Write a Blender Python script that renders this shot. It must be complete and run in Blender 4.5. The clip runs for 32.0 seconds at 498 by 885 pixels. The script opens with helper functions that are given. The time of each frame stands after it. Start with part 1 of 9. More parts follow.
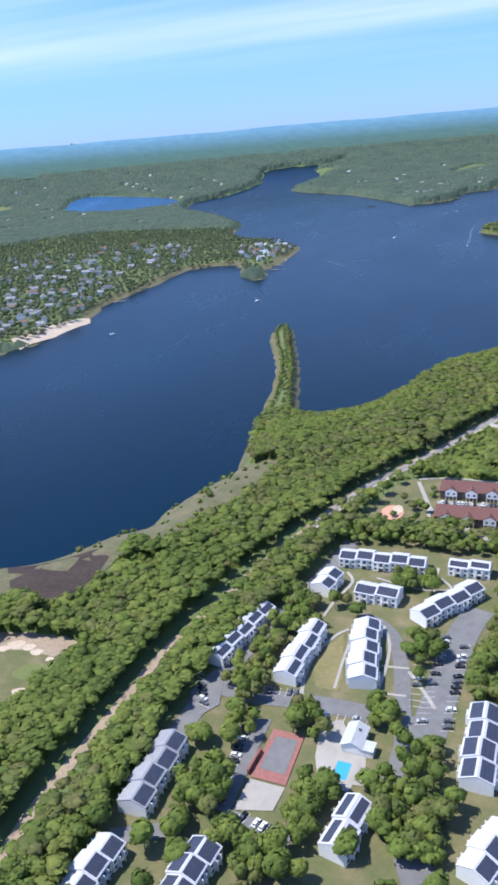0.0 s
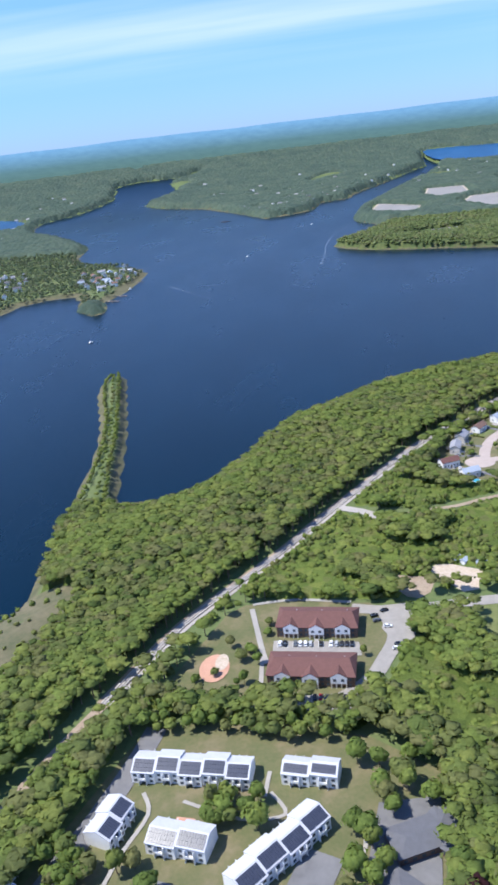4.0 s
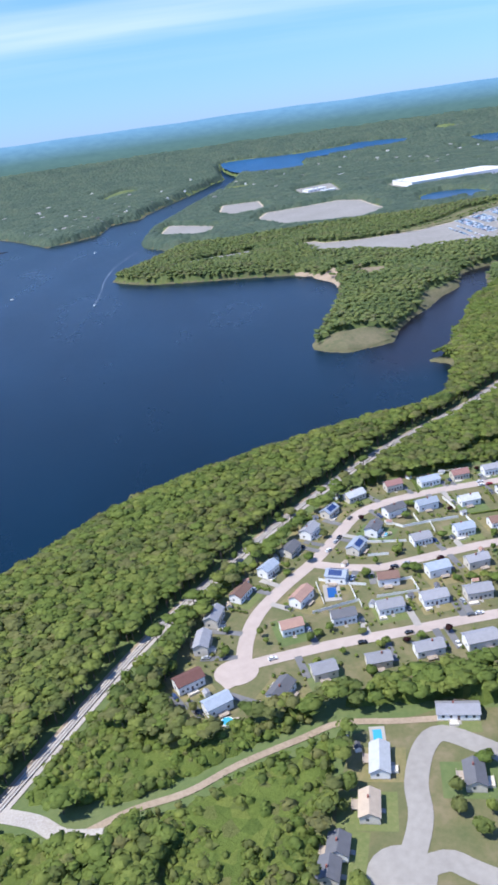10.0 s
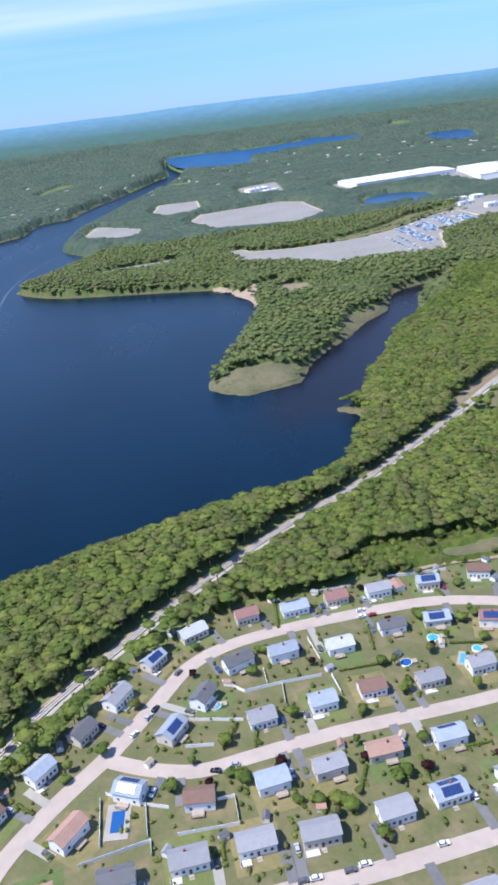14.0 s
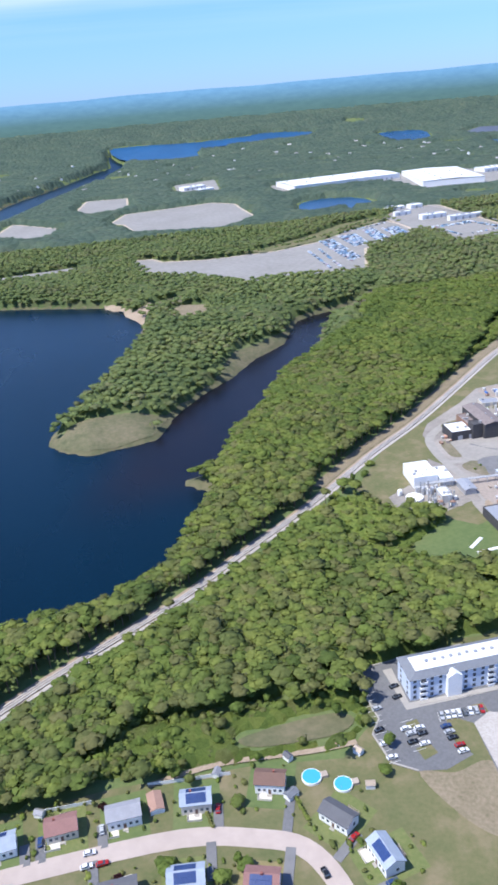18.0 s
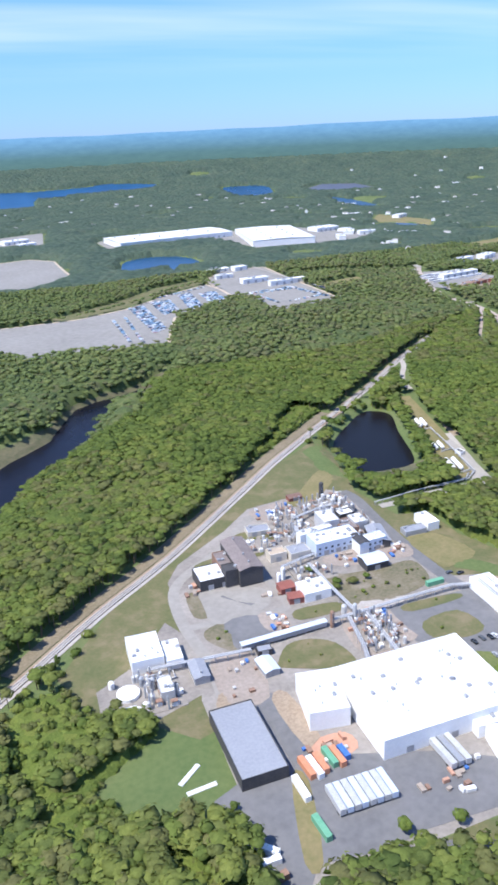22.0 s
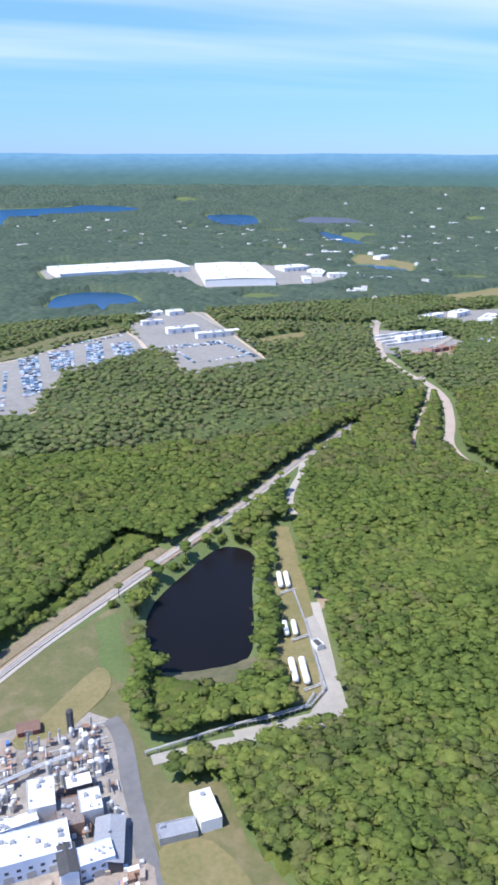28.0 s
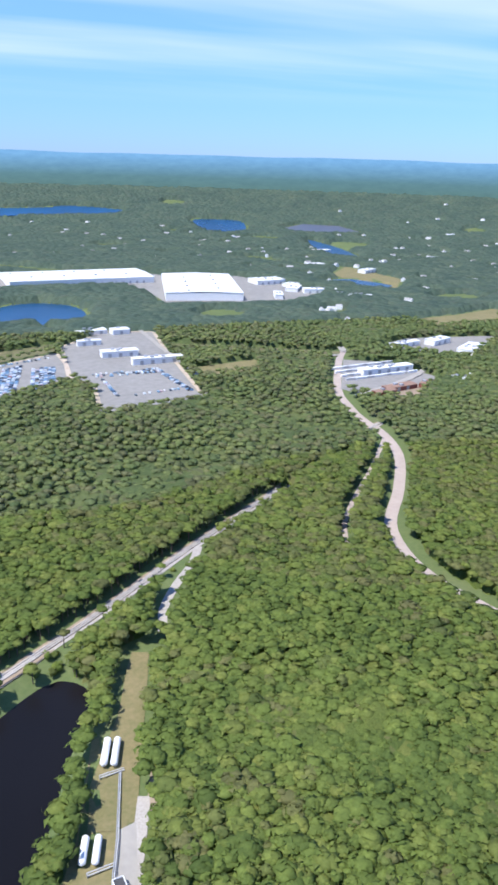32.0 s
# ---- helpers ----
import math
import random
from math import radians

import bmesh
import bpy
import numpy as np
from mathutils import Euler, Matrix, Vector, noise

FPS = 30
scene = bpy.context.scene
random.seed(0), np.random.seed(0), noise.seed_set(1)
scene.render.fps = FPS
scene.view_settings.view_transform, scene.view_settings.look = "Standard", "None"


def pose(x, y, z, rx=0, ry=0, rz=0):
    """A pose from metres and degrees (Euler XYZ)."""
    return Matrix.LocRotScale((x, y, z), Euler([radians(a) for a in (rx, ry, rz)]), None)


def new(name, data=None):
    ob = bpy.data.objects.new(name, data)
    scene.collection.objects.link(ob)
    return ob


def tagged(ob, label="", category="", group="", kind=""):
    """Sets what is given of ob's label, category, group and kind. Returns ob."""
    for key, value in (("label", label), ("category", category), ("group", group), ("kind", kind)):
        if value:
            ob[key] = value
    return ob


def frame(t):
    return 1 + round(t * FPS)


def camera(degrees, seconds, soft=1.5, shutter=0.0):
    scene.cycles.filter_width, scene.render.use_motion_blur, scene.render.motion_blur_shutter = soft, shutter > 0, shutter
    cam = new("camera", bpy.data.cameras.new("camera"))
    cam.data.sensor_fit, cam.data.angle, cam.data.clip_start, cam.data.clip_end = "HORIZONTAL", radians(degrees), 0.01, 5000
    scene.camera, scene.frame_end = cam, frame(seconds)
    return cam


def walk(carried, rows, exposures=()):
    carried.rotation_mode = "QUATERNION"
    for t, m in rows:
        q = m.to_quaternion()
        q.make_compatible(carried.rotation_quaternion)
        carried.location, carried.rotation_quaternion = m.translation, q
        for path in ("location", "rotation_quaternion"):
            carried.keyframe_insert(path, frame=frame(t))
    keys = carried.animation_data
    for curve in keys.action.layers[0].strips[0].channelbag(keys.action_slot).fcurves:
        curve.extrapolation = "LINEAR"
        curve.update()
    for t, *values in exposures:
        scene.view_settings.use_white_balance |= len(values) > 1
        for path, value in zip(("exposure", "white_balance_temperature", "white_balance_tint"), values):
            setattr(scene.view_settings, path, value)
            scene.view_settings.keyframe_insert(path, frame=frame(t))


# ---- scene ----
cam = camera(35.2, 32.0, 3.1)
METRES, EYE, TILT, LEAN, TURN = 1234.7, 221.0, -0.72, -0.71, 17.0
ROWS = [
    (0.0, -0.00000, 0.00001, -0.00000, -2.03, -20.91, 5.31),
    (0.5, 0.00631, 0.01345, 0.00063, -2.53, -20.81, 5.52),
    (1.0, 0.01270, 0.02677, 0.00105, -3.39, -20.72, 5.69),
    (1.5, 0.01916, 0.04006, 0.00135, -4.90, -20.80, 5.94),
    (2.0, 0.02577, 0.05327, 0.00165, -7.19, -21.06, 6.18),
    (2.5, 0.03258, 0.06642, 0.00198, -9.39, -21.22, 6.50),
    (4.5, 0.06202, 0.11933, 0.00330, -12.33, -21.31, 7.21),
    (5.0, 0.06971, 0.13233, 0.00374, -14.19, -21.45, 7.36),
    (5.5, 0.07782, 0.14519, 0.00404, -15.77, -21.48, 7.39),
    (6.0, 0.08660, 0.15795, 0.00405, -16.91, -21.59, 7.53),
    (6.5, 0.09605, 0.17059, 0.00379, -18.86, -21.80, 7.85),
    (7.0, 0.10583, 0.18295, 0.00350, -21.21, -21.98, 8.13),
    (7.5, 0.11584, 0.19501, 0.00326, -22.14, -22.03, 8.18),
    (8.0, 0.12612, 0.20686, 0.00304, -22.61, -22.04, 8.22),
    (8.5, 0.13667, 0.21857, 0.00285, -23.01, -22.07, 8.40),
    (9.0, 0.14738, 0.23010, 0.00277, -23.41, -22.07, 8.37),
    (9.5, 0.15828, 0.24140, 0.00275, -23.85, -22.17, 8.27),
    (10.0, 0.16946, 0.25245, 0.00267, -24.22, -22.25, 8.35),
    (10.5, 0.18097, 0.26321, 0.00243, -24.71, -22.17, 8.09),
    (11.0, 0.19269, 0.27356, 0.00203, -25.04, -22.23, 8.18),
    (11.5, 0.20459, 0.28338, 0.00162, -25.28, -22.34, 8.06),
    (12.0, 0.21689, 0.29273, 0.00121, -25.55, -22.51, 7.87),
    (12.5, 0.22980, 0.30167, 0.00074, -25.81, -22.58, 7.80),
    (13.0, 0.24325, 0.31029, 0.00021, -26.07, -22.69, 7.79),
    (13.5, 0.25686, 0.31873, -0.00022, -26.27, -22.86, 7.76),
    (14.0, 0.27042, 0.32703, -0.00047, -26.50, -23.06, 7.51),
    (14.5, 0.28400, 0.33512, -0.00061, -26.70, -23.20, 7.31),
    (16.5, 0.33937, 0.36472, -0.00057, -27.76, -23.60, 6.21),
    (17.0, 0.35359, 0.37157, -0.00049, -27.95, -23.72, 5.95),
    (17.5, 0.36792, 0.37811, -0.00038, -28.13, -23.82, 5.77),
    (18.0, 0.38227, 0.38432, -0.00019, -28.30, -23.94, 5.52),
    (18.5, 0.39664, 0.39033, -0.00003, -28.49, -24.01, 5.23),
    (19.0, 0.41111, 0.39628, 0.00000, -28.75, -24.28, 4.98),
    (19.5, 0.42572, 0.40226, -0.00010, -31.28, -25.17, 4.79),
    (20.0, 0.44043, 0.40828, -0.00021, -35.10, -25.26, 4.73),
    (20.5, 0.45508, 0.41430, -0.00016, -35.65, -25.09, 4.47),
    (21.0, 0.46964, 0.42027, 0.00009, -37.06, -23.52, 4.22),
    (21.5, 0.48418, 0.42610, 0.00045, -37.28, -22.13, 3.86),
    (22.0, 0.49881, 0.43179, 0.00081, -37.28, -21.50, 3.59),
    (22.5, 0.51354, 0.43737, 0.00111, -37.18, -21.29, 3.24),
    (23.0, 0.52836, 0.44287, 0.00130, -37.09, -20.99, 3.01),
    (23.5, 0.54318, 0.44835, 0.00137, -36.92, -20.70, 2.89),
    (24.0, 0.55794, 0.45391, 0.00136, -36.76, -20.43, 2.48),
    (24.5, 0.57266, 0.45957, 0.00130, -36.58, -20.25, 2.30),
    (25.0, 0.58743, 0.46535, 0.00122, -36.42, -20.07, 2.02),
    (25.5, 0.60225, 0.47129, 0.00110, -36.26, -19.97, 1.81),
    (26.0, 0.61696, 0.47744, 0.00099, -36.11, -19.85, 1.69),
    (26.5, 0.63151, 0.48374, 0.00089, -35.98, -19.81, 1.33),
    (28.5, 0.68934, 0.50889, 0.00043, -35.47, -19.85, 0.65),
    (29.0, 0.70348, 0.51545, 0.00047, -35.37, -19.85, 0.29),
    (29.5, 0.71767, 0.52216, 0.00045, -35.25, -19.80, 0.24),
    (30.0, 0.73190, 0.52901, 0.00045, -35.16, -19.76, -0.02),
    (30.5, 0.74614, 0.53597, 0.00054, -35.03, -19.71, -0.11),
    (31.0, 0.76041, 0.54311, 0.00062, -34.92, -19.71, -0.18),
    (31.5, 0.77460, 0.55041, 0.00066, -34.82, -19.65, -0.34),
    (32.0, 0.78841, 0.55771, 0.00098, -34.71, -19.65, -0.50),
]
walk(cam, [(t, pose(0, 0, EYE, TILT, LEAN, TURN) @ pose(METRES * x, METRES * y, METRES * z, 90 + pitch, roll, yaw)) for t, x, y, z, yaw, pitch, roll in ROWS],
     [(0.0, 0.63, 6230, 10)])

# ---------------------------------------------------------------- world, sun
SUN_ELEV, SUN_AZ = 60.0, 258.0     # degrees; azimuth clockwise from +y


def build_light():
    w = bpy.data.worlds.new("sky")
    scene.world = w
    w.use_nodes = True
    nt = w.node_tree
    nt.nodes.clear()
    out = nt.nodes.new("ShaderNodeOutputWorld")
    bg = nt.nodes.new("ShaderNodeBackground")
    sky = nt.nodes.new("ShaderNodeTexSky")
    sky.sky_type = "NISHITA"
    sky.sun_disc = False
    sky.sun_elevation, sky.sun_rotation = radians(SUN_ELEV), radians(SUN_AZ)
    sky.altitude, sky.air_density, sky.dust_density, sky.ozone_density = 300, 0.9, 0.0, 3.0
    # thin cirrus on a flat layer high above
    geo = nt.nodes.new("ShaderNodeTexCoord")
    sep = nt.nodes.new("ShaderNodeSeparateXYZ")
    nt.links.new(geo.outputs["Generated"], sep.inputs[0])
    mx = nt.nodes.new("ShaderNodeMath"); mx.operation = "ADD"; mx.inputs[1].default_value = 0.06
    nt.links.new(sep.outputs["Z"], mx.inputs[0])
    dv = nt.nodes.new("ShaderNodeVectorMath"); dv.operation = "DIVIDE"
    com = nt.nodes.new("ShaderNodeCombineXYZ")
    for k in range(3):
        nt.links.new(mx.outputs[0], com.inputs[k])
    nt.links.new(geo.outputs["Generated"], dv.inputs[0])
    nt.links.new(com.outputs[0], dv.inputs[1])
    mp = nt.nodes.new("ShaderNodeMapping")
    mp.inputs["Rotation"].default_value = (0, 0, radians(12))
    mp.inputs["Scale"].default_value = (0.075, 0.30, 0.0)
    nt.links.new(dv.outputs[0], mp.inputs[0])
    nz = nt.nodes.new("ShaderNodeTexNoise")
    nz.inputs["Scale"].default_value, nz.inputs["Detail"].default_value = 1.6, 5.0
    nz.inputs["Roughness"].default_value = 0.5
    nt.links.new(mp.outputs[0], nz.inputs["Vector"])
    rp = nt.nodes.new("ShaderNodeValToRGB")
    rp.color_ramp.elements[0].position, rp.color_ramp.elements[0].color = 0.40, (0, 0, 0, 1)
    rp.color_ramp.elements[1].position, rp.color_ramp.elements[1].color = 0.74, (0.62, 0.62, 0.62, 1)
    nt.links.new(nz.outputs["Fac"], rp.inputs[0])
    # bluer towards the horizon, as clean sea air makes it
    lift = nt.nodes.new("ShaderNodeValToRGB")
    lift.color_ramp.elements.new(0.5)
    for el, (p, c) in zip(lift.color_ramp.elements, SKY_TINT):
        el.position, el.color = p, c
    nt.links.new(sep.outputs["Z"], lift.inputs[0])
    tint = nt.nodes.new("ShaderNodeMix"); tint.data_type = "RGBA"; tint.blend_type = "MULTIPLY"
    tint.inputs["Factor"].default_value = 1.0
    nt.links.new(sky.outputs[0], tint.inputs["A"])
    nt.links.new(lift.outputs[0], tint.inputs["B"])
    mix = nt.nodes.new("ShaderNodeMix"); mix.data_type = "RGBA"
    low = nt.nodes.new("ShaderNodeMapRange")
    low.interpolation_type = "SMOOTHSTEP"
    low.inputs["From Min"].default_value, low.inputs["From Max"].default_value = 0.055, 0.11
    nt.links.new(sep.outputs["Z"], low.inputs["Value"])
    high = nt.nodes.new("ShaderNodeMapRange")
    high.interpolation_type = "SMOOTHSTEP"
    high.inputs["From Min"].default_value, high.inputs["From Max"].default_value = 0.42, 0.24
    nt.links.new(sep.outputs["Z"], high.inputs["Value"])
    both = nt.nodes.new("ShaderNodeMath"); both.operation = "MULTIPLY"
    nt.links.new(rp.outputs[0], both.inputs[0])
    nt.links.new(high.outputs[0], both.inputs[1])
    mul = nt.nodes.new("ShaderNodeMath"); mul.operation = "MULTIPLY"
    nt.links.new(both.outputs[0], mul.inputs[0])
    nt.links.new(low.outputs[0], mul.inputs[1])
    nt.links.new(mul.outputs[0], mix.inputs["Factor"])
    nt.links.new(tint.outputs["Result"], mix.inputs["A"])
    mix.inputs["B"].default_value = CLOUD
    nt.links.new(mix.outputs["Result"], bg.inputs[0])
    bg.inputs[1].default_value = SKY_STRENGTH
    nt.links.new(bg.outputs[0], out.inputs[0])
    s = new("sun", bpy.data.lights.new("sun", "SUN"))
    s.data.energy, s.data.angle, s.data.color = SUN_STRENGTH, radians(0.53), (1.0, 0.955, 0.885)
    a, e = radians(SUN_AZ), radians(SUN_ELEV)
    d = Vector((math.sin(a) * math.cos(e), math.cos(a) * math.cos(e), math.sin(e)))
    s.matrix_world = Matrix.Translation((0, 0, 900)) @ d.to_track_quat("Z", "Y").to_matrix().to_4x4()


SKY_TINT, CLOUD, SKY_STRENGTH, SUN_STRENGTH = ((0.0, (0.245, 0.372, 0.73, 1)), (0.16, (0.535, 0.69, 1.03, 1)), (0.45, (0.84, 0.95, 1.18, 1))), (5.7, 5.7, 6.4, 1), 0.15, 4.2
build_light()


# ---------------------------------------------------------------- materials
def mat(name, base, rough=0.8, metal=0.0, spec=0.3):
    m = bpy.data.materials.new(name)
    m.use_nodes = True
    b = m.node_tree.nodes["Principled BSDF"]
    b.inputs["Base Color"].default_value = (*base, 1)
    b.inputs["Roughness"].default_value = rough
    b.inputs["Metallic"].default_value = metal
    b.inputs["Specular IOR Level"].default_value = spec
    return m


def coords(nt):
    """Plan position in metres."""
    return nt.nodes.new("ShaderNodeNewGeometry").outputs["Position"]


def noise_fac(nt, scale, detail=4.0, rough=0.55, vec=None, stretch=None):
    n = nt.nodes.new("ShaderNodeTexNoise")
    n.inputs["Scale"].default_value, n.inputs["Detail"].default_value = scale, detail
    n.inputs["Roughness"].default_value = rough
    v = vec or coords(nt)
    if stretch:
        mp = nt.nodes.new("ShaderNodeMapping")
        mp.inputs["Scale"].default_value = stretch
        nt.links.new(v, mp.inputs[0])
        v = mp.outputs[0]
    nt.links.new(v, n.inputs["Vector"])
    return n.outputs["Fac"]


def ramp(nt, fac, stops):
    r = nt.nodes.new("ShaderNodeValToRGB")
    e = r.color_ramp.elements
    while len(e) < len(stops):
        e.new(0.5)
    for el, (p, c) in zip(e, stops):
        el.position, el.color = p, (*c, 1)
    nt.links.new(fac, r.inputs[0])
    return r.outputs[0]


def blend(nt, kind, fac, a, b):
    m = nt.nodes.new("ShaderNodeMix")
    m.data_type, m.blend_type = "RGBA", kind
    for sock, v in ((m.inputs["Factor"], fac), (m.inputs["A"], a), (m.inputs["B"], b)):
        if isinstance(v, (int, float)):
            sock.default_value = v
        elif isinstance(v, tuple):
            sock.default_value = (*v, 1)
        else:
            nt.links.new(v, sock)
    return m.outputs["Result"]


def worn(name, stops, scale, stops2, scale2, rough=0.85, bump=0.0, bump_scale=1.0, metal=0.0, mix=0.5, stretch=None, spec=0.3, vary=0.0):
    """A surface with variation at two scales and, where asked, relief and a tone of its own for each object."""
    m = mat(name, stops[0][1], rough, metal, spec)
    nt = m.node_tree
    b = nt.nodes["Principled BSDF"]
    c1 = ramp(nt, noise_fac(nt, scale, 5, stretch=stretch), stops)
    c2 = ramp(nt, noise_fac(nt, scale2, 4), stops2)
    col = blend(nt, "MIX", mix, c1, c2)
    if vary:
        oi = nt.nodes.new("ShaderNodeObjectInfo")
        hv = nt.nodes.new("ShaderNodeHueSaturation")
        mr = nt.nodes.new("ShaderNodeMapRange")
        mr.inputs["To Min"].default_value, mr.inputs["To Max"].default_value = 1 - vary, 1 + vary
        nt.links.new(oi.outputs["Random"], mr.inputs["Value"])
        nt.links.new(mr.outputs[0], hv.inputs["Value"])
        nt.links.new(col, hv.inputs["Color"])
        col = hv.outputs[0]
    nt.links.new(col, b.inputs["Base Color"])
    if bump:
        bp = nt.nodes.new("ShaderNodeBump")
        bp.inputs["Strength"].default_value, bp.inputs["Distance"].default_value = bump, 0.3
        nt.links.new(noise_fac(nt, bump_scale, 4), bp.inputs["Height"])
        nt.links.new(bp.outputs[0], b.inputs["Normal"])
    return m


def foliage(name, dark, light, yellow, brown, cells=0.0, clump=0.6, bump=0.0, domes=0.0, stands=0.3):
    """Leaves whose tone changes from tree to tree (each crown carries its own tone, or cells of that scale stand for crowns) and from leaf to leaf."""
    m = mat(name, light, 0.75, 0, 0.15)
    nt = m.node_tree
    b = nt.nodes["Principled BSDF"]
    if cells:
        v = nt.nodes.new("ShaderNodeTexVoronoi")
        v.voronoi_dimensions = "2D"
        v.inputs["Scale"].default_value = cells
        nt.links.new(coords(nt), v.inputs["Vector"])
        sep = nt.nodes.new("ShaderNodeSeparateColor")
        nt.links.new(v.outputs["Color"], sep.inputs[0])
        pick = sep.outputs[0]
    else:
        own, each = nt.nodes.new("ShaderNodeAttribute"), nt.nodes.new("ShaderNodeObjectInfo")
        own.attribute_name = "tone"
        add = nt.nodes.new("ShaderNodeMath"); add.operation = "ADD"
        nt.links.new(own.outputs["Fac"], add.inputs[0])
        nt.links.new(each.outputs["Random"], add.inputs[1])
        wrap = nt.nodes.new("ShaderNodeMath"); wrap.operation = "PINGPONG"
        wrap.inputs[1].default_value = 1.0
        nt.links.new(add.outputs[0], wrap.inputs[0])
        pick = wrap.outputs[0]
    mid = tuple((p + q) / 2 for p, q in zip(dark, light))
    tree = ramp(nt, pick, [(0.0, dark), (0.28, mid), (0.55, light), (0.72, yellow), (0.80, mid), (0.90, brown), (1.0, dark)])
    wide = ramp(nt, noise_fac(nt, 0.014, 4, 0.65), [(0.32, dark), (0.44, mid), (0.56, light), (0.7, yellow)])
    col = blend(nt, "MIX", stands, tree, wide)
    g = nt.nodes.new("ShaderNodeNewGeometry")
    leaf = ramp(nt, g.outputs["Random Per Island"], [(0.0, (0.78, 0.8, 0.74)), (1.0, (1.24, 1.2, 1.1))])
    col = blend(nt, "MULTIPLY", 0.8, col, leaf)
    fine = ramp(nt, noise_fac(nt, clump, 6, 0.75), [(0.3, (0.7, 0.72, 0.66)), (0.7, (1.28, 1.25, 1.16))])
    col = blend(nt, "MULTIPLY", 0.85, col, fine)
    nt.links.new(col, b.inputs["Base Color"])
    thin = nt.nodes.new("ShaderNodeBsdfTranslucent")
    nt.links.new(col, thin.inputs["Color"])
    both = nt.nodes.new("ShaderNodeMixShader")
    both.inputs[0].default_value = 0.46
    nt.links.new(b.outputs[0], both.inputs[1])
    nt.links.new(thin.outputs[0], both.inputs[2])
    nt.links.new(both.outputs[0], nt.nodes["Material Output"].inputs["Surface"])
    if bump:
        bp = nt.nodes.new("ShaderNodeBump")
        bp.inputs["Strength"].default_value, bp.inputs["Distance"].default_value = bump, 2.0
        nt.links.new(noise_fac(nt, clump, 5, 0.7), bp.inputs["Height"])
        if domes and cells:        # every crown a dome of its own
            bd = nt.nodes.new("ShaderNodeBump")
            bd.invert = True
            bd.inputs["Strength"].default_value, bd.inputs["Distance"].default_value = 0.9, domes
            nt.links.new(v.outputs["Distance"], bd.inputs["Height"])
            nt.links.new(bd.outputs[0], bp.inputs["Normal"])
        nt.links.new(bp.outputs[0], b.inputs["Normal"])
        nt.links.new(bp.outputs[0], thin.inputs["Normal"])
    return m


M_GROUND = worn("meadow_ground", [(0.3, (0.085, 0.125, 0.042)), (0.55, (0.12, 0.155, 0.055)), (0.75, (0.17, 0.165, 0.085))], 0.02,
                [(0.3, (0.08, 0.12, 0.04)), (0.7, (0.145, 0.17, 0.065))], 0.4, 0.95, 0.6, 0.5)


def reedy_shore(m):
    """Tan reeds and dry grass on the low ground by the river."""
    nt = m.node_tree
    b = nt.nodes["Principled BSDF"]
    col = b.inputs["Base Color"].links[0].from_socket
    sep = nt.nodes.new("ShaderNodeSeparateXYZ")
    nt.links.new(coords(nt), sep.inputs[0])
    mr = nt.nodes.new("ShaderNodeMapRange")
    mr.inputs["From Min"].default_value, mr.inputs["From Max"].default_value = -9.6, -11.6
    nt.links.new(sep.outputs["Z"], mr.inputs["Value"])
    reed = ramp(nt, noise_fac(nt, 0.12, 4), [(0.3, (0.082, 0.088, 0.042)), (0.7, (0.15, 0.132, 0.075))])
    nt.links.new(blend(nt, "MIX", mr.outputs[0], col, reed), b.inputs["Base Color"])


reedy_shore(M_GROUND)
M_LAWN = worn("lawn", [(0.3, (0.092, 0.112, 0.042)), (0.52, (0.148, 0.138, 0.064)), (0.70, (0.24, 0.185, 0.115))], 0.09,
              [(0.3, (0.088, 0.108, 0.042)), (0.7, (0.17, 0.15, 0.076))], 0.6, 0.95, 0.3, 2.0, mix=0.4)
M_FIELD = worn("bright_grass", [(0.3, (0.10, 0.138, 0.042)), (0.7, (0.16, 0.178, 0.068))], 0.05,
               [(0.3, (0.11, 0.138, 0.042)), (0.7, (0.20, 0.195, 0.08))], 0.7, 0.95, 0.5, 1.5)
M_DRY = worn("dry_grass", [(0.3, (0.16, 0.15, 0.06)), (0.7, (0.27, 0.21, 0.11))], 0.06,
             [(0.3, (0.12, 0.13, 0.05)), (0.7, (0.25, 0.2, 0.1))], 0.5, 0.95, 0.3, 1.5)
M_MARSH = worn("marsh_reeds", [(0.35, (0.07, 0.088, 0.038)), (0.5, (0.115, 0.112, 0.058)), (0.65, (0.17, 0.145, 0.088))], 0.06,
               [(0.3, (0.085, 0.092, 0.048)), (0.7, (0.19, 0.16, 0.095))], 0.3, 0.95, 0.4, 0.8)
M_HEATH = worn("brown_heath_bank", [(0.3, (0.17, 0.135, 0.085)), (0.7, (0.27, 0.215, 0.15))], 0.08, [(0.3, (0.12, 0.115, 0.06)), (0.7, (0.30, 0.24, 0.17))], 0.7, 0.95, 0.5, 1.2)
M_MUD = worn("tidal_mud", [(0.3, (0.040, 0.030, 0.027)), (0.7, (0.070, 0.054, 0.045))], 0.05,
             [(0.3, (0.036, 0.028, 0.026)), (0.7, (0.075, 0.056, 0.046))], 0.4, 0.75, spec=0.12)
M_SAND = worn("bare_sand", [(0.3, (0.42, 0.33, 0.24)), (0.7, (0.55, 0.46, 0.36))], 0.1,
              [(0.3, (0.36, 0.28, 0.2)), (0.7, (0.58, 0.49, 0.4))], 0.8, 0.95, 0.3, 1.0)
M_GRAVEL = worn("gravel", [(0.3, (0.33, 0.3, 0.27)), (0.7, (0.46, 0.42, 0.38))], 0.08,
                [(0.3, (0.28, 0.25, 0.22)), (0.7, (0.5, 0.46, 0.42))], 1.2, 0.95, 0.3, 4.0)
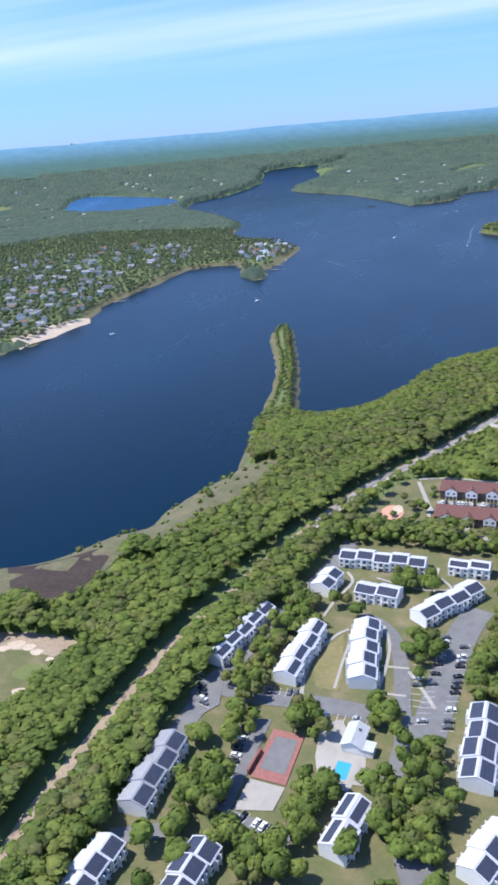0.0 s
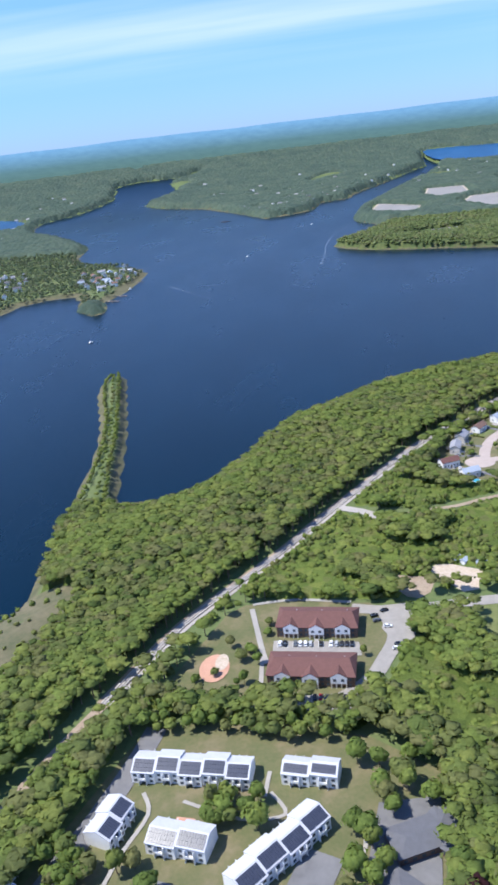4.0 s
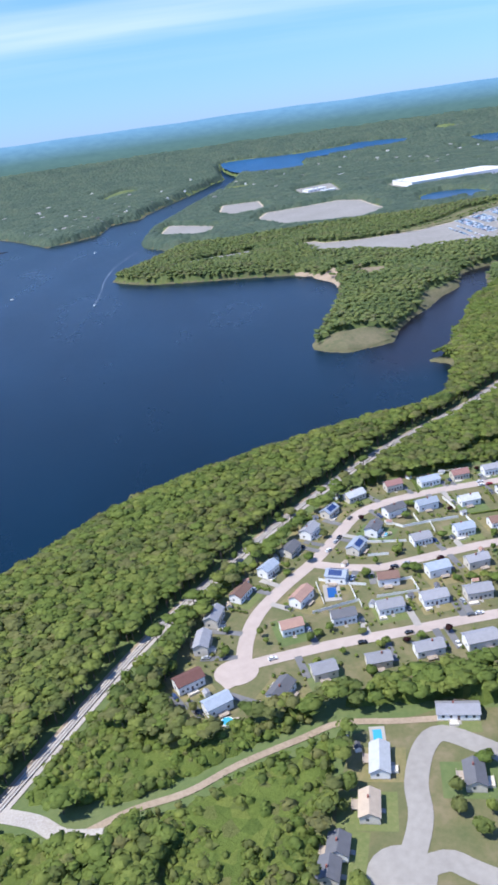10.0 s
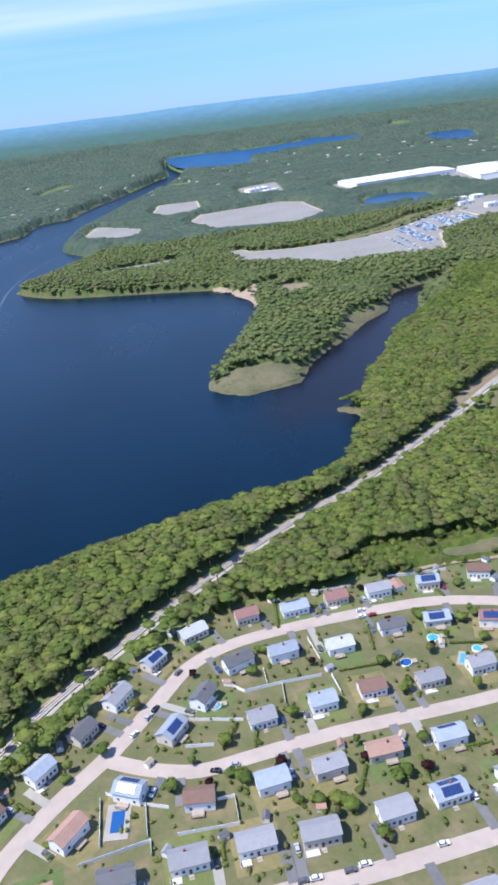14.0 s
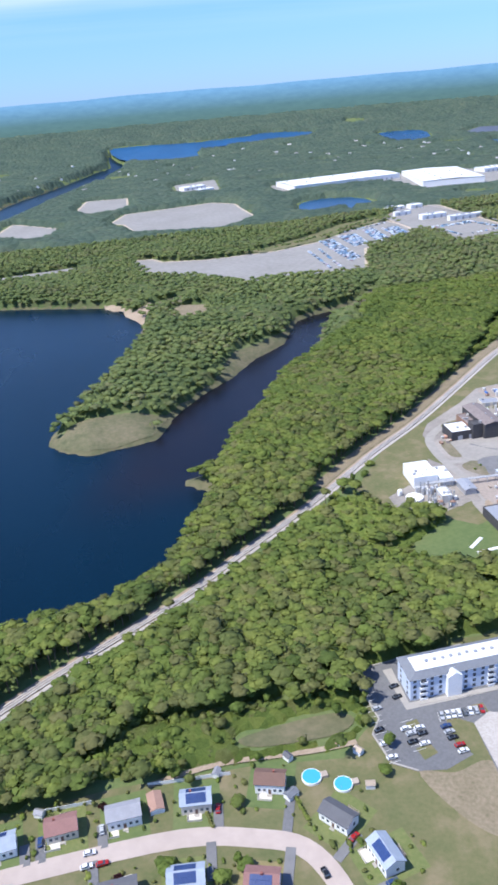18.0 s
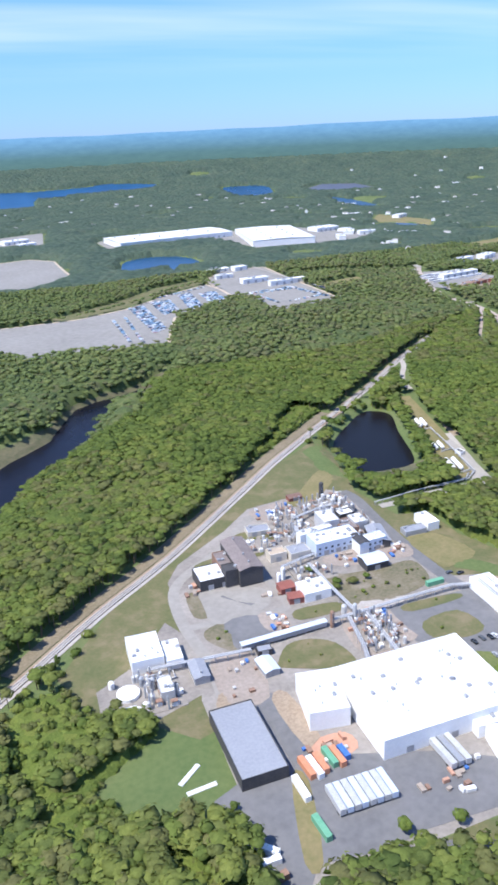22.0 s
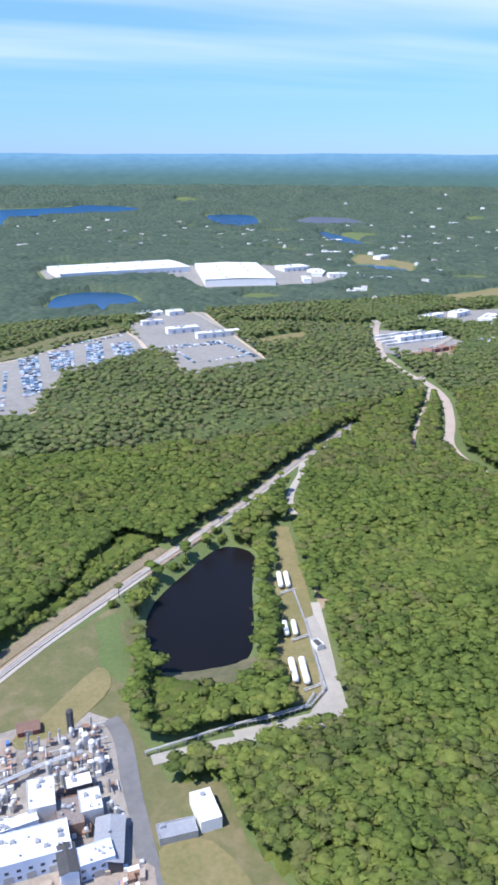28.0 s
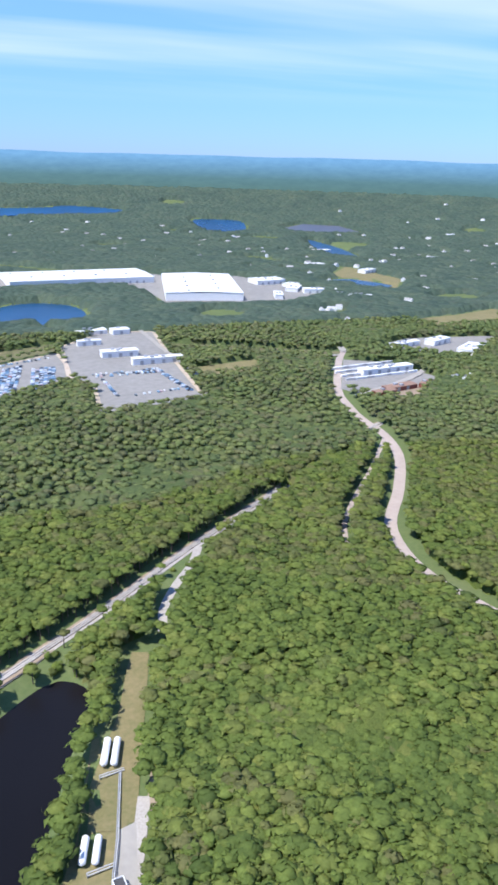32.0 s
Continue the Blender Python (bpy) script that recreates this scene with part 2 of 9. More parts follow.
M_DIRT = worn("dirt", [(0.3, (0.27, 0.2, 0.14)), (0.7, (0.38, 0.3, 0.22))], 0.08,
              [(0.3, (0.2, 0.15, 0.1)), (0.7, (0.4, 0.32, 0.24))], 0.9, 0.95, 0.3, 2.0)
M_ASPHALT = worn("worn_asphalt", [(0.3, (0.13, 0.128, 0.13)), (0.7, (0.20, 0.195, 0.196))], 0.06,
                 [(0.3, (0.13, 0.128, 0.13)), (0.7, (0.20, 0.196, 0.196))], 0.3, 0.9, 0.1, 6.0)
M_FRESH = worn("fresh_asphalt", [(0.3, (0.12, 0.12, 0.125)), (0.7, (0.17, 0.168, 0.172))], 0.06,
               [(0.3, (0.11, 0.11, 0.115)), (0.7, (0.18, 0.178, 0.182))], 0.9, 0.9, 0.1, 6.0)
M_ROAD = worn("pale_road", [(0.3, (0.37, 0.30, 0.26)), (0.7, (0.455, 0.375, 0.33))], 0.05,
              [(0.3, (0.36, 0.30, 0.26)), (0.7, (0.45, 0.375, 0.33))], 0.25, 0.9, 0.1, 5.0)
M_CONC = worn("pale_concrete", [(0.3, (0.30, 0.278, 0.25)), (0.7, (0.39, 0.362, 0.325))], 0.05,
              [(0.3, (0.285, 0.265, 0.24)), (0.7, (0.39, 0.362, 0.32))], 0.3, 0.9, 0.1, 5.0)
M_PALE = worn("pale_asphalt", [(0.3, (0.255, 0.235, 0.21)), (0.7, (0.33, 0.305, 0.272))], 0.05,
              [(0.3, (0.24, 0.22, 0.20)), (0.7, (0.34, 0.315, 0.28))], 0.35, 0.9, 0.1, 6.0)
LEAVES = (0.098, 0.146, 0.044), (0.190, 0.252, 0.066), (0.258, 0.286, 0.083), (0.226, 0.206, 0.104)
BUSHES = (0.100, 0.152, 0.044), (0.196, 0.264, 0.068), (0.262, 0.294, 0.086), (0.224, 0.208, 0.1)
# leaf tones with a little aerial haze mixed in, for woods beyond the river
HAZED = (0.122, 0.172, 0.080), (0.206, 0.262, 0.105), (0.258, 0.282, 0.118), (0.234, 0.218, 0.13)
M_LEAF = foliage("broad_leaves", *LEAVES)
M_UNDER = foliage("understorey", *LEAVES, 0.19, 0.9, 0.6)
M_LEAF2 = foliage("yard_leaves", *BUSHES)
M_THICKET = foliage("thicket_leaves", (0.128, 0.186, 0.05), (0.22, 0.29, 0.074), (0.285, 0.325, 0.092), (0.25, 0.24, 0.11), 0.2, 0.9, 0.6)
M_LEAF_RED = foliage("purple_leaves", (0.03, 0.012, 0.014), (0.055, 0.02, 0.024), (0.06, 0.024, 0.026), (0.07, 0.03, 0.03))
# these four carry painted haze: paler, bluer greens, most of all in M_DISTANT
M_FAR = foliage("hazed_far_canopy", *HAZED, 0.0, 0.5)
M_FARFLOOR = foliage("hazed_far_understorey", *HAZED, 0.12, 0.4, 0.5)
M_TOWN = foliage("hazed_town_leaves", (0.084, 0.124, 0.082), (0.145, 0.196, 0.110), (0.178, 0.212, 0.118), (0.168, 0.172, 0.12), 0.0, 0.5)
M_DISTANT = foliage("hazed_distant_canopy", (0.074, 0.120, 0.106), (0.124, 0.178, 0.140), (0.156, 0.200, 0.148), (0.150, 0.172, 0.142), 0.075, 0.12, 0.5, 4.0, 0.6)
M_BARK = worn("bark", [(0.3, (0.09, 0.065, 0.045)), (0.7, (0.16, 0.12, 0.09))], 2.0, [(0.3, (0.1, 0.08, 0.06)), (0.7, (0.15, 0.12, 0.1))], 6.0)


def water_material(name, deep, wave=0.12, spec=0.34):
    m = mat(name, deep, 0.12, 0, spec)
    nt = m.node_tree
    b = nt.nodes["Principled BSDF"]
    b.inputs["IOR"].default_value = 1.33
    b.inputs["Specular Tint"].default_value = (0.2, 1.0, 1.0, 1)
    tone = tuple(c * 1.7 for c in deep)
    n1 = noise_fac(nt, 0.006, 4, stretch=(1, 0.35, 1))
    nt.links.new(ramp(nt, n1, [(0.35, deep), (0.7, tone)]), b.inputs["Base Color"])
    rr = nt.nodes.new("ShaderNodeMapRange")
    rr.inputs["To Min"].default_value, rr.inputs["To Max"].default_value = 0.23, 0.34
    nt.links.new(noise_fac(nt, 0.009, 5, 0.65, stretch=(1, 0.4, 1)), rr.inputs["Value"])
    nt.links.new(rr.outputs[0], b.inputs["Roughness"])
    bp = nt.nodes.new("ShaderNodeBump")
    bp.inputs["Strength"].default_value, bp.inputs["Distance"].default_value = wave, 1.2
    nt.links.new(noise_fac(nt, 0.8, 3, 0.5), bp.inputs["Height"])
    nt.links.new(bp.outputs[0], b.inputs["Normal"])
    return m


M_LOT = worn("weathered_lot", [(0.3, (0.215, 0.205, 0.19)), (0.7, (0.29, 0.275, 0.255))], 0.012,
             [(0.3, (0.19, 0.18, 0.168)), (0.7, (0.31, 0.295, 0.27))], 0.15, 0.9)
M_PANELS = worn("solar_field", [(0.3, (0.07, 0.08, 0.11)), (0.7, (0.11, 0.12, 0.15))], 0.02, [(0.3, (0.06, 0.07, 0.10)), (0.7, (0.12, 0.13, 0.16))], 0.2, 0.4)
M_YARD = worn("stained_yard", [(0.28, (0.16, 0.142, 0.126)), (0.5, (0.27, 0.242, 0.215)), (0.72, (0.37, 0.332, 0.295))], 0.045,
              [(0.3, (0.19, 0.17, 0.15)), (0.7, (0.36, 0.325, 0.288))], 0.5, 0.9, 0.2, 3.0, mix=0.4)
M_WATER = water_material("river_water", (0.0004, 0.0070, 0.0160))


def silty_inlet(m):
    """Brown silt clouds the shallow inlet east of the wooded cape."""
    nt = m.node_tree
    b = nt.nodes["Principled BSDF"]
    col = b.inputs["Base Color"].links[0].from_socket
    masks = []
    for way, lo, hi in (((1.0, -0.35, 0), -115.0, -55.0), ((0, 1.0, 0), 1010.0, 1090.0)):
        dot = nt.nodes.new("ShaderNodeVectorMath"); dot.operation = "DOT_PRODUCT"
        dot.inputs[1].default_value = way
        nt.links.new(coords(nt), dot.inputs[0])
        mr = nt.nodes.new("ShaderNodeMapRange")
        mr.interpolation_type = "SMOOTHSTEP"
        mr.inputs["From Min"].default_value, mr.inputs["From Max"].default_value = lo, hi
        nt.links.new(dot.outputs["Value"], mr.inputs["Value"])
        masks.append(mr.outputs[0])
    both = nt.nodes.new("ShaderNodeMath"); both.operation = "MULTIPLY"
    nt.links.new(masks[0], both.inputs[0])
    nt.links.new(masks[1], both.inputs[1])
    silt = ramp(nt, noise_fac(nt, 0.02, 4), [(0.3, (0.005, 0.006, 0.011)), (0.7, (0.010, 0.009, 0.013))])
    nt.links.new(blend(nt, "MIX", both.outputs[0], col, silt), b.inputs["Base Color"])
    nt.links.new(blend(nt, "MIX", both.outputs[0], (0.2, 1.0, 1.0), (0.5, 0.6, 0.72)), b.inputs["Specular Tint"])


silty_inlet(M_WATER)
M_RUBBLE = worn("weedy_rubble", [(0.34, (0.12, 0.112, 0.056)), (0.52, (0.19, 0.155, 0.092)), (0.66, (0.30, 0.25, 0.20))], 0.07,
                [(0.3, (0.095, 0.10, 0.055)), (0.7, (0.23, 0.20, 0.155))], 0.6, 0.95, 0.5, 1.5)
M_BROWNYARD = worn("brown_stained_yard", [(0.3, (0.25, 0.205, 0.17)), (0.7, (0.36, 0.30, 0.255))], 0.06, [(0.3, (0.22, 0.185, 0.155)), (0.7, (0.38, 0.32, 0.275))], 0.6, 0.9, 0.2, 2.0)
M_OLDROOF = worn("weathered_brown_roof", [(0.3, (0.17, 0.135, 0.125)), (0.7, (0.26, 0.215, 0.2))], 0.2, [(0.3, (0.13, 0.11, 0.105)), (0.7, (0.29, 0.25, 0.235))], 1.2, 0.75, 0.2, 2.0)
M_LAKE = water_material("lake_water", (0.010, 0.050, 0.115))
M_POND = water_material("pond_water", (0.008, 0.007, 0.008), 0.04, 0.2)

# ---------------------------------------------------------------- land form
WATER_Z = -15.3
CENTRE = (408.0, 637.5)
CONTROL = np.array([(-74, 306, -2), (14, 586, -3), (105, 632, 1), (164, 722, -2), (400, 816, -8), (467, 1054, -8),
                    (644, 1156, -4), (718, 1148, -7), (760, 1207, -3), (905, 1436, -4), (1062, 1666, 1), (371, 1700, -8),
                    (616, 2176, -7), (756, 2533, 5), (-425, 1700, -10), (-680, 1275, -10), (1003, 2550, 5), (935, 1275, 7)], float)


def rim(x, y):
    """The far country rises gently to the skyline."""
    k = np.clip((np.hypot(x - CENTRE[0], y - CENTRE[1]) - 2465) / 1275, 0, 1.2)
    return RIM_TOP * k * k


RIM_TOP = 214.0


def land_z(x, y):
    x, y = np.asarray(x, float), np.asarray(y, float)
    num, den = np.zeros_like(x), np.zeros_like(x)
    for cx, cy, cz in CONTROL:
        w = ((x - cx) ** 2 + (y - cy) ** 2 + 10404.0) ** -1.5
        num += w * cz
        den += w
    return num / den + rim(x, y)


NEAR_BANK = [(-2550, -255), (-765, 212), (-357, 323), (-272, 355), (-240, 370), (-217, 402), (-196, 416), (-193, 442), (-175, 487),
             (-162, 510), (-167, 552), (-173, 615), (-184, 727), (-201, 807), (-231, 904), (-232, 950), (-218, 949), (-206, 902),
             (-176, 783), (-158, 692), (-145, 627), (-129, 610), (-95, 626), (-74, 652), (-60, 680), (-46, 709), (-26, 757), (0, 780),
             (34, 823), (62, 842), (105, 870), (150, 889), (200, 903), (252, 925), (287, 931)]
INLET = [(313, 949), (324, 964), (347, 1012), (360, 1042), (343, 1062), (367, 1071), (379, 1104), (416, 1160), (454, 1236), (493, 1272),
         (521, 1340), (544, 1394), (604, 1453), (559, 1436), (510, 1412), (476, 1336), (442, 1306), (409, 1258), (377, 1223), (348, 1182),
         (331, 1143), (298, 1137), (281, 1132), (252, 1164), (269, 1212), (291, 1277), (321, 1352), (351, 1460), (340, 1513), (324, 1566),
         (278, 1594), (214, 1625), (129, 1662), (68, 1699), (14, 1773), (42, 1825), (88, 1925), (134, 2017), (70, 2151), (77, 2317)]
UPSTREAM = [(115, 2483), (190, 2720), (314, 3145), (408, 3392), (449, 3621), (387, 3720), (387, 3528), (340, 3476), (203, 3212), (78, 2862),
            (67, 2769), (-26, 2711), (-49, 2508), (-172, 2421), (-189, 2453), (-422, 2911), (-595, 3060), (-663, 3136), (-683, 3188),
            (-599, 3424), (-662, 3579), (-578, 3678), (-544, 3797), (-641, 3678), (-798, 3626), (-892, 3530), (-856, 3326)]
FAR_BANK = [(-939, 3025), (-1014, 2903), (-944, 2634), (-767, 2392), (-612, 2128), (-594, 2009), (-531, 1838), (-409, 1753), (-350, 1657),
            (-348, 1482), (-360, 1394), (-341, 1295), (-388, 1343), (-434, 1470), (-523, 1425), (-529, 1290), (-541, 1217), (-556, 1115),
            (-530, 1019), (-551, 956), (-552, 882), (-579, 857), (-646, 808), (-1360, 595), (-2550, 425)]
RIVER = NEAR_BANK + INLET + UPSTREAM + FAR_BANK
POND = [(690, 1217), (711, 1239), (737, 1263), (751, 1262), (758, 1246), (744, 1211), (724, 1152), (703, 1145), (676, 1150), (675, 1172), (679, 1196)]
LAKES = [
    [(-1436, 2744), (-1477, 2930), (-1377, 3001), (-1121, 2952), (-1065, 2797), (-1170, 2677), (-1394, 2683)],
    [(428, 3756), (485, 3547), (686, 3489), (726, 3630), (914, 3631), (1083, 3626), (1130, 3680), (983, 3754), (893, 3739), (680, 3749), (514, 3783)],
    [(1357, 3479), (1377, 3307), (1445, 3290), (1482, 3342), (1494, 3449), (1406, 3494)],
    [(712, 2130), (716, 2178), (738, 2246), (791, 2262), (846, 2228), (862, 2154), (838, 2096), (765, 2100)],
    [(1606, 3112), (1556, 2848), (1606, 2783), (1635, 2955)],
    [(1372, 2416), (1411, 2340), (1470, 2346), (1427, 2428)],
]


def smooth(pts, closed=False, n=4):
    """Catmull-Rom through the points."""
    p = [Vector(q) for q in pts]
    res, k = [], len(p)
    for i in range(k if closed else k - 1):
        a, b, c, d = (p[(i + j) % k] if closed else p[min(max(i + j, 0), k - 1)] for j in (-1, 0, 1, 2))
        for s in range(n):
            t = s / n
            res.append(tuple(0.5 * ((2 * b) + (c - a) * t + (2 * a - 5 * b + 4 * c - d) * t * t + (3 * b - a - 3 * c + d) * t ** 3)))
    return res if closed else res + [tuple(p[-1])]


def inside(x, y, poly):
    res = np.zeros(np.shape(x), bool)
    q = np.array(poly, float)
    for (x0, y0), (x1, y1) in zip(q, np.roll(q, -1, 0)):
        if y0 == y1:
            continue
        res ^= ((y0 > y) != (y1 > y)) & (x < (x1 - x0) * (y - y0) / (y1 - y0) + x0)
    return res


def line_dist(x, y, pts, closed=False):
    q = np.array(pts, float)
    best = np.full(np.shape(x), 1e9)
    for (x0, y0), (x1, y1) in zip(q if closed else q[:-1], np.roll(q, -1, 0) if closed else q[1:]):
        dx, dy = x1 - x0, y1 - y0
        t = np.clip(((x - x0) * dx + (y - y0) * dy) / max(dx * dx + dy * dy, 1e-9), 0, 1)
        best = np.minimum(best, (x - x0 - t * dx) ** 2 + (y - y0 - t * dy) ** 2)
    return np.sqrt(best)


def shore(x, y, poly):
    """Metres from the water's edge: positive on land."""
    d = line_dist(x, y, poly, True)
    return np.where(inside(x, y, poly), -d, d)


RIVER_S, POND_S = smooth(RIVER, True, 2), smooth(POND, True, 3)


def widen(poly, by=1.08, nearer=14.0):
    """The lake's whole outline, with the near bank that trees partly hide."""
    q = np.array(poly, float)
    return [tuple(p) for p in (q - q.mean(0)) * by + q.mean(0) - (0, nearer)]


LAKES_S = [smooth(p if k == 3 else widen(p), True, 3) for k, p in enumerate(LAKES)]
POND_Z = -8.9


def ground_z(x, y, bank=True):
    x, y = np.asarray(x, float), np.asarray(y, float)
    z, r = land_z(x, y), rim(x, y)
    d = shore(x, y, RIVER_S)
    k = np.clip((d + 5) / 30, 0, 1)
    z = (WATER_Z + r - 3.0) + (z - WATER_Z - r + 3.0) * k ** 0.55
    d = shore(x, y, POND_S)
    z = np.minimum(z, POND_Z + np.clip(d, -6, 40) * 0.35 + np.where(d > 38, 9999, 0))
    for lake in LAKES_S:
        z = np.where(inside(x, y, lake), land_z(x, y) - 7, z)
    return z


def grid_mesh(name, xs, ys, z, keep=None, material=None, smooth_shade=True, drop=None):
    nx, ny = len(xs), len(ys)
    gx, gy = np.meshgrid(xs, ys)
    co = np.stack([gx, gy, z], -1).reshape(-1, 3)
    i = np.arange(ny - 1)[:, None] * nx + np.arange(nx - 1)[None, :]
    quads = np.stack([i, i + 1, i + nx + 1, i + nx], -1).reshape(-1, 4)
    if keep is not None:
        quads = quads[keep.reshape(-1)]
        used = np.unique(quads)
        back = np.zeros(len(co), int)
        back[used] = np.arange(len(used))
        co, quads = co[used], back[quads]
    return mesh_from(name, co, quads, material, smooth_shade)


def mesh_from(name, co, faces, material=None, smooth_shade=False):
    """A mesh object out of arrays of vertices and faces with equal corner counts."""
    me = bpy.data.meshes.new(name)
    co, faces = np.asarray(co, np.float32), np.asarray(faces, np.int32)
    n = faces.shape[1]
    me.vertices.add(len(co))
    me.vertices.foreach_set("co", co.ravel())
    me.loops.add(faces.size)
    me.loops.foreach_set("vertex_index", faces.ravel())
    me.polygons.add(len(faces))
    me.polygons.foreach_set("loop_start", np.arange(0, faces.size, n, dtype=np.int32))
    me.polygons.foreach_set("use_smooth", np.full(len(faces), smooth_shade))
    me.update(calc_edges=True)
    me.validate()
    if material:
        me.materials.append(material)
    return new(name, me)


def steps(*spans):
    """Uneven grid lines: (start, stop, step) spans laid end to end."""
    res = np.concatenate([np.arange(a, b, s) for a, b, s in spans] + [[spans[-1][1]]])
    return res


GX = steps((-3370, -1190, 68), (-1190, -306, 22), (-306, 1090, 7), (1090, 2040, 27), (2040, 4200, 68))
GY = steps((-3140, 85, 76), (85, 1800, 7), (1800, 3655, 24), (3655, 4420, 42))
gx, gy = np.meshgrid(GX, GY)
disc = np.hypot(gx - CENTRE[0], gy - CENTRE[1])
cell = (disc[:-1, :-1] + disc[1:, 1:]) / 2 < 3780
GZ = ground_z(gx, gy)


def lie(x, y):
    """The height of the ground sheet at a place."""
    x, y = np.asarray(x, float), np.asarray(y, float)
    i = np.clip(np.searchsorted(GX, x) - 1, 0, len(GX) - 2)
    j = np.clip(np.searchsorted(GY, y) - 1, 0, len(GY) - 2)
    u, v = (x - GX[i]) / (GX[i + 1] - GX[i]), (y - GY[j]) / (GY[j + 1] - GY[j])
    return (GZ[j, i] * (1 - u) + GZ[j, i + 1] * u) * (1 - v) + (GZ[j + 1, i] * (1 - u) + GZ[j + 1, i + 1] * u) * v


ground = tagged(grid_mesh("ground", GX, GY, GZ, cell, M_GROUND), "green meadow and woodland floor along a river", "ground", kind="structure")

WX, WY = steps((-2550, 850, 50)), steps((-255, 3840, 50))
wx, wy = np.meshgrid(WX, WY)
water = tagged(grid_mesh("water", WX, WY, WATER_Z + rim(wx, wy), np.hypot(wx[1:, 1:] - CENTRE[0], wy[1:, 1:] - CENTRE[1]) < 3720, M_WATER), "wide dark blue river with wind ripples", "river", kind="structure")


def sheet(name, poly, z, material):
    """A flat or draped polygon; z is a height or None for lying on the land."""
    bm = bmesh.new()
    q = np.array(poly, float)
    zz = np.full(len(q), z) if np.isscalar(z) else z
    f = bm.faces.new([bm.verts.new((px, py, pz)) for (px, py), pz in zip(q, zz)])
    bmesh.ops.triangulate(bm, faces=[f])
    for f in bm.faces:
        if f.normal.z < 0:
            f.normal_flip()
    me = bpy.data.meshes.new(name)
    bm.to_mesh(me)
    bm.free()
    me.materials.append(material)
    return new(name, me)


tagged(sheet("pond", POND_S, POND_Z, M_POND), "small dark pond with reedy banks", "pond", kind="structure")
for lake in LAKES_S:
    q = np.array(lake)
    tagged(sheet("lake", lake, land_z(q[:, 0], q[:, 1]) - 1.0, M_LAKE), "distant blue lake among woods", "lake", kind="structure")


# ---------------------------------------------------------------- flat work: roads, lots, lawns
def patch(name, poly, material, dz=0.2, step=18.0):
    """A polygon draped on the land."""
    bm = bmesh.new()
    q = [(px, py) for px, py, *_ in poly]
    f = bm.faces.new([bm.verts.new((px, py, 0)) for px, py in q])
    if f.normal.z < 0:
        f.normal_flip()
    bm.normal_update()
    if bm.faces[:][0].normal.z < 0:
        bmesh.ops.reverse_faces(bm, faces=bm.faces[:])
    xs, ys = [p[0] for p in q], [p[1] for p in q]
    for lo, hi, axis in ((min(xs), max(xs), 0), (min(ys), max(ys), 1)):
        k = math.ceil(lo / step) * step
        while k < hi:
            no = (1, 0, 0) if axis == 0 else (0, 1, 0)
            bmesh.ops.bisect_plane(bm, geom=bm.verts[:] + bm.edges[:] + bm.faces[:], plane_co=(k, k, 0), plane_no=no)
            k += step
    bmesh.ops.triangulate(bm, faces=bm.faces[:])
    vx, vy = np.array([v.co.x for v in bm.verts]), np.array([v.co.y for v in bm.verts])
    for v, z in zip(bm.verts, lie(vx, vy)):
        v.co.z = z + dz
    me = bpy.data.meshes.new(name)
    bm.to_mesh(me)
    bm.free()
    me.materials.append(material)
    return new(name, me)


def strip_points(pts, n=4, gap=6.0):
    q = np.array(smooth(pts, False, n) if n > 1 else pts, float)
    res = [q[0]]
    for a, b in zip(q[:-1], q[1:]):
        k = max(1, int(np.hypot(*(b - a)) / gap))
        res += [a + (b - a) * (i + 1) / k for i in range(k)]
    return np.array(res)


def ribbon(name, pts, width, material, dz=0.3, n=4, thick=0.0, z=None):
    """A strip of even width along a smooth line on the land."""
    q = strip_points(pts, n)
    t = np.gradient(q, axis=0)
    t /= np.linalg.norm(t, axis=1)[:, None] + 1e-9
    nrm = np.stack([-t[:, 1], t[:, 0]], 1)
    l, r = q + nrm * width / 2, q - nrm * width / 2
    base = lie(q[:, 0], q[:, 1]) if z is None else z
    zl = np.maximum(lie(l[:, 0], l[:, 1]), base) if z is None else base
    zr = np.maximum(lie(r[:, 0], r[:, 1]), base) if z is None else base
    rows = [np.c_[l, zl + dz], np.c_[r, zr + dz]]
    if thick:
        rows = [np.c_[l, zl + dz - thick]] + rows + [np.c_[r, zr + dz - thick]]
    co = np.stack(rows, 1).reshape(-1, 3)
    k, m = len(rows), len(q)
    i = np.arange(m - 1)[:, None] * k + np.arange(k - 1)[None, :]
    quads = np.stack([i, i + 1, i + k + 1, i + k], -1).reshape(-1, 4)[:, ::-1]
    return mesh_from(name, co, quads, material)


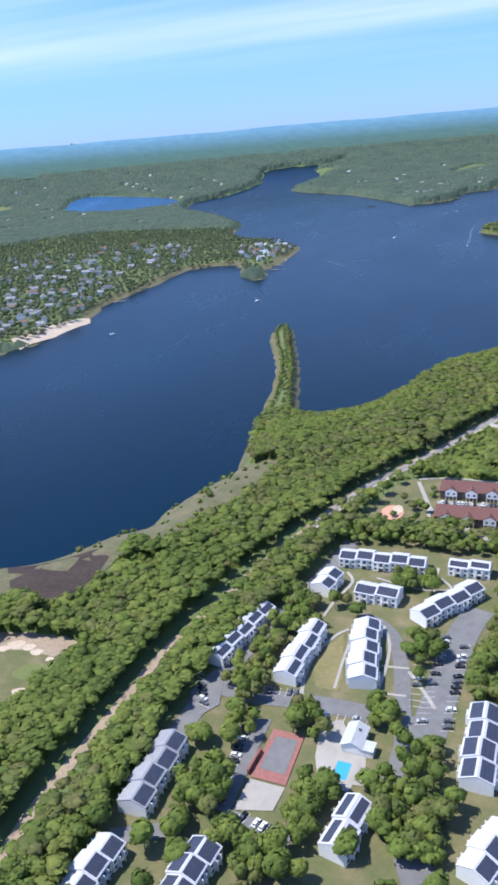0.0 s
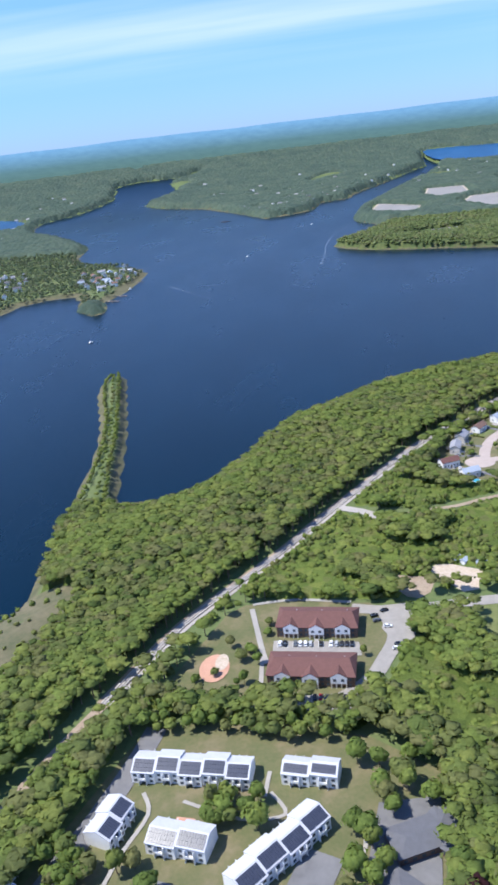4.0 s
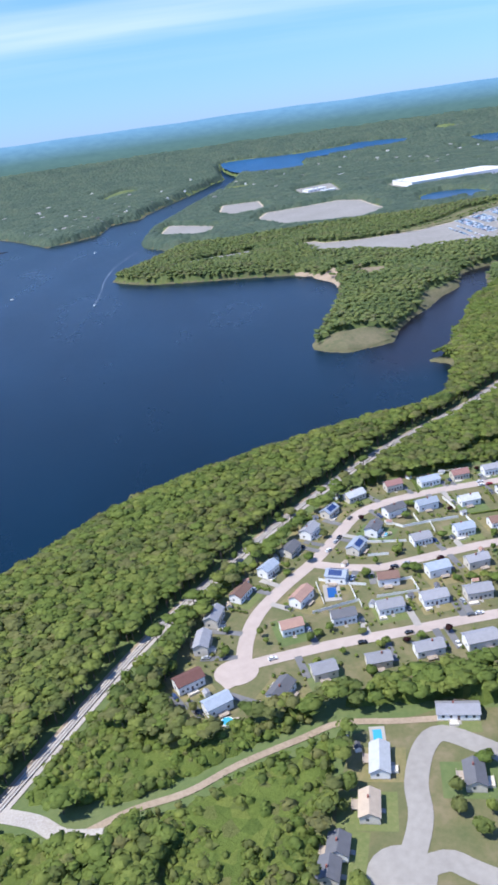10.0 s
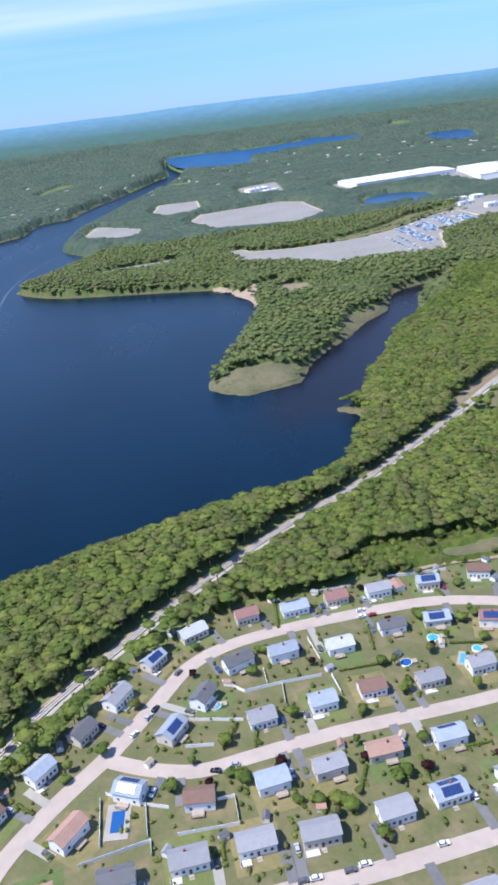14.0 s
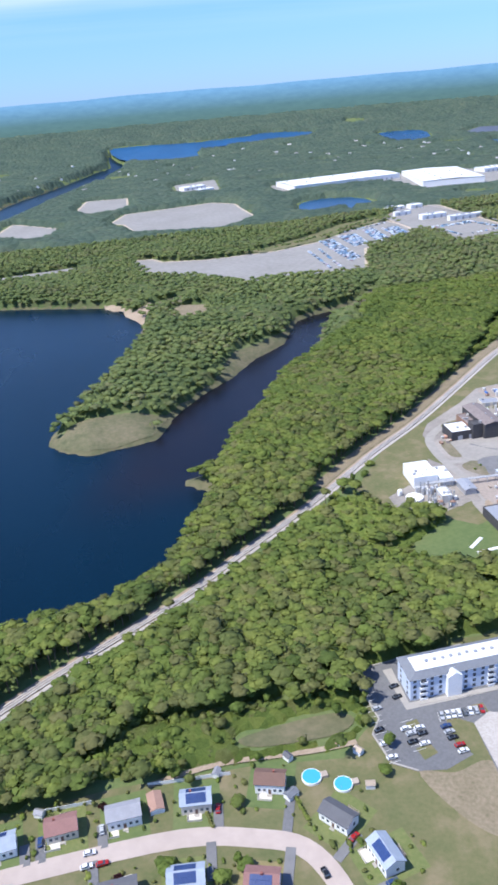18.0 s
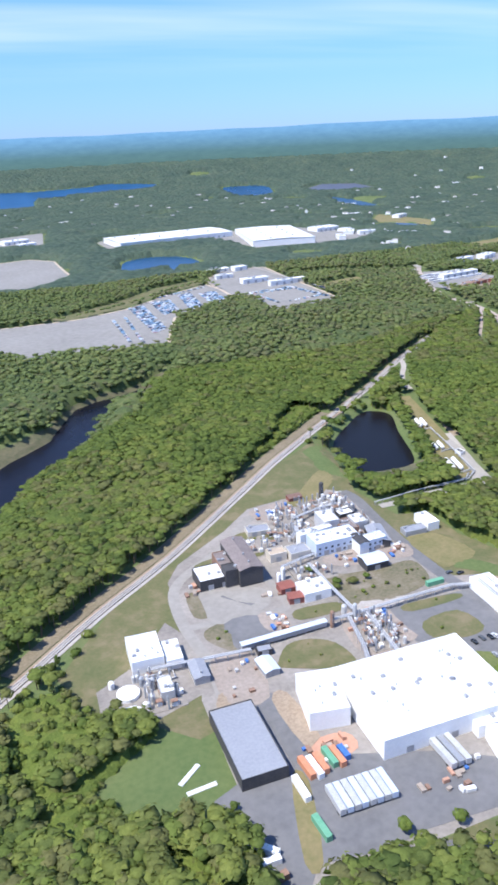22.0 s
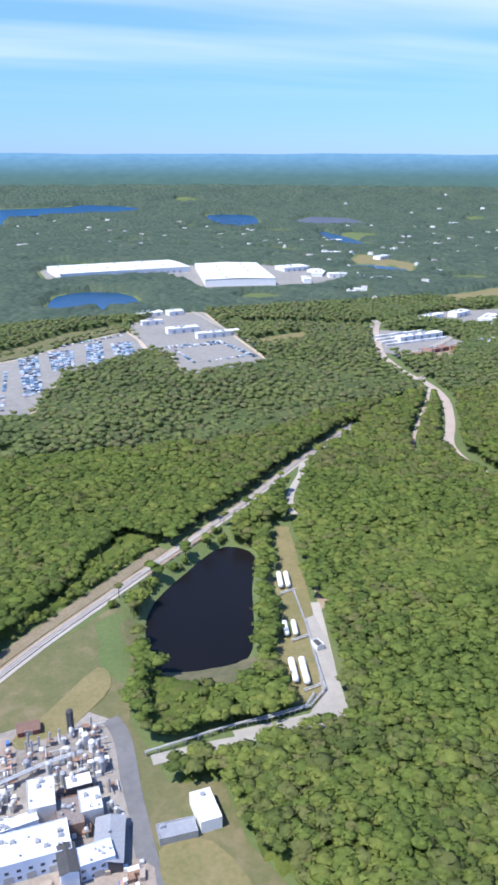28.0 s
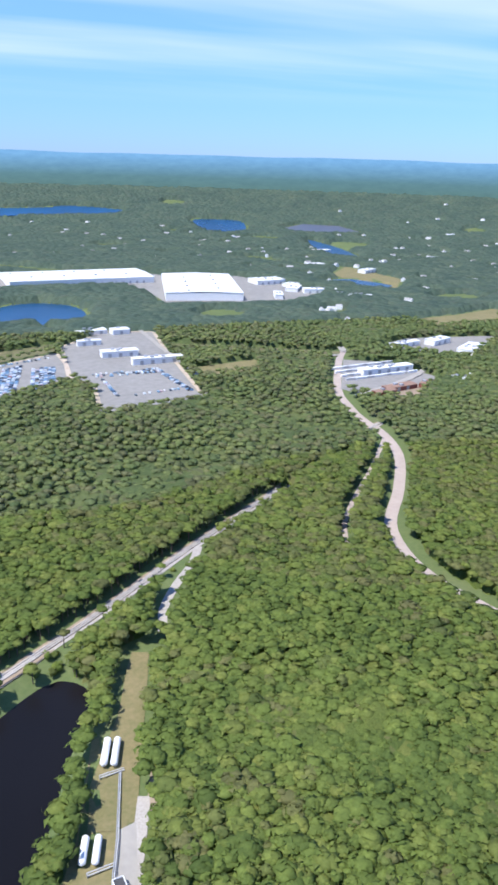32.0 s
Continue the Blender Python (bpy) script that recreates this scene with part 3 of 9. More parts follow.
PATH_SOUTH = [(-156, 90), (-152, 130), (-150, 163), (-149, 187), (-145, 214), (-140, 246), (-133, 286), (-119, 331), (-105, 374), (-89, 411)]
RAIL = [(-89, 411), (-68, 460), (-50, 490), (-18, 537), (3, 573), (31, 617), (61, 663), (89, 701), (112, 727), (138, 758), (170, 791), (211, 831), (261, 873),
        (325, 918), (360, 948), (398, 979), (427, 1005), (470, 1046), (520, 1087), (582, 1145), (622, 1184), (661, 1218), (709, 1259), (771, 1310),
        (839, 1372), (912, 1437), (985, 1500), (1060, 1560)]
ROADS = {   # name: (line, width, material, label)
    "loop": ([(103, 634), (112, 640), (117, 662), (125, 681), (140, 700), (162, 722), (179, 743), (196, 764), (216, 774), (240, 778), (265, 780),
              (309, 781), (334, 775), (348, 768), (355, 754), (356, 740), (355, 721), (356, 700), (357, 670)], 7.4, M_ROAD),
    "middle": ([(160, 719), (168, 714), (180, 708), (195, 704), (217, 706), (247, 709), (271, 710), (298, 711), (328, 713), (356, 712)], 6.8, M_ROAD),
    "front": ([(112, 644), (134, 646), (158, 648), (187, 648), (219, 649), (243, 649), (269, 651), (310, 655), (357, 660)], 7.0, M_ROAD),
    "court": ([(148, 528), (156, 537), (163, 550), (166, 564), (174, 579), (183, 584), (195, 574), (210, 560), (240, 545)], 8.5, M_PALE),
    "court_arm": ([(150, 529), (165, 532), (173, 526), (190, 512)], 8.0, M_PALE),
    "south": ([(20, 478), (37, 475), (56, 476), (77, 479), (103, 482), (124, 486), (150, 495), (190, 505)], 7.5, M_PALE),
    "drive": ([(36, 474), (40, 454), (34, 437), (26, 422), (10, 408)], 7.5, M_PALE),
    "highway": ([(1150, 1840), (1119, 1787), (1066, 1670), (1052, 1610), (1048, 1572), (1049, 1532), (1037, 1480), (1003, 1416), (968, 1362), (955, 1318),
                 (955, 1283), (962, 1260), (970, 1238), (985, 1200), (1010, 1150)], 8.5, M_ROAD),
    "lane": ([(1044, 1520), (1005, 1464), (968, 1415), (939, 1371), (924, 1333)], 3.6, M_ROAD),
    "trail": ([(44, 570), (64, 577), (85, 580), (105, 588), (131, 595), (147, 599), (170, 594), (196, 590)], 3.2, M_DIRT),
    "spur": ([(14, 588), (29, 581), (40, 572), (54, 569)], 6.5, M_GRAVEL),
    "siding": ([(838, 1366), (828, 1344), (815, 1325), (803, 1303), (798, 1282)], 5.0, M_GRAVEL),
    "pond_trail": ([(784, 1268), (778, 1250), (769, 1218), (760, 1185), (756, 1165)], 9.0, M_DRY),
    "tank_yard": ([(769, 1178), (753, 1122), (741, 1087)], 5.0, M_GRAVEL),
    "plant_road": ([(648, 1120), (651, 1105), (649, 1069), (649, 1020), (652, 993), (662, 953), (668, 925)], 7.5, M_ASPHALT),
    "west_road": ([(600, 1122), (578, 1110), (566, 1099), (553, 1084), (532, 1070), (517, 1058), (510, 1044), (508, 1018), (510, 993), (511, 978), (509, 953)], 6.0, M_PALE),
    "yard_road": ([(510, 1014), (540, 1012), (553, 1009), (563, 1014), (562, 1040), (560, 1060), (566, 1088), (590, 1094)], 5.0, M_PALE),
    "bridle": (PATH_SOUTH, 5.0, M_DIRT),
    "estate_edge": ([(-110, 230), (-104, 262), (-96, 290), (-84, 325), (-74, 352), (-66, 378), (-62, 396)], 9.0, M_ASPHALT),
    "estate_mid": ([(-104, 262), (-84, 258), (-62, 258), (-36, 255), (-12, 250)], 9.5, M_ASPHALT),
    "estate_ring": ([(-24, 220), (-21, 238), (-22, 250), (-24, 275), (-27, 296), (-32, 310), (-40, 319), (-48, 322)], 7.0, M_ASPHALT),
    "estate_east": ([(-13, 239), (-11, 254), (-8, 271), (-5, 291), (1, 317), (8, 336)], 14.0, M_ASPHALT),
    "service": ([(660, 1090), (688, 1090), (706, 1089), (730, 1092), (738, 1099)], 6.0, M_CONC),
    "rear_track": ([(1066, 1670), (1090, 1690), (1120, 1700), (1160, 1700)], 8.0, M_CONC),
}
for line, width, material in ROADS.values():
    tagged(ribbon("road", line, width, material), "worn pale road surface across the land", "road", kind="structure")

# clear ground: (name, polygon, material)
CLEAR = [
    ("lawn", [(-118, 215), (-112, 262), (-100, 300), (-88, 338), (-74, 376), (-66, 397), (-19, 400), (25, 390), (52, 371), (42, 290), (30, 150), (-125, 150)], M_LAWN),
    ("lawn", [(-34, 484), (-8, 487), (30, 482), (33, 470), (44, 464), (38, 437), (26, 415), (-22, 408), (-66, 416), (-54, 447), (-42, 477)], M_LAWN),
    ("lawn", [(84, 480), (112, 486), (130, 480), (122, 425), (92, 420), (78, 450)], M_FIELD),
    ("lawn", [(80, 650), (96, 678), (109, 698), (134, 724), (176, 772), (196, 792), (222, 803), (290, 808), (339, 806), (372, 801), (384, 812), (440, 852),
              (480, 850), (500, 830), (450, 760), (380, 640), (250, 616), (119, 612), (92, 606), (76, 625)], M_LAWN),
    ("lawn", [(126, 540), (150, 592), (187, 597), (215, 590), (235, 545), (200, 505), (150, 497), (120, 508)], M_LAWN),
    ("field", [(446, 925), (470, 942), (493, 956), (502, 946), (500, 905), (480, 900)], M_GROUND),
    ("field", [(443, 1000), (487, 1061), (566, 1130), (620, 1177), (668, 1212), (674, 1190), (664, 1150), (656, 1118), (664, 1076), (684, 1070), (684, 1040), (693, 1014), (702, 985),
               (712, 950), (640, 850), (560, 850), (505, 880), (500, 930), (470, 960), (450, 975)], M_LAWN),
    ("sand", [(61, 511), (66, 515), (73, 515), (81, 511), (88, 508), (90, 501), (85, 496), (84, 490), (76, 488), (72, 494), (66, 499)], M_SAND),
    ("dirt", [(38, 501), (44, 507), (50, 505), (58, 504), (63, 498), (60, 489), (54, 484), (48, 486), (44, 492)], M_DIRT),
    ("yard", [(452, 906), (470, 908), (494, 899), (497, 877), (491, 858), (500, 846), (512, 858), (536, 856), (572, 860), (604, 852), (620, 880), (600, 930), (500, 940), (470, 930)], M_GROUND),
    ("lawn", [(393, 843), (420, 846), (461, 849), (482, 845), (496, 840), (512, 842), (540, 838), (548, 812), (520, 780), (480, 760), (420, 780), (385, 806)], M_LAWN),
    ("verge", [(727, 1104), (745, 1102), (753, 1140), (767, 1190), (771, 1217), (754, 1217), (742, 1165), (731, 1136)], M_DRY),
    ("golf", [(-240, 262), (-222, 282), (-186, 284), (-172, 276), (-182, 240), (-200, 180), (-260, 180)], M_LAWN),
]
LOTS = [
    ([(271, 2476), (297, 2640), (394, 2612), (385, 2418), (305, 2381)], M_LOT),
    ([(338, 2241), (377, 2350), (566, 2378), (611, 2331), (617, 2143), (536, 2025), (383, 2073), (365, 2210)], M_LOT),
    ([(112, 2247), (137, 2381), (237, 2251), (207, 2123), (131, 2183)], M_LOT),
    ([(354, 1831), (388, 1825), (400, 1795), (465, 1770), (571, 1766), (642, 1790), (732, 1862), (797, 1904), (803, 1840), (801, 1781), (773, 1744), (715, 1709), (689, 1696),
      (643, 1556), (584, 1566), (534, 1580), (487, 1567), (449, 1642), (375, 1700)], M_LOT),
    ([(800, 1790), (806, 1940), (872, 2020), (935, 2000), (928, 1880), (923, 1670), (816, 1645), (822, 1740)], M_LOT),
    ([(136, 1807), (189, 1819), (278, 1832), (263, 1784), (145, 1774)], M_LOT),
    ([(528, 2773), (644, 2814), (612, 2517), (517, 2568)], M_LOT),
    ([(1126, 1790), (1173, 1766), (1198, 1694), (1130, 1620), (1089, 1630), (1070, 1671)], M_LOT),
    ([(1195, 1850), (1264, 1887), (1404, 1880), (1286, 1767), (1243, 1790)], M_LOT),
    ([(735, 2372), (728, 2500), (742, 2525), (1010, 2555), (1060, 2480), (1200, 2470), (1290, 2300), (1270, 2230), (1180, 2175), (1000, 2190), (985, 2335), (940, 2385)], M_LOT),
]
CLEAR += [("clearing", [(376, 1480), (395, 1512), (426, 1496), (414, 1446), (390, 1432)], M_HEATH), ("quarry", [(1878, 3786), (2000, 3738), (2022, 3702), (1874, 3766)], M_SAND), ("quarry", [(2087, 3688), (2227, 3609), (2248, 3560), (2141, 3619)], M_SAND), ("solar_field", [(1586, 3297), (1622, 3222), (1815, 3154), (1779, 3285), (1680, 3343)], M_PANELS), ("field", [(520, 1790), (560, 1800), (640, 1850), (720, 1925), (800, 1960), (795, 1915), (720, 1868), (640, 1800), (560, 1770)], M_LAWN),
          ("field", [(1325, 2007), (1434, 2032), (1537, 2074), (1461, 1959), (1349, 1941)], M_DRY), ("field", [(935, 1790), (1023, 1815), (1010, 1760), (940, 1745)], M_DRY),
          ("field", [(1494, 2598), (1530, 2400), (1440, 2259), (1400, 2300), (1414, 2485)], M_DRY), ("field", [(940, 1925), (1141, 1831), (1125, 1806), (943, 1890)], M_LAWN)]
for k, (name, poly, material) in enumerate(CLEAR):
    tagged(patch(name, poly, material, 0.08 + 0.012 * k), "mown grass ground with dry patches", "grass", kind="structure")
for poly, material in LOTS:
    tagged(patch("pavement", poly, material, 0.35, 30), "wide pale paved storage lot", "pavement", kind="structure")
for poly, _ in LOTS[:5]:
    tagged(ribbon("verge", poly + poly[:1], 4.5, M_SAND, 0.5, 1), "pale bare bank along the storage lot", "verge", kind="structure")
MARSH = [(-262, 352), (-240, 352), (-211, 370), (-199, 361), (-197, 340), (-203, 321), (-223, 309), (-238, 318)]
tagged(patch("mud_flat", MARSH, M_MUD, 0.55), "dark tidal mud flat beside the river", "mud", kind="structure")
REEDS = [smooth([(336, 820), (352, 823), (374, 824), (382, 819), (374, 813), (354, 813), (340, 815)], True, 3),
         [(-208, 418), (-200, 448), (-186, 492), (-174, 516), (-142, 512), (-126, 505), (-130, 460), (-150, 415), (-168, 375), (-186, 372)],
         [(-282, 384), (-240, 372), (-222, 392), (-205, 412), (-188, 400), (-192, 362), (-198, 332), (-210, 312), (-240, 302), (-262, 320), (-280, 345)],
         [(256, 1152), (270, 1180), (312, 1182), (345, 1176), (330, 1145), (300, 1135), (280, 1134)],
         [(330, 1520), (352, 1530), (400, 1560), (420, 1540), (372, 1512), (345, 1500)],
         [(402, 1240), (438, 1286), (470, 1318), (486, 1340), (480, 1356), (452, 1328), (424, 1308), (404, 1270)],
         [(548, 1392), (556, 1424), (574, 1434), (606, 1464), (600, 1430), (566, 1384)],
         [(560, 1420), (600, 1460), (625, 1470), (600, 1410), (545, 1420)],
         [(675, 1150), (698, 1151), (727, 1146), (722, 1129), (701, 1124), (686, 1134)]]
for poly in REEDS:
    tagged(patch("reed_bed", poly, M_MARSH, 0.35, 6.0), "brown reed marsh at the water's edge", "reeds", kind="structure")

# ---------------------------------------------------------------- woods
rng = np.random.default_rng(7)


def wave(x, y, scale, seed=0.0):
    """A smooth random field, about -1 to 1."""
    a = np.sin(x / scale + 1.7 * np.sin(y / scale * 0.8 + seed) + seed * 2.1)
    b = np.sin(y / scale * 1.13 + 1.9 * np.sin(x / scale * 0.7 - seed) + seed)
    return (a + b) / 2


def ico(sub):
    bm = bmesh.new()
    bmesh.ops.create_icosphere(bm, subdivisions=sub, radius=1.0)
    v = np.array([x.co[:] for x in bm.verts])
    f = np.array([[x.index for x in p.verts] for p in bm.faces])
    bm.free()
    return v, f


def crown_shape(seed, leaves=12, clumps=15, sides=4, size=0.2, low=-0.2):
    """A crown: an uneven core, domed leaf clumps all over it, and loose sprays that break its outline."""
    r = np.random.default_rng(seed)
    v, f = ico(1)
    lumps = r.normal(size=(6, 3))
    lumps[:, 2] = np.abs(lumps[:, 2])
    lumps /= np.linalg.norm(lumps, axis=1)[:, None]

    def reach(d):
        return 0.66 + 0.34 * np.exp(-((d[:, None] - lumps[None]) ** 2).sum(-1) / 0.25).max(1)

    def ways(n, low):
        d = r.normal(size=(n, 3))
        d[:, 2] = np.abs(d[:, 2]) - low
        return d / np.linalg.norm(d, axis=1)[:, None]

    core = v * (reach(v) + r.normal(0, 0.05, len(v)) - 0.05)[:, None]
    cos, fs = [core], [f[core[f][:, :, 2].mean(1) > low]]
    at = len(core)
    for d, k in zip(ways(clumps, 0.2), r.uniform(0.2, 0.4, clumps)):
        base = d * float(reach(d[None])[0] - 0.06)
        u = np.cross(d, r.normal(size=3))
        u /= np.linalg.norm(u)
        w = np.cross(d, u)
        a = np.arange(sides) * 2 * np.pi / sides
        ring = base + (u * np.cos(a)[:, None] + w * np.sin(a)[:, None]) * k * r.uniform(0.7, 1.25, (sides, 1)) - d * 0.05
        cos += [ring, (base + d * k * r.uniform(0.4, 0.75))[None]]
        i = np.arange(sides)
        fs.append(np.stack([i, (i + 1) % sides, np.full(sides, sides)], 1) + at)
        at += sides + 1
    d = ways(leaves, 0.25)
    c = d * (reach(d) + r.uniform(0.0, 0.16, leaves))[:, None]
    u = np.cross(d, r.normal(size=(leaves, 3)))
    u /= np.linalg.norm(u, axis=1)[:, None]
    w = np.cross(d, u) + d * r.normal(0, 0.45, (leaves, 1))
    k = size * r.uniform(0.6, 1.4, (leaves, 1))
    cos.append(np.stack([c + u * k, c - u * k * 0.6 + w * k, c - u * k * 0.5 - w * k * 0.9], 1).reshape(-1, 3))
    fs.append(np.arange(leaves * 3).reshape(-1, 3) + at)
    co, f = np.concatenate(cos), np.concatenate(fs)
    used, back = np.unique(f), np.zeros(len(co), int)
    back[used] = np.arange(len(used))
    return (co * (1, 1, 0.9))[used], back[f]


def scatter(name, shapes, pos, size, material, label, category, smooth_shade=True):
    """Many shapes joined into one mesh, each with a tone of its own that runs in stands of like trees: pos n x 3, size n x 3."""
    if not len(pos):
        return None
    which, turn = rng.integers(0, len(shapes), len(pos)), rng.uniform(0, 2 * np.pi, len(pos))
    tone = np.clip(0.5 + 0.30 * wave(pos[:, 0], pos[:, 1], 23.0, 7.0) + rng.normal(0, 0.21, len(pos)), 0, 1)
    cos, fs, tones, off = [], [], [], 0
    for k, (v, f) in enumerate(shapes):
        i = np.nonzero(which == k)[0]
        if not len(i):
            continue
        c, s = np.cos(turn[i])[:, None], np.sin(turn[i])[:, None]
        x = (v[None, :, 0] * c - v[None, :, 1] * s) * size[i, 0:1] + pos[i, 0:1]
        y = (v[None, :, 0] * s + v[None, :, 1] * c) * size[i, 1:2] + pos[i, 1:2]
        z = v[None, :, 2] * size[i, 2:3] + pos[i, 2:3]
        cos.append(np.stack([x, y, z], -1).reshape(-1, 3))
        fs.append((f[None] + (np.arange(len(i)) * len(v))[:, None, None] + off).reshape(-1, f.shape[1]))
        tones.append(np.repeat(tone[i], len(v)))
        off += len(i) * len(v)
    ob = mesh_from(name, np.concatenate(cos), np.concatenate(fs), material, smooth_shade)
    ob.data.attributes.new("tone", "FLOAT", "POINT").data.foreach_set("value", np.concatenate(tones).astype(np.float32))
    return tagged(ob, label, category, kind="stuff")


CROWNS = [crown_shape(s) for s in range(8)]
TRUNK = (np.array([[math.cos(a) * r, math.sin(a) * r, z] for z, r in ((0, 1.0), (1, 0.5)) for a in (0, 1.57, 3.14, 4.71)]),
         np.array([[i, (i + 1) % 4, 4 + (i + 1) % 4, 4 + i] for i in range(4)]))

NEAR = [(-300, 90), (10, 90), (140, 330), (430, 640), (560, 800), (720, 860), (860, 950), (1060, 1140), (1130, 1290), (1130, 1470), (1020, 1500), (930, 1480), (800, 1420),
        (600, 1440), (560, 1330), (470, 1250), (400, 1160), (345, 1100), (300, 960), (-60, 790), (-112, 640), (-190, 970), (-255, 970), (-210, 600), (-300, 380)]
ROAD_CLEAR = [(line, w / 2 + {"highway": 5.0, "lane": 3.0, "bridle": 4.5, "tank_yard": 2.0, "siding": 4.0}.get(name, 4.0)) for name, (line, w, _) in ROADS.items()]


EMBANK = [(px - 5.6, py + 6.2) for px, py in RAIL if 1000 < py < 1260]


def open_ground(x, y, margin=0.0, near=True):
    """True where no wood grows."""
    no = shore(x, y, RIVER_S) < 2.5 + margin
    for lake in LAKES_S:
        no |= inside(x, y, lake)
    no |= shore(x, y, POND_S) < 2.5
    for _, poly, _ in CLEAR:
        no |= inside(x, y, poly)
    for poly, _ in LOTS:
        no |= inside(x, y, poly)
    for poly in REEDS + [MARSH]:
        no |= inside(x, y, poly)
    no |= line_dist(x, y, [p for p in RAIL if p[1] < 1440]) < 6.0
    no |= line_dist(x, y, EMBANK) < 5.0
    if near:
        for line, w in ROAD_CLEAR:
            no |= line_dist(x, y, line) < w
    return no


def jitter(x0, x1, y0, y1, gap):
    xs, ys = np.arange(x0, x1, gap), np.arange(y0, y1, gap * 0.87)
    x, y = np.meshgrid(xs, ys)
    x[1::2] += gap / 2
    return (x + rng.uniform(-0.33, 0.33, x.shape) * gap).ravel(), (y + rng.uniform(-0.33, 0.33, x.shape) * gap).ravel()


# the narrow causeway into the river carries two rows of small trees
CAUSEWAY = [(-250, 990), (-190, 990), (-125, 640), (-150, 612), (-180, 612), (-215, 800)]
WEST_ROW = [(-168, 606), (-170, 660), (-179, 727), (-197, 807), (-226, 904), (-228, 945)]
EAST_ROW = [(-151, 634), (-163, 692), (-181, 783), (-210, 902), (-221, 946)]


# thin scrub instead of tall wood
SCRUB = [
    [(462, 906), (496, 901), (499, 877), (493, 856), (505, 840), (478, 844), (466, 870)],
    [(252, 824), (280, 840), (304, 838), (341, 836), (374, 840), (391, 826), (384, 804), (329, 808), (282, 812), (256, 812)],
    [(427, 989), (459, 996), (471, 966), (470, 930), (452, 901), (433, 900), (420, 940), (416, 975)],
    [(24, 433), (39, 449), (58, 449), (75, 446), (90, 458), (120, 468), (125, 420), (94, 385), (49, 381), (23, 400)],
    [(664, 1102), (732, 1102), (728, 1132), (700, 1126), (672, 1146), (664, 1130)],
    [(-40, 500), (0, 560), (20, 585), (60, 575), (110, 590), (150, 600), (125, 540), (110, 500), (40, 484), (-20, 488)],
    [(20, 590), (60, 650), (80, 620), (120, 605), (150, 602), (100, 585), (60, 580)],
    [(330, 810), (385, 850), (395, 815), (360, 805)],
    [(440, 900), (446, 1000), (500, 960), (480, 905)],
    [(600, 1180), (690, 1300), (720, 1290), (640, 1205), (560, 1150)],
    [(-230, 380), (-190, 420), (-160, 380), (-180, 300), (-210, 290)],
]
tx, ty = jitter(-310, 1140, 80, 1510, 5.1)
ok = inside(tx, ty, NEAR) & ~open_ground(tx, ty)
tx, ty = tx[ok], ty[ok]
ok = ~inside(tx, ty, CAUSEWAY)
tx, ty = tx[ok], ty[ok]
low = np.zeros(len(tx), bool)
for poly in SCRUB:
    low |= inside(tx, ty, poly)
low &= wave(tx, ty, 17.0, 2.0) < 0.30


def near_road(x, y):
    no = line_dist(x, y, [p for p in RAIL if p[1] < 1440]) < 16
    for line, w in ROAD_CLEAR:
        no |= line_dist(x, y, line) < w + 2
    return no


def on_road(x, y):
    no = line_dist(x, y, RAIL) < 7
    for line, w in ROAD_CLEAR:
        no |= line_dist(x, y, line) < w - 1.5
    return no


def scrub_land(x, y):
    no = np.zeros(np.shape(x), bool)
    for poly in SCRUB:
        no |= inside(x, y, poly)
    return no


def in_scrub(x, y):
    return near_road(x, y) | scrub_land(x, y)


EAST = RAIL + [(1300, 1400), (700, 400), (-40, 400)]
low |= inside(tx, ty, EAST) & (line_dist(tx, ty, RAIL) < 15) & (rng.random(len(tx)) < 0.85)
OPEN_STRIP = smooth([(318, 806), (352, 803), (386, 803), (392, 818), (384, 828), (350, 830), (322, 828)], True, 3)
ok = (~low | (rng.random(len(tx)) < 0.5)) & ~inside(tx, ty, OPEN_STRIP)
tx, ty, low = tx[ok], ty[ok], low[ok]
gz = lie(tx, ty)
tall = np.where(low, rng.triangular(1.6, 3.2, 7.5, len(tx)), 10.4 * np.maximum(0.90, 1 + 0.17 * wave(tx, ty, 31.0, 1.0) + 0.09 * wave(tx, ty, 9.0, 4.0) + rng.normal(0, 0.07, len(tx))))
belt = line_dist(tx, ty, RAIL) < 22
wide = np.where(low, rng.uniform(2.0, 4.2, len(tx)), rng.triangular(2.4, 3.8, 7.2, len(tx)))
sizes = np.stack([wide, wide * rng.uniform(0.85, 1.15, len(tx)), np.where(low, tall * 0.6, tall * 0.08 + wide * 0.28)], 1)
spot = np.stack([tx, ty, gz + np.where(low, tall * 0.35, tall * 0.74)], 1)
block = np.clip(((tx * 0.55 + ty * 0.83) / 260).astype(int), 0, 8)
for b in range(9):
    i = (block == b) & ~low
    scatter("woodland", CROWNS, spot[i], sizes[i], M_LEAF, "dense green broadleaf woodland on the river bank", "woods")
    i = (block == b) & low
    scatter("shrubs", CROWNS, spot[i], sizes[i], M_LEAF2, "low green scrub and saplings on rough ground", "shrubs")
i = ~low & (line_dist(tx, ty, RAIL) < 30)
scatter("tree_trunks", [TRUNK], np.stack([tx, ty, gz - 0.5], 1)[i], np.stack([np.full(i.sum(), 0.3), np.full(i.sum(), 0.3), tall[i] * 0.75], 1), M_BARK,
        "bare trunks along the edge of the wood", "tree trunks", False)


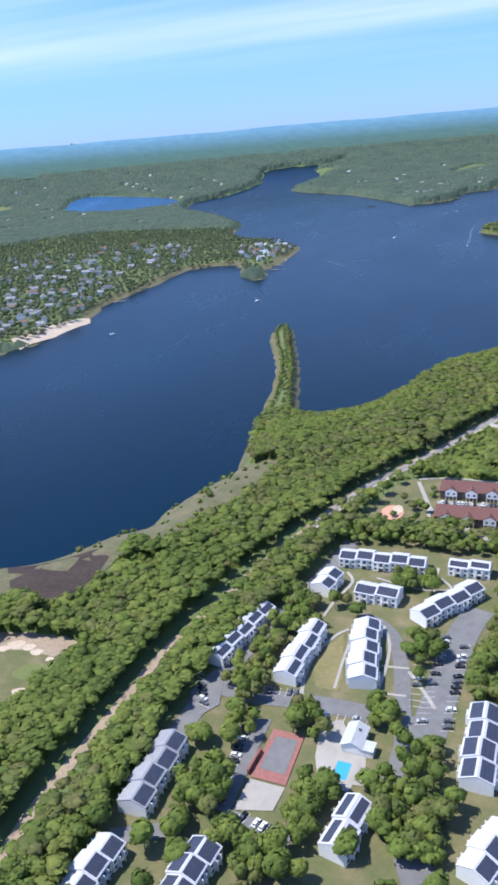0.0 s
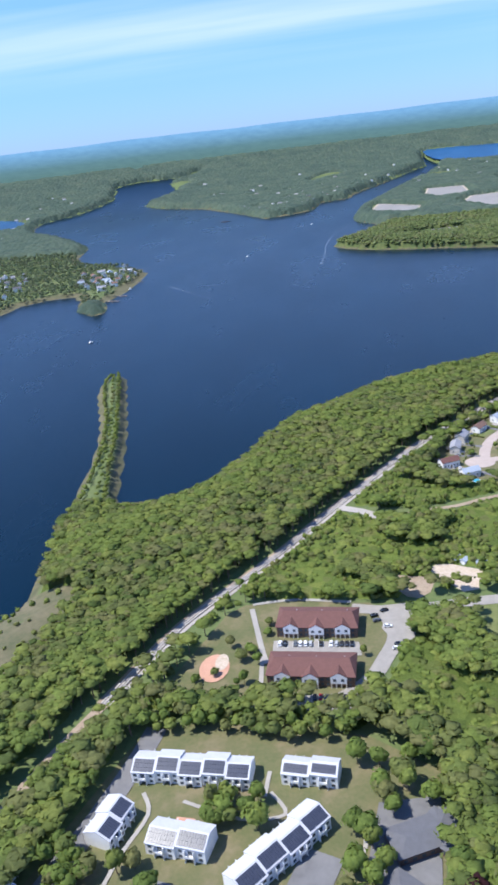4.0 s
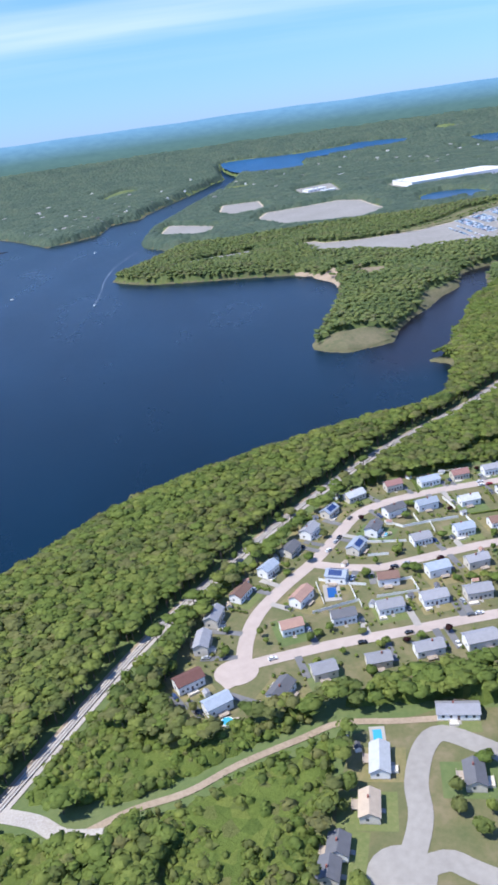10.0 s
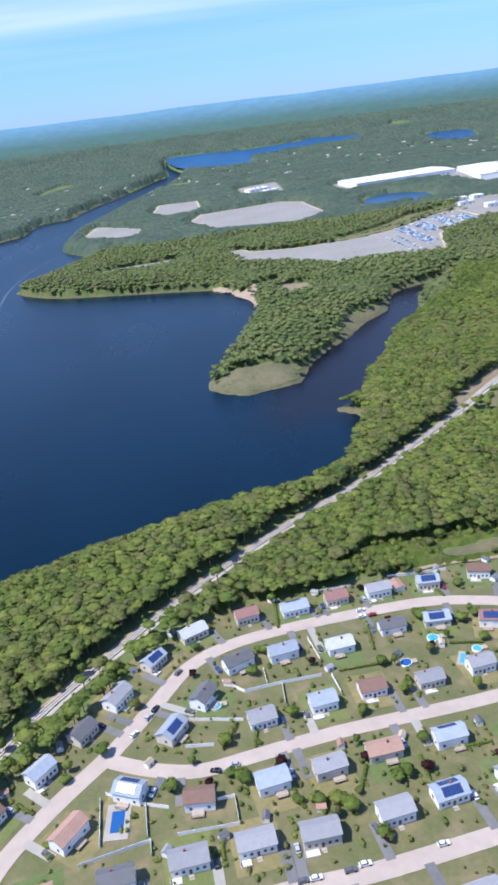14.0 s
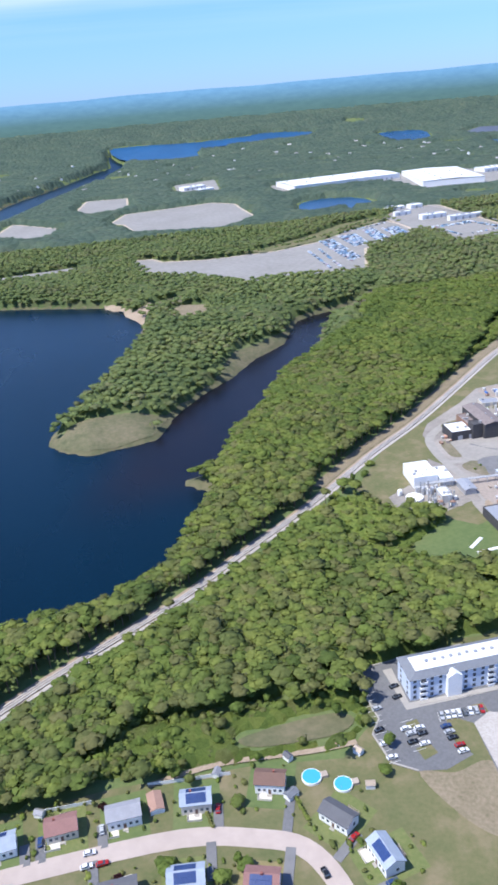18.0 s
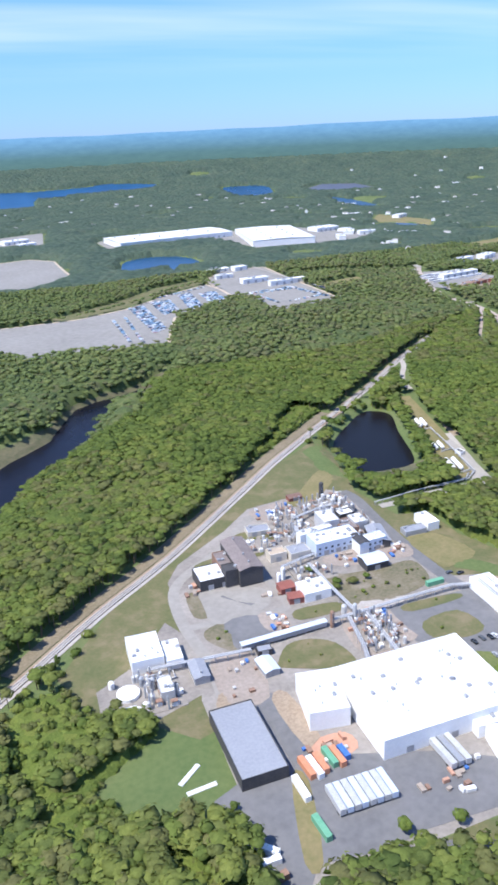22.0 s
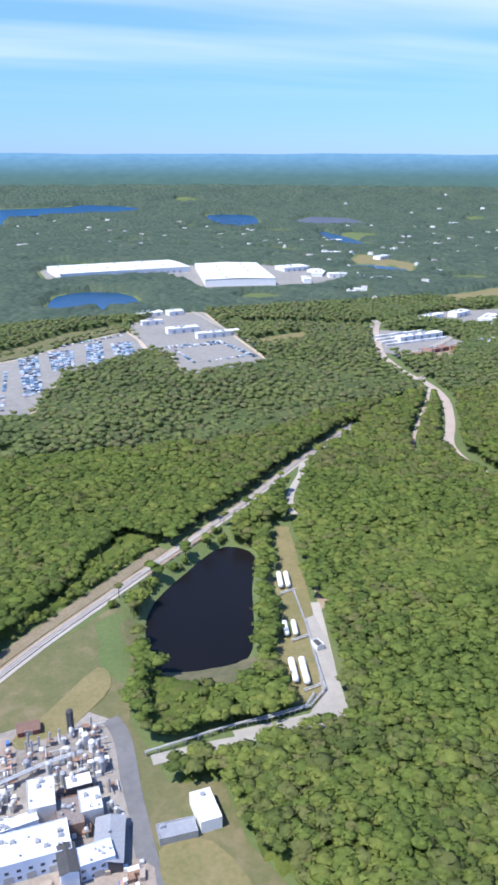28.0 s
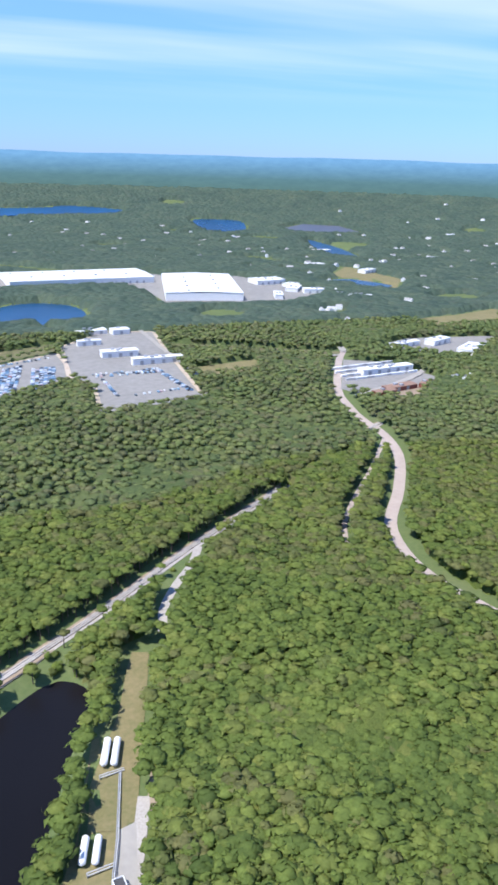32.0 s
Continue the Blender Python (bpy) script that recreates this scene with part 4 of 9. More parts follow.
q = np.concatenate([strip_points(WEST_ROW, 2, 3.4), strip_points(EAST_ROW, 2, 3.4), strip_points(EAST_ROW, 2, 9.0) - (5, 0)])
q = q + rng.normal(0, 0.7, q.shape)
qh, qr = rng.triangular(3.5, 5.2, 7.0, len(q)), rng.triangular(1.4, 2.1, 3.0, len(q))
scatter("causeway_trees", CROWNS, np.c_[q, lie(q[:, 0], q[:, 1]) + qh * 0.6], np.stack([qr, qr, qh * 0.42], 1), M_LEAF, "two rows of small trees along the causeway", "trees")


def canopy(name, x0, x1, y0, y1, gap, crown, height, skip, material, label, edge=0.0):
    """Closed woodland farther off: domes of crowns on one sheet."""
    xs, ys = np.arange(x0, x1, gap), np.arange(y0, y1, gap)
    x, y = np.meshgrid(xs, ys)
    x = x + rng.uniform(-0.3, 0.3, x.shape) * gap
    y = y + rng.uniform(-0.3, 0.3, x.shape) * gap
    no = open_ground(x, y, edge, False) | skip(x, y) | (np.hypot(x - CENTRE[0], y - CENTRE[1]) > 3420)
    kx, ky = int((x1 - x0) / crown) + 6, int((y1 - y0) / crown) + 6
    px, py, ph = rng.uniform(0.1, 0.9, (ky, kx)), rng.uniform(0.1, 0.9, (ky, kx)), rng.uniform(0.72, 1.12, (ky, kx))
    u, v = (x - x0) / crown + 2, (y - y0) / crown + 2
    iu, iv = np.floor(u).astype(int), np.floor(v).astype(int)
    top = np.zeros_like(x)
    for dy in (-1, 0, 1):
        for dx in (-1, 0, 1):
            a, b = np.clip(iv + dy, 0, ky - 1), np.clip(iu + dx, 0, kx - 1)
            d2 = (u - iu - dx - px[a, b]) ** 2 + (v - iv - dy - py[a, b]) ** 2
            top = np.maximum(top, ph[a, b] * np.sqrt(np.clip(1 - d2 / 1.1, 0.0, 1)))
    g0 = lie(x, y)
    z = g0 + height * (0.26 + 0.76 * top) * (1 + 0.1 * wave(x, y, 60.0))
    if gap > 8:                    # small fields and openings far off
        no |= (wave(x, y, 60.0, 3.0) * wave(x, y, 170.0, 5.0) > 0.60) & (y > 1900)
    grow = ~no
    inner = grow.copy()
    inner[1:] &= grow[:-1]; inner[:-1] &= grow[1:]; inner[:, 1:] &= grow[:, :-1]; inner[:, :-1] &= grow[:, 1:]
    z = np.where(inner, z, g0 - 0.5)
    cell = grow[:-1, :-1] | grow[1:, 1:] | grow[:-1, 1:] | grow[1:, :-1]
    cell &= ~(no[:-1, :-1] & no[1:, 1:])
    nx, ny = len(xs), len(ys)
    i = np.arange(ny - 1)[:, None] * nx + np.arange(nx - 1)[None, :]
    quads = np.stack([i, i + 1, i + nx + 1, i + nx], -1)[cell]
    co = np.stack([x, y, z], -1).reshape(-1, 3)
    used, back = np.unique(quads), np.zeros(len(co), int)
    back[used] = np.arange(len(used))
    return tagged(mesh_from(name, co[used], back[quads], material, True), label, "woods", kind="stuff")


MID = (-300, 1560, 1000, 2000)


def not_mid(x, y):
    return inside(x, y, NEAR)


def not_far(x, y):
    return inside(x, y, NEAR) | ((x > MID[0] + 8) & (x < MID[1] - 8) & (y > MID[2] + 8) & (y < MID[3] - 8)) | inside(x, y, VILLAGE)


VILLAGE = [(-1150, 600), (-640, 815), (-560, 900), (-545, 1010), (-560, 1110), (-545, 1220), (-540, 1300), (-525, 1420), (-440, 1460), (-390, 1360),
           (-355, 1400), (-360, 1480), (-352, 1640), (-410, 1740), (-530, 1830), (-600, 2000), (-1000, 2050), (-1500, 1500)]
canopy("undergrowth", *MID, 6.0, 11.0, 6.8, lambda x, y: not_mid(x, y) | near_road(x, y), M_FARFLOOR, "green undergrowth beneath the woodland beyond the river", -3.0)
MID_CROWNS = [crown_shape(80 + k, 4, 6, 4, 0.34) for k in range(6)]
mx, my = jitter(*MID, 8.8)
ok = ~open_ground(mx, my, -1.0) & ~not_mid(mx, my)
mx, my = mx[ok], my[ok]
mh, mr = 10.0 * (1 + 0.17 * wave(mx, my, 45.0, 2.0) + rng.normal(0, 0.08, len(mx))), rng.triangular(3.4, 4.8, 7.0, len(mx))
part_of = np.clip(((mx - MID[0]) / 470).astype(int), 0, 3)
for b in range(4):
    i = part_of == b
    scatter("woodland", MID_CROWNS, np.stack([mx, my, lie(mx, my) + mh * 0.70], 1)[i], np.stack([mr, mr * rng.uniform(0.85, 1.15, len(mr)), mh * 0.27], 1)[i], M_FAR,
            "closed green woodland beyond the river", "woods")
canopy("undergrowth", -300, 1130, 90, 1500, 3.6, 6.5, 7.7, lambda x, y: ~inside(x, y, NEAR) | in_scrub(x, y) | inside(x, y, CAUSEWAY), M_UNDER, "shaded green undergrowth beneath the woodland", 2.0)
canopy("thicket", -300, 1130, 90, 1500, 2.6, 5.2, 3.0, lambda x, y: ~scrub_land(x, y) | on_road(x, y), M_THICKET, "low tangled green thicket on rough ground", 1.0)
sx, sy = jitter(-300, 1130, 90, 1500, 3.7)
ok = inside(sx, sy, NEAR) & scrub_land(sx, sy) & ~(inside(sx, sy, OPEN_STRIP) & (rng.random(len(sx)) < 0.85))
sx, sy = sx[ok], sy[ok]
ok = ~open_ground(sx, sy)
ok &= rng.random(len(sx)) < 0.66 - 0.5 * wave(sx, sy, 13.0, 9.0)
sx, sy = sx[ok], sy[ok]
sh, sr = rng.triangular(1.8, 3.8, 7.5, len(sx)), rng.triangular(1.3, 2.2, 3.8, len(sx))
scatter("shrubs", MID_CROWNS, np.stack([sx, sy, lie(sx, sy) + sh * 0.5], 1), np.stack([sr, sr * rng.uniform(0.8, 1.2, len(sr)), sh * 0.5], 1), M_LEAF2,
        "dense green bushes and saplings on rough ground", "shrubs")

qx, qy = jitter(-240, -110, 300, 520, 6.5)
ok = (inside(qx, qy, REEDS[1]) | inside(qx, qy, [(-262, 372), (-236, 366), (-208, 366), (-190, 402), (-200, 414), (-236, 370)])) & (shore(qx, qy, RIVER_S) > 1.5) & (rng.random(len(qx)) < 0.33)
qx, qy = qx[ok], qy[ok]
qr = rng.triangular(0.8, 1.5, 3.2, len(qx))
scatter("shrubs", MID_CROWNS, np.stack([qx, qy, lie(qx, qy) + qr * 0.6], 1), np.stack([qr, qr * rng.uniform(0.8, 1.4, len(qr)), qr * 0.9], 1), M_LEAF2, "scattered green bushes on the marsh", "shrubs")

# a screen of grey-green trees between the gardens and the rough strip
q = strip_points([(246, 818), (267, 821), (288, 818), (304, 812), (314, 804)], 3, 4.2)
q = q + rng.normal(0, 1.3, q.shape)
qh, qr = rng.triangular(4.0, 6.0, 8.5, len(q)), rng.triangular(1.7, 2.6, 3.8, len(q))
scatter("garden_screen", CROWNS, np.c_[q, lie(q[:, 0], q[:, 1]) + qh * 0.58], np.stack([qr, qr, qh * 0.45], 1), M_LEAF, "screen of grey-green trees behind the gardens", "trees")

# far homes: scattered in small groups, each in its own small clearing
HOMES = []
for cx, cy, spread, n in ((1700, 2700, 300, 60), (2050, 3050, 300, 60), (1300, 2900, 260, 40), (1000, 3300, 260, 34), (200, 3250, 260, 30), (-300, 3050, 260, 34), (-60, 2600, 130, 22),
                          (-1500, 2500, 330, 40), (-1300, 3250, 300, 40), (1250, 2120, 120, 16), (560, 3050, 250, 26), (1500, 2250, 160, 20), (-800, 2700, 200, 30), (60, 2880, 140, 18)):
    q = rng.normal(0, 0.75, (n // 2, 2)) * spread + (cx, cy)
    keep = (np.hypot(q[:, 0] - CENTRE[0], q[:, 1] - CENTRE[1]) < 3330) & ~open_ground(q[:, 0], q[:, 1], 12.0, False)
    HOMES += [tuple(p) for p in q[keep]]
HOMES = np.array(HOMES)


def home_yards(x, y):
    no = np.zeros(np.shape(x), bool)
    for hx, hy in HOMES:
        no |= (np.abs(x - hx) < 9) & (y - hy < 5) & (hy - y < 14)
    return no


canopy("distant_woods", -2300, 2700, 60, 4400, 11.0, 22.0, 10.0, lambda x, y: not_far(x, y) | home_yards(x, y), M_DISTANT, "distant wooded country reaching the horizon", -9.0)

# far hills under the skyline: a glowing backdrop of distance, haze painted into its colour
def skyline():
    m = bpy.data.materials.new("far_hills_haze_glow")
    m.use_nodes = True
    nt = m.node_tree
    nt.nodes.clear()
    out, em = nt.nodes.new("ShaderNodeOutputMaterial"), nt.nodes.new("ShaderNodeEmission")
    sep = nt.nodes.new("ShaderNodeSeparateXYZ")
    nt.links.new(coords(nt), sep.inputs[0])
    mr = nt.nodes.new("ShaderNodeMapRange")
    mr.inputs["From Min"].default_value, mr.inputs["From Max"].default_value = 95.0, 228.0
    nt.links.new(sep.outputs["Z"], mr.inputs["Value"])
    # painted haze: the emission turns bluer and brighter up to the skyline
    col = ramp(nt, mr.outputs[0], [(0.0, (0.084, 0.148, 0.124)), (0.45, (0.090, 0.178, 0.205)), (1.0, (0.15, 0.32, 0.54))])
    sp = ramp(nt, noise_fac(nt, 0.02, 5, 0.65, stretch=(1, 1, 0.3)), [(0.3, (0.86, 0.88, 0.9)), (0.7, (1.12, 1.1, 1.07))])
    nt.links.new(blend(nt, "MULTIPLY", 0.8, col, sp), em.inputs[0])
    nt.links.new(em.outputs[0], out.inputs[0])
    r, a = np.linspace(3370, 3790, 16), np.radians(np.arange(-75, 76, 0.5))
    rr, aa = np.meshgrid(r, a)
    x, y = CENTRE[0] + rr * np.sin(aa), CENTRE[1] + rr * np.cos(aa)
    hills = 2.5 * np.sin(aa * 23) * np.sin(aa * 7 + 1) + 1.0 * np.sin(aa * 61)
    z = land_z(x, y) + 6.0 + hills * np.clip((rr - 3600) / 190, 0, 1)
    n = len(r)
    i = np.arange(len(a) - 1)[:, None] * n + np.arange(n - 1)[None, :]
    quads = np.stack([i, i + 1, i + n + 1, i + n], -1).reshape(-1, 4)
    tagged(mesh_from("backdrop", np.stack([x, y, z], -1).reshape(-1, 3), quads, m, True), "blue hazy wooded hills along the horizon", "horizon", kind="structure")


skyline()

# ---------------------------------------------------------------- railway
M_BALLAST = worn("ballast", [(0.3, (0.36, 0.33, 0.3)), (0.7, (0.5, 0.46, 0.42))], 0.1, [(0.3, (0.3, 0.27, 0.25)), (0.7, (0.52, 0.48, 0.44))], 1.5, 0.95, 0.4, 4.0)
M_STEEL = worn("rail_steel", [(0.3, (0.25, 0.2, 0.17)), (0.7, (0.4, 0.35, 0.32))], 0.5, [(0.3, (0.3, 0.25, 0.22)), (0.7, (0.45, 0.42, 0.4))], 3.0, 0.4, metal=0.8)
tagged(ribbon("track_shoulder", RAIL, 8.0, M_DIRT, 0.12), "brown earth shoulder along the railway", "verge", kind="structure")
tagged(ribbon("track_bed", RAIL, 3.6, M_BALLAST, 0.7, thick=0.7), "pale ballast bed of the railway", "railway", kind="structure")


def offset_line(pts, d):
    q = strip_points(pts)
    t = np.gradient(q, axis=0)
    t /= np.linalg.norm(t, axis=1)[:, None] + 1e-9
    return q + np.stack([-t[:, 1], t[:, 0]], 1) * d


tagged(ribbon("service_path", offset_line(RAIL, -3.3), 2.0, M_GRAVEL, 0.3, 1), "pale service path beside the railway", "path", kind="structure")
tagged(ribbon("verge", EMBANK, 8.0, M_HEATH, 0.4), "brown dry verge by the railway", "verge", kind="structure")
tagged(ribbon("woodland_track", [(500, 1108), (535, 1150), (562, 1180), (590, 1208), (616, 1235)], 3.0, M_DRY, 0.3), "faint grassy track through the wood", "path", kind="structure")
for side in (-0.72, 0.72):
    q = offset_line(RAIL, side)
    tagged(ribbon("rail", q, 0.22, M_STEEL, 0.95, 1, 0.25, lie(q[:, 0], q[:, 1])), "rusty steel rail on the ballast", "rail", kind="structure")

# ---------------------------------------------------------------- building kit
M_WHITE = worn("white_siding", [(0.3, (0.76, 0.755, 0.74)), (0.7, (0.85, 0.845, 0.83))], 0.15, [(0.3, (0.74, 0.735, 0.72)), (0.7, (0.86, 0.855, 0.84))], 1.2, 0.6)
M_WROOF = worn("white_membrane", [(0.3, (0.70, 0.70, 0.70)), (0.7, (0.8, 0.8, 0.8))], 0.05, [(0.27, (0.34, 0.33, 0.31)), (0.36, (0.66, 0.655, 0.64)), (0.7, (0.82, 0.82, 0.81))], 0.35, 0.5)
M_TROOF = worn("pale_grey_shingles", [(0.3, (0.46, 0.46, 0.49)), (0.7, (0.56, 0.56, 0.59))], 0.2, [(0.3, (0.43, 0.43, 0.46)), (0.7, (0.58, 0.58, 0.61))], 1.5, 0.7)
M_CREAM = worn("cream_siding", [(0.3, (0.55, 0.5, 0.42)), (0.7, (0.66, 0.61, 0.53))], 0.15, [(0.3, (0.52, 0.47, 0.4)), (0.7, (0.68, 0.63, 0.55))], 1.2, 0.7)
M_BLUEWALL = worn("pale_blue_siding", [(0.3, (0.50, 0.57, 0.68)), (0.7, (0.60, 0.66, 0.76))], 0.15, [(0.3, (0.48, 0.55, 0.66)), (0.7, (0.62, 0.68, 0.78))], 1.2, 0.6)
M_BROWNWALL = worn("brown_shingle_wall", [(0.3, (0.12, 0.075, 0.055)), (0.7, (0.18, 0.12, 0.09))], 0.3, [(0.3, (0.1, 0.065, 0.05)), (0.7, (0.2, 0.13, 0.1))], 2.0, 0.85)
M_DARKWALL = worn("dark_cladding", [(0.3, (0.05, 0.05, 0.055)), (0.7, (0.085, 0.08, 0.08))], 0.2, [(0.3, (0.04, 0.04, 0.045)), (0.7, (0.1, 0.095, 0.09))], 1.5, 0.7)
M_BRICK = worn("red_brick", [(0.3, (0.22, 0.075, 0.06)), (0.7, (0.3, 0.11, 0.085))], 0.3, [(0.3, (0.2, 0.07, 0.055)), (0.7, (0.33, 0.13, 0.1))], 3.0, 0.85)
M_METAL = worn("grey_metal", [(0.3, (0.33, 0.34, 0.36)), (0.7, (0.45, 0.46, 0.48))], 0.2, [(0.3, (0.28, 0.29, 0.31)), (0.7, (0.5, 0.5, 0.52))], 1.5, 0.45, metal=0.3)
M_SHED = worn("weathered_sheet_roof", [(0.3, (0.25, 0.26, 0.29)), (0.7, (0.32, 0.33, 0.36))], 0.08, [(0.3, (0.23, 0.24, 0.27)), (0.7, (0.34, 0.35, 0.38))], 0.8, 0.5)
M_PIPE = worn("pale_pipe_lagging", [(0.3, (0.5, 0.5, 0.5)), (0.7, (0.66, 0.66, 0.65))], 0.3, [(0.3, (0.42, 0.4, 0.38)), (0.7, (0.7, 0.7, 0.7))], 2.0, 0.4, metal=0.2)
M_RUST = worn("rusty_steel", [(0.3, (0.2, 0.11, 0.075)), (0.7, (0.34, 0.2, 0.14))], 0.4, [(0.3, (0.16, 0.1, 0.07)), (0.7, (0.4, 0.27, 0.2))], 2.0, 0.8)
M_GLASS = mat("window_glass", (0.07, 0.085, 0.105), 0.08, 0, 0.6)
M_LINE = worn("worn_white_paint", [(0.3, (0.5, 0.5, 0.48)), (0.7, (0.68, 0.68, 0.66))], 0.5, [(0.3, (0.42, 0.42, 0.41)), (0.7, (0.7, 0.7, 0.68))], 3.0)
M_SOLAR = worn("solar_cells", [(0.3, (0.036, 0.042, 0.062)), (0.7, (0.055, 0.062, 0.088))], 0.4, [(0.3, (0.038, 0.042, 0.062)), (0.7, (0.06, 0.066, 0.095))], 3.0, 0.25, spec=0.5)
M_SOLARB = worn("blue_solar_cells", [(0.3, (0.02, 0.04, 0.12)), (0.7, (0.03, 0.06, 0.17))], 0.4, [(0.3, (0.02, 0.04, 0.12)), (0.7, (0.04, 0.07, 0.2))], 3.0, 0.25, spec=0.5)
M_POOL = mat("pool_water", (0.06, 0.34, 0.48), 0.08, 0, 0.5)
M_POOLB = mat("deep_pool_water", (0.02, 0.09, 0.28), 0.08, 0, 0.5)
M_TYRE = mat("tyre_rubber", (0.02, 0.02, 0.02), 0.9)
M_TIMBER = worn("weathered_timber", [(0.3, (0.3, 0.24, 0.19)), (0.7, (0.42, 0.36, 0.3))], 0.5, [(0.3, (0.28, 0.22, 0.17)), (0.7, (0.45, 0.38, 0.32))], 3.0, 0.85)
M_COURT = worn("red_court", [(0.3, (0.25, 0.10, 0.09)), (0.7, (0.32, 0.14, 0.12))], 0.1, [(0.3, (0.22, 0.09, 0.08)), (0.7, (0.34, 0.16, 0.135))], 0.8, 0.9)
M_TERRA = worn("terracotta_paving", [(0.3, (0.45, 0.24, 0.16)), (0.7, (0.55, 0.32, 0.22))], 0.3, [(0.3, (0.42, 0.22, 0.15)), (0.7, (0.57, 0.34, 0.24))], 2.0, 0.85)


def shingle(name, c):
    d, l = tuple(v * 0.85 for v in c), tuple(v * 1.15 for v in c)
    return worn(name, [(0.3, d), (0.7, l)], 0.5, [(0.3, d), (0.7, l)], 4.0, 0.85, 0.3, 6.0, vary=0.12)


ROOFS = {"grey": shingle("grey_shingles", (0.27, 0.27, 0.29)), "dark": shingle("dark_shingles", (0.12, 0.12, 0.13)), "blue": shingle("blue_grey_shingles", (0.3, 0.34, 0.4)),
         "pale": shingle("pale_shingles", (0.42, 0.43, 0.44)), "red": shingle("red_shingles", (0.26, 0.14, 0.125)), "brown": shingle("brown_shingles", (0.19, 0.115, 0.09)),
         "salmon": shingle("salmon_shingles", (0.34, 0.21, 0.165)), "tan": shingle("tan_shingles", (0.42, 0.34, 0.26)), "slate": shingle("slate_shingles", (0.17, 0.18, 0.2)),
         "maroon": shingle("maroon_shingles", (0.135, 0.065, 0.055))}


def add_box(bm, x0, x1, y0, y1, z0, z1):
    v = [bm.verts.new((x, y, z)) for z in (z0, z1) for x, y in ((x0, y0), (x1, y0), (x1, y1), (x0, y1))]
    for f in ((3, 2, 1, 0), (4, 5, 6, 7), (0, 1, 5, 4), (1, 2, 6, 5), (2, 3, 7, 6), (3, 0, 4, 7)):
        bm.faces.new([v[i] for i in f])


def add_cyl(bm, x, y, z0, z1, r0, r1=None, n=12, dome=0.0):
    r1 = r0 if r1 is None else r1
    lo = [bm.verts.new((x + r0 * math.cos(a), y + r0 * math.sin(a), z0)) for a in np.arange(n) * 2 * math.pi / n]
    hi = [bm.verts.new((x + r1 * math.cos(a), y + r1 * math.sin(a), z1)) for a in np.arange(n) * 2 * math.pi / n]
    for i in range(n):
        bm.faces.new((lo[i], lo[(i + 1) % n], hi[(i + 1) % n], hi[i]))
    bm.faces.new(lo[::-1])
    if dome:
        mid = [bm.verts.new((x + r1 * 0.6 * math.cos(a), y + r1 * 0.6 * math.sin(a), z1 + dome * 0.75)) for a in np.arange(n) * 2 * math.pi / n]
        top = bm.verts.new((x, y, z1 + dome))
        for i in range(n):
            bm.faces.new((hi[i], hi[(i + 1) % n], mid[(i + 1) % n], mid[i]))
            bm.faces.new((mid[i], mid[(i + 1) % n], top))
    else:
        bm.faces.new(hi)


def add_tube(bm, a, b, r, n=8):
    """A round bar from a to b."""
    a, b = Vector(a), Vector(b)
    q = (b - a).to_track_quat("Z", "Y")
    ring = [q @ Vector((r * math.cos(t), r * math.sin(t), 0)) for t in np.arange(n) * 2 * math.pi / n]
    lo, hi = [bm.verts.new(a + p) for p in ring], [bm.verts.new(b + p) for p in ring]
    for i in range(n):
        bm.faces.new((lo[i], lo[(i + 1) % n], hi[(i + 1) % n], hi[i]))
    bm.faces.new(lo[::-1])
    bm.faces.new(hi)


def add_gable_wall(bm, l, w, h, rise):
    """A house body: long in x, with gables at both ends."""
    p = [(-w / 2, 0), (w / 2, 0), (w / 2, h), (0, h + rise), (-w / 2, h)]
    a, b = [bm.verts.new((-l / 2, y, z)) for y, z in p], [bm.verts.new((l / 2, y, z)) for y, z in p]
    bm.faces.new(a[::-1])
    bm.faces.new(b)
    for i in range(5):
        bm.faces.new((a[i], a[(i + 1) % 5], b[(i + 1) % 5], b[i]))


def add_gable_roof(bm, l, w, h, rise, over=0.45, thick=0.22):
    """Two sloping slabs with overhang."""
    s = rise / (w / 2)
    for side in (-1, 1):
        y1 = side * (w / 2 + over)
        z1 = h - s * over
        pts = [(0, h + rise), (y1, z1)]
        lo = [(y, z + 0.04) for y, z in pts]
        hi = [(y, z + 0.04 + thick) for y, z in pts]
        xs = (-l / 2 - over, l / 2 + over)
        v = {(i, j, k): bm.verts.new((xs[i], (lo, hi)[k][j][0], (lo, hi)[k][j][1])) for i in (0, 1) for j in (0, 1) for k in (0, 1)}
        for f in (((0, 0, 1), (1, 0, 1), (1, 1, 1), (0, 1, 1)), ((0, 0, 0), (0, 1, 0), (1, 1, 0), (1, 0, 0)), ((0, 1, 0), (0, 1, 1), (1, 1, 1), (1, 1, 0)),
                  ((0, 0, 0), (0, 0, 1), (0, 1, 1), (0, 1, 0)), ((1, 0, 0), (1, 1, 0), (1, 1, 1), (1, 0, 1)), ((0, 0, 0), (1, 0, 0), (1, 0, 1), (0, 0, 1))):
            bm.faces.new([v[q] for q in f])


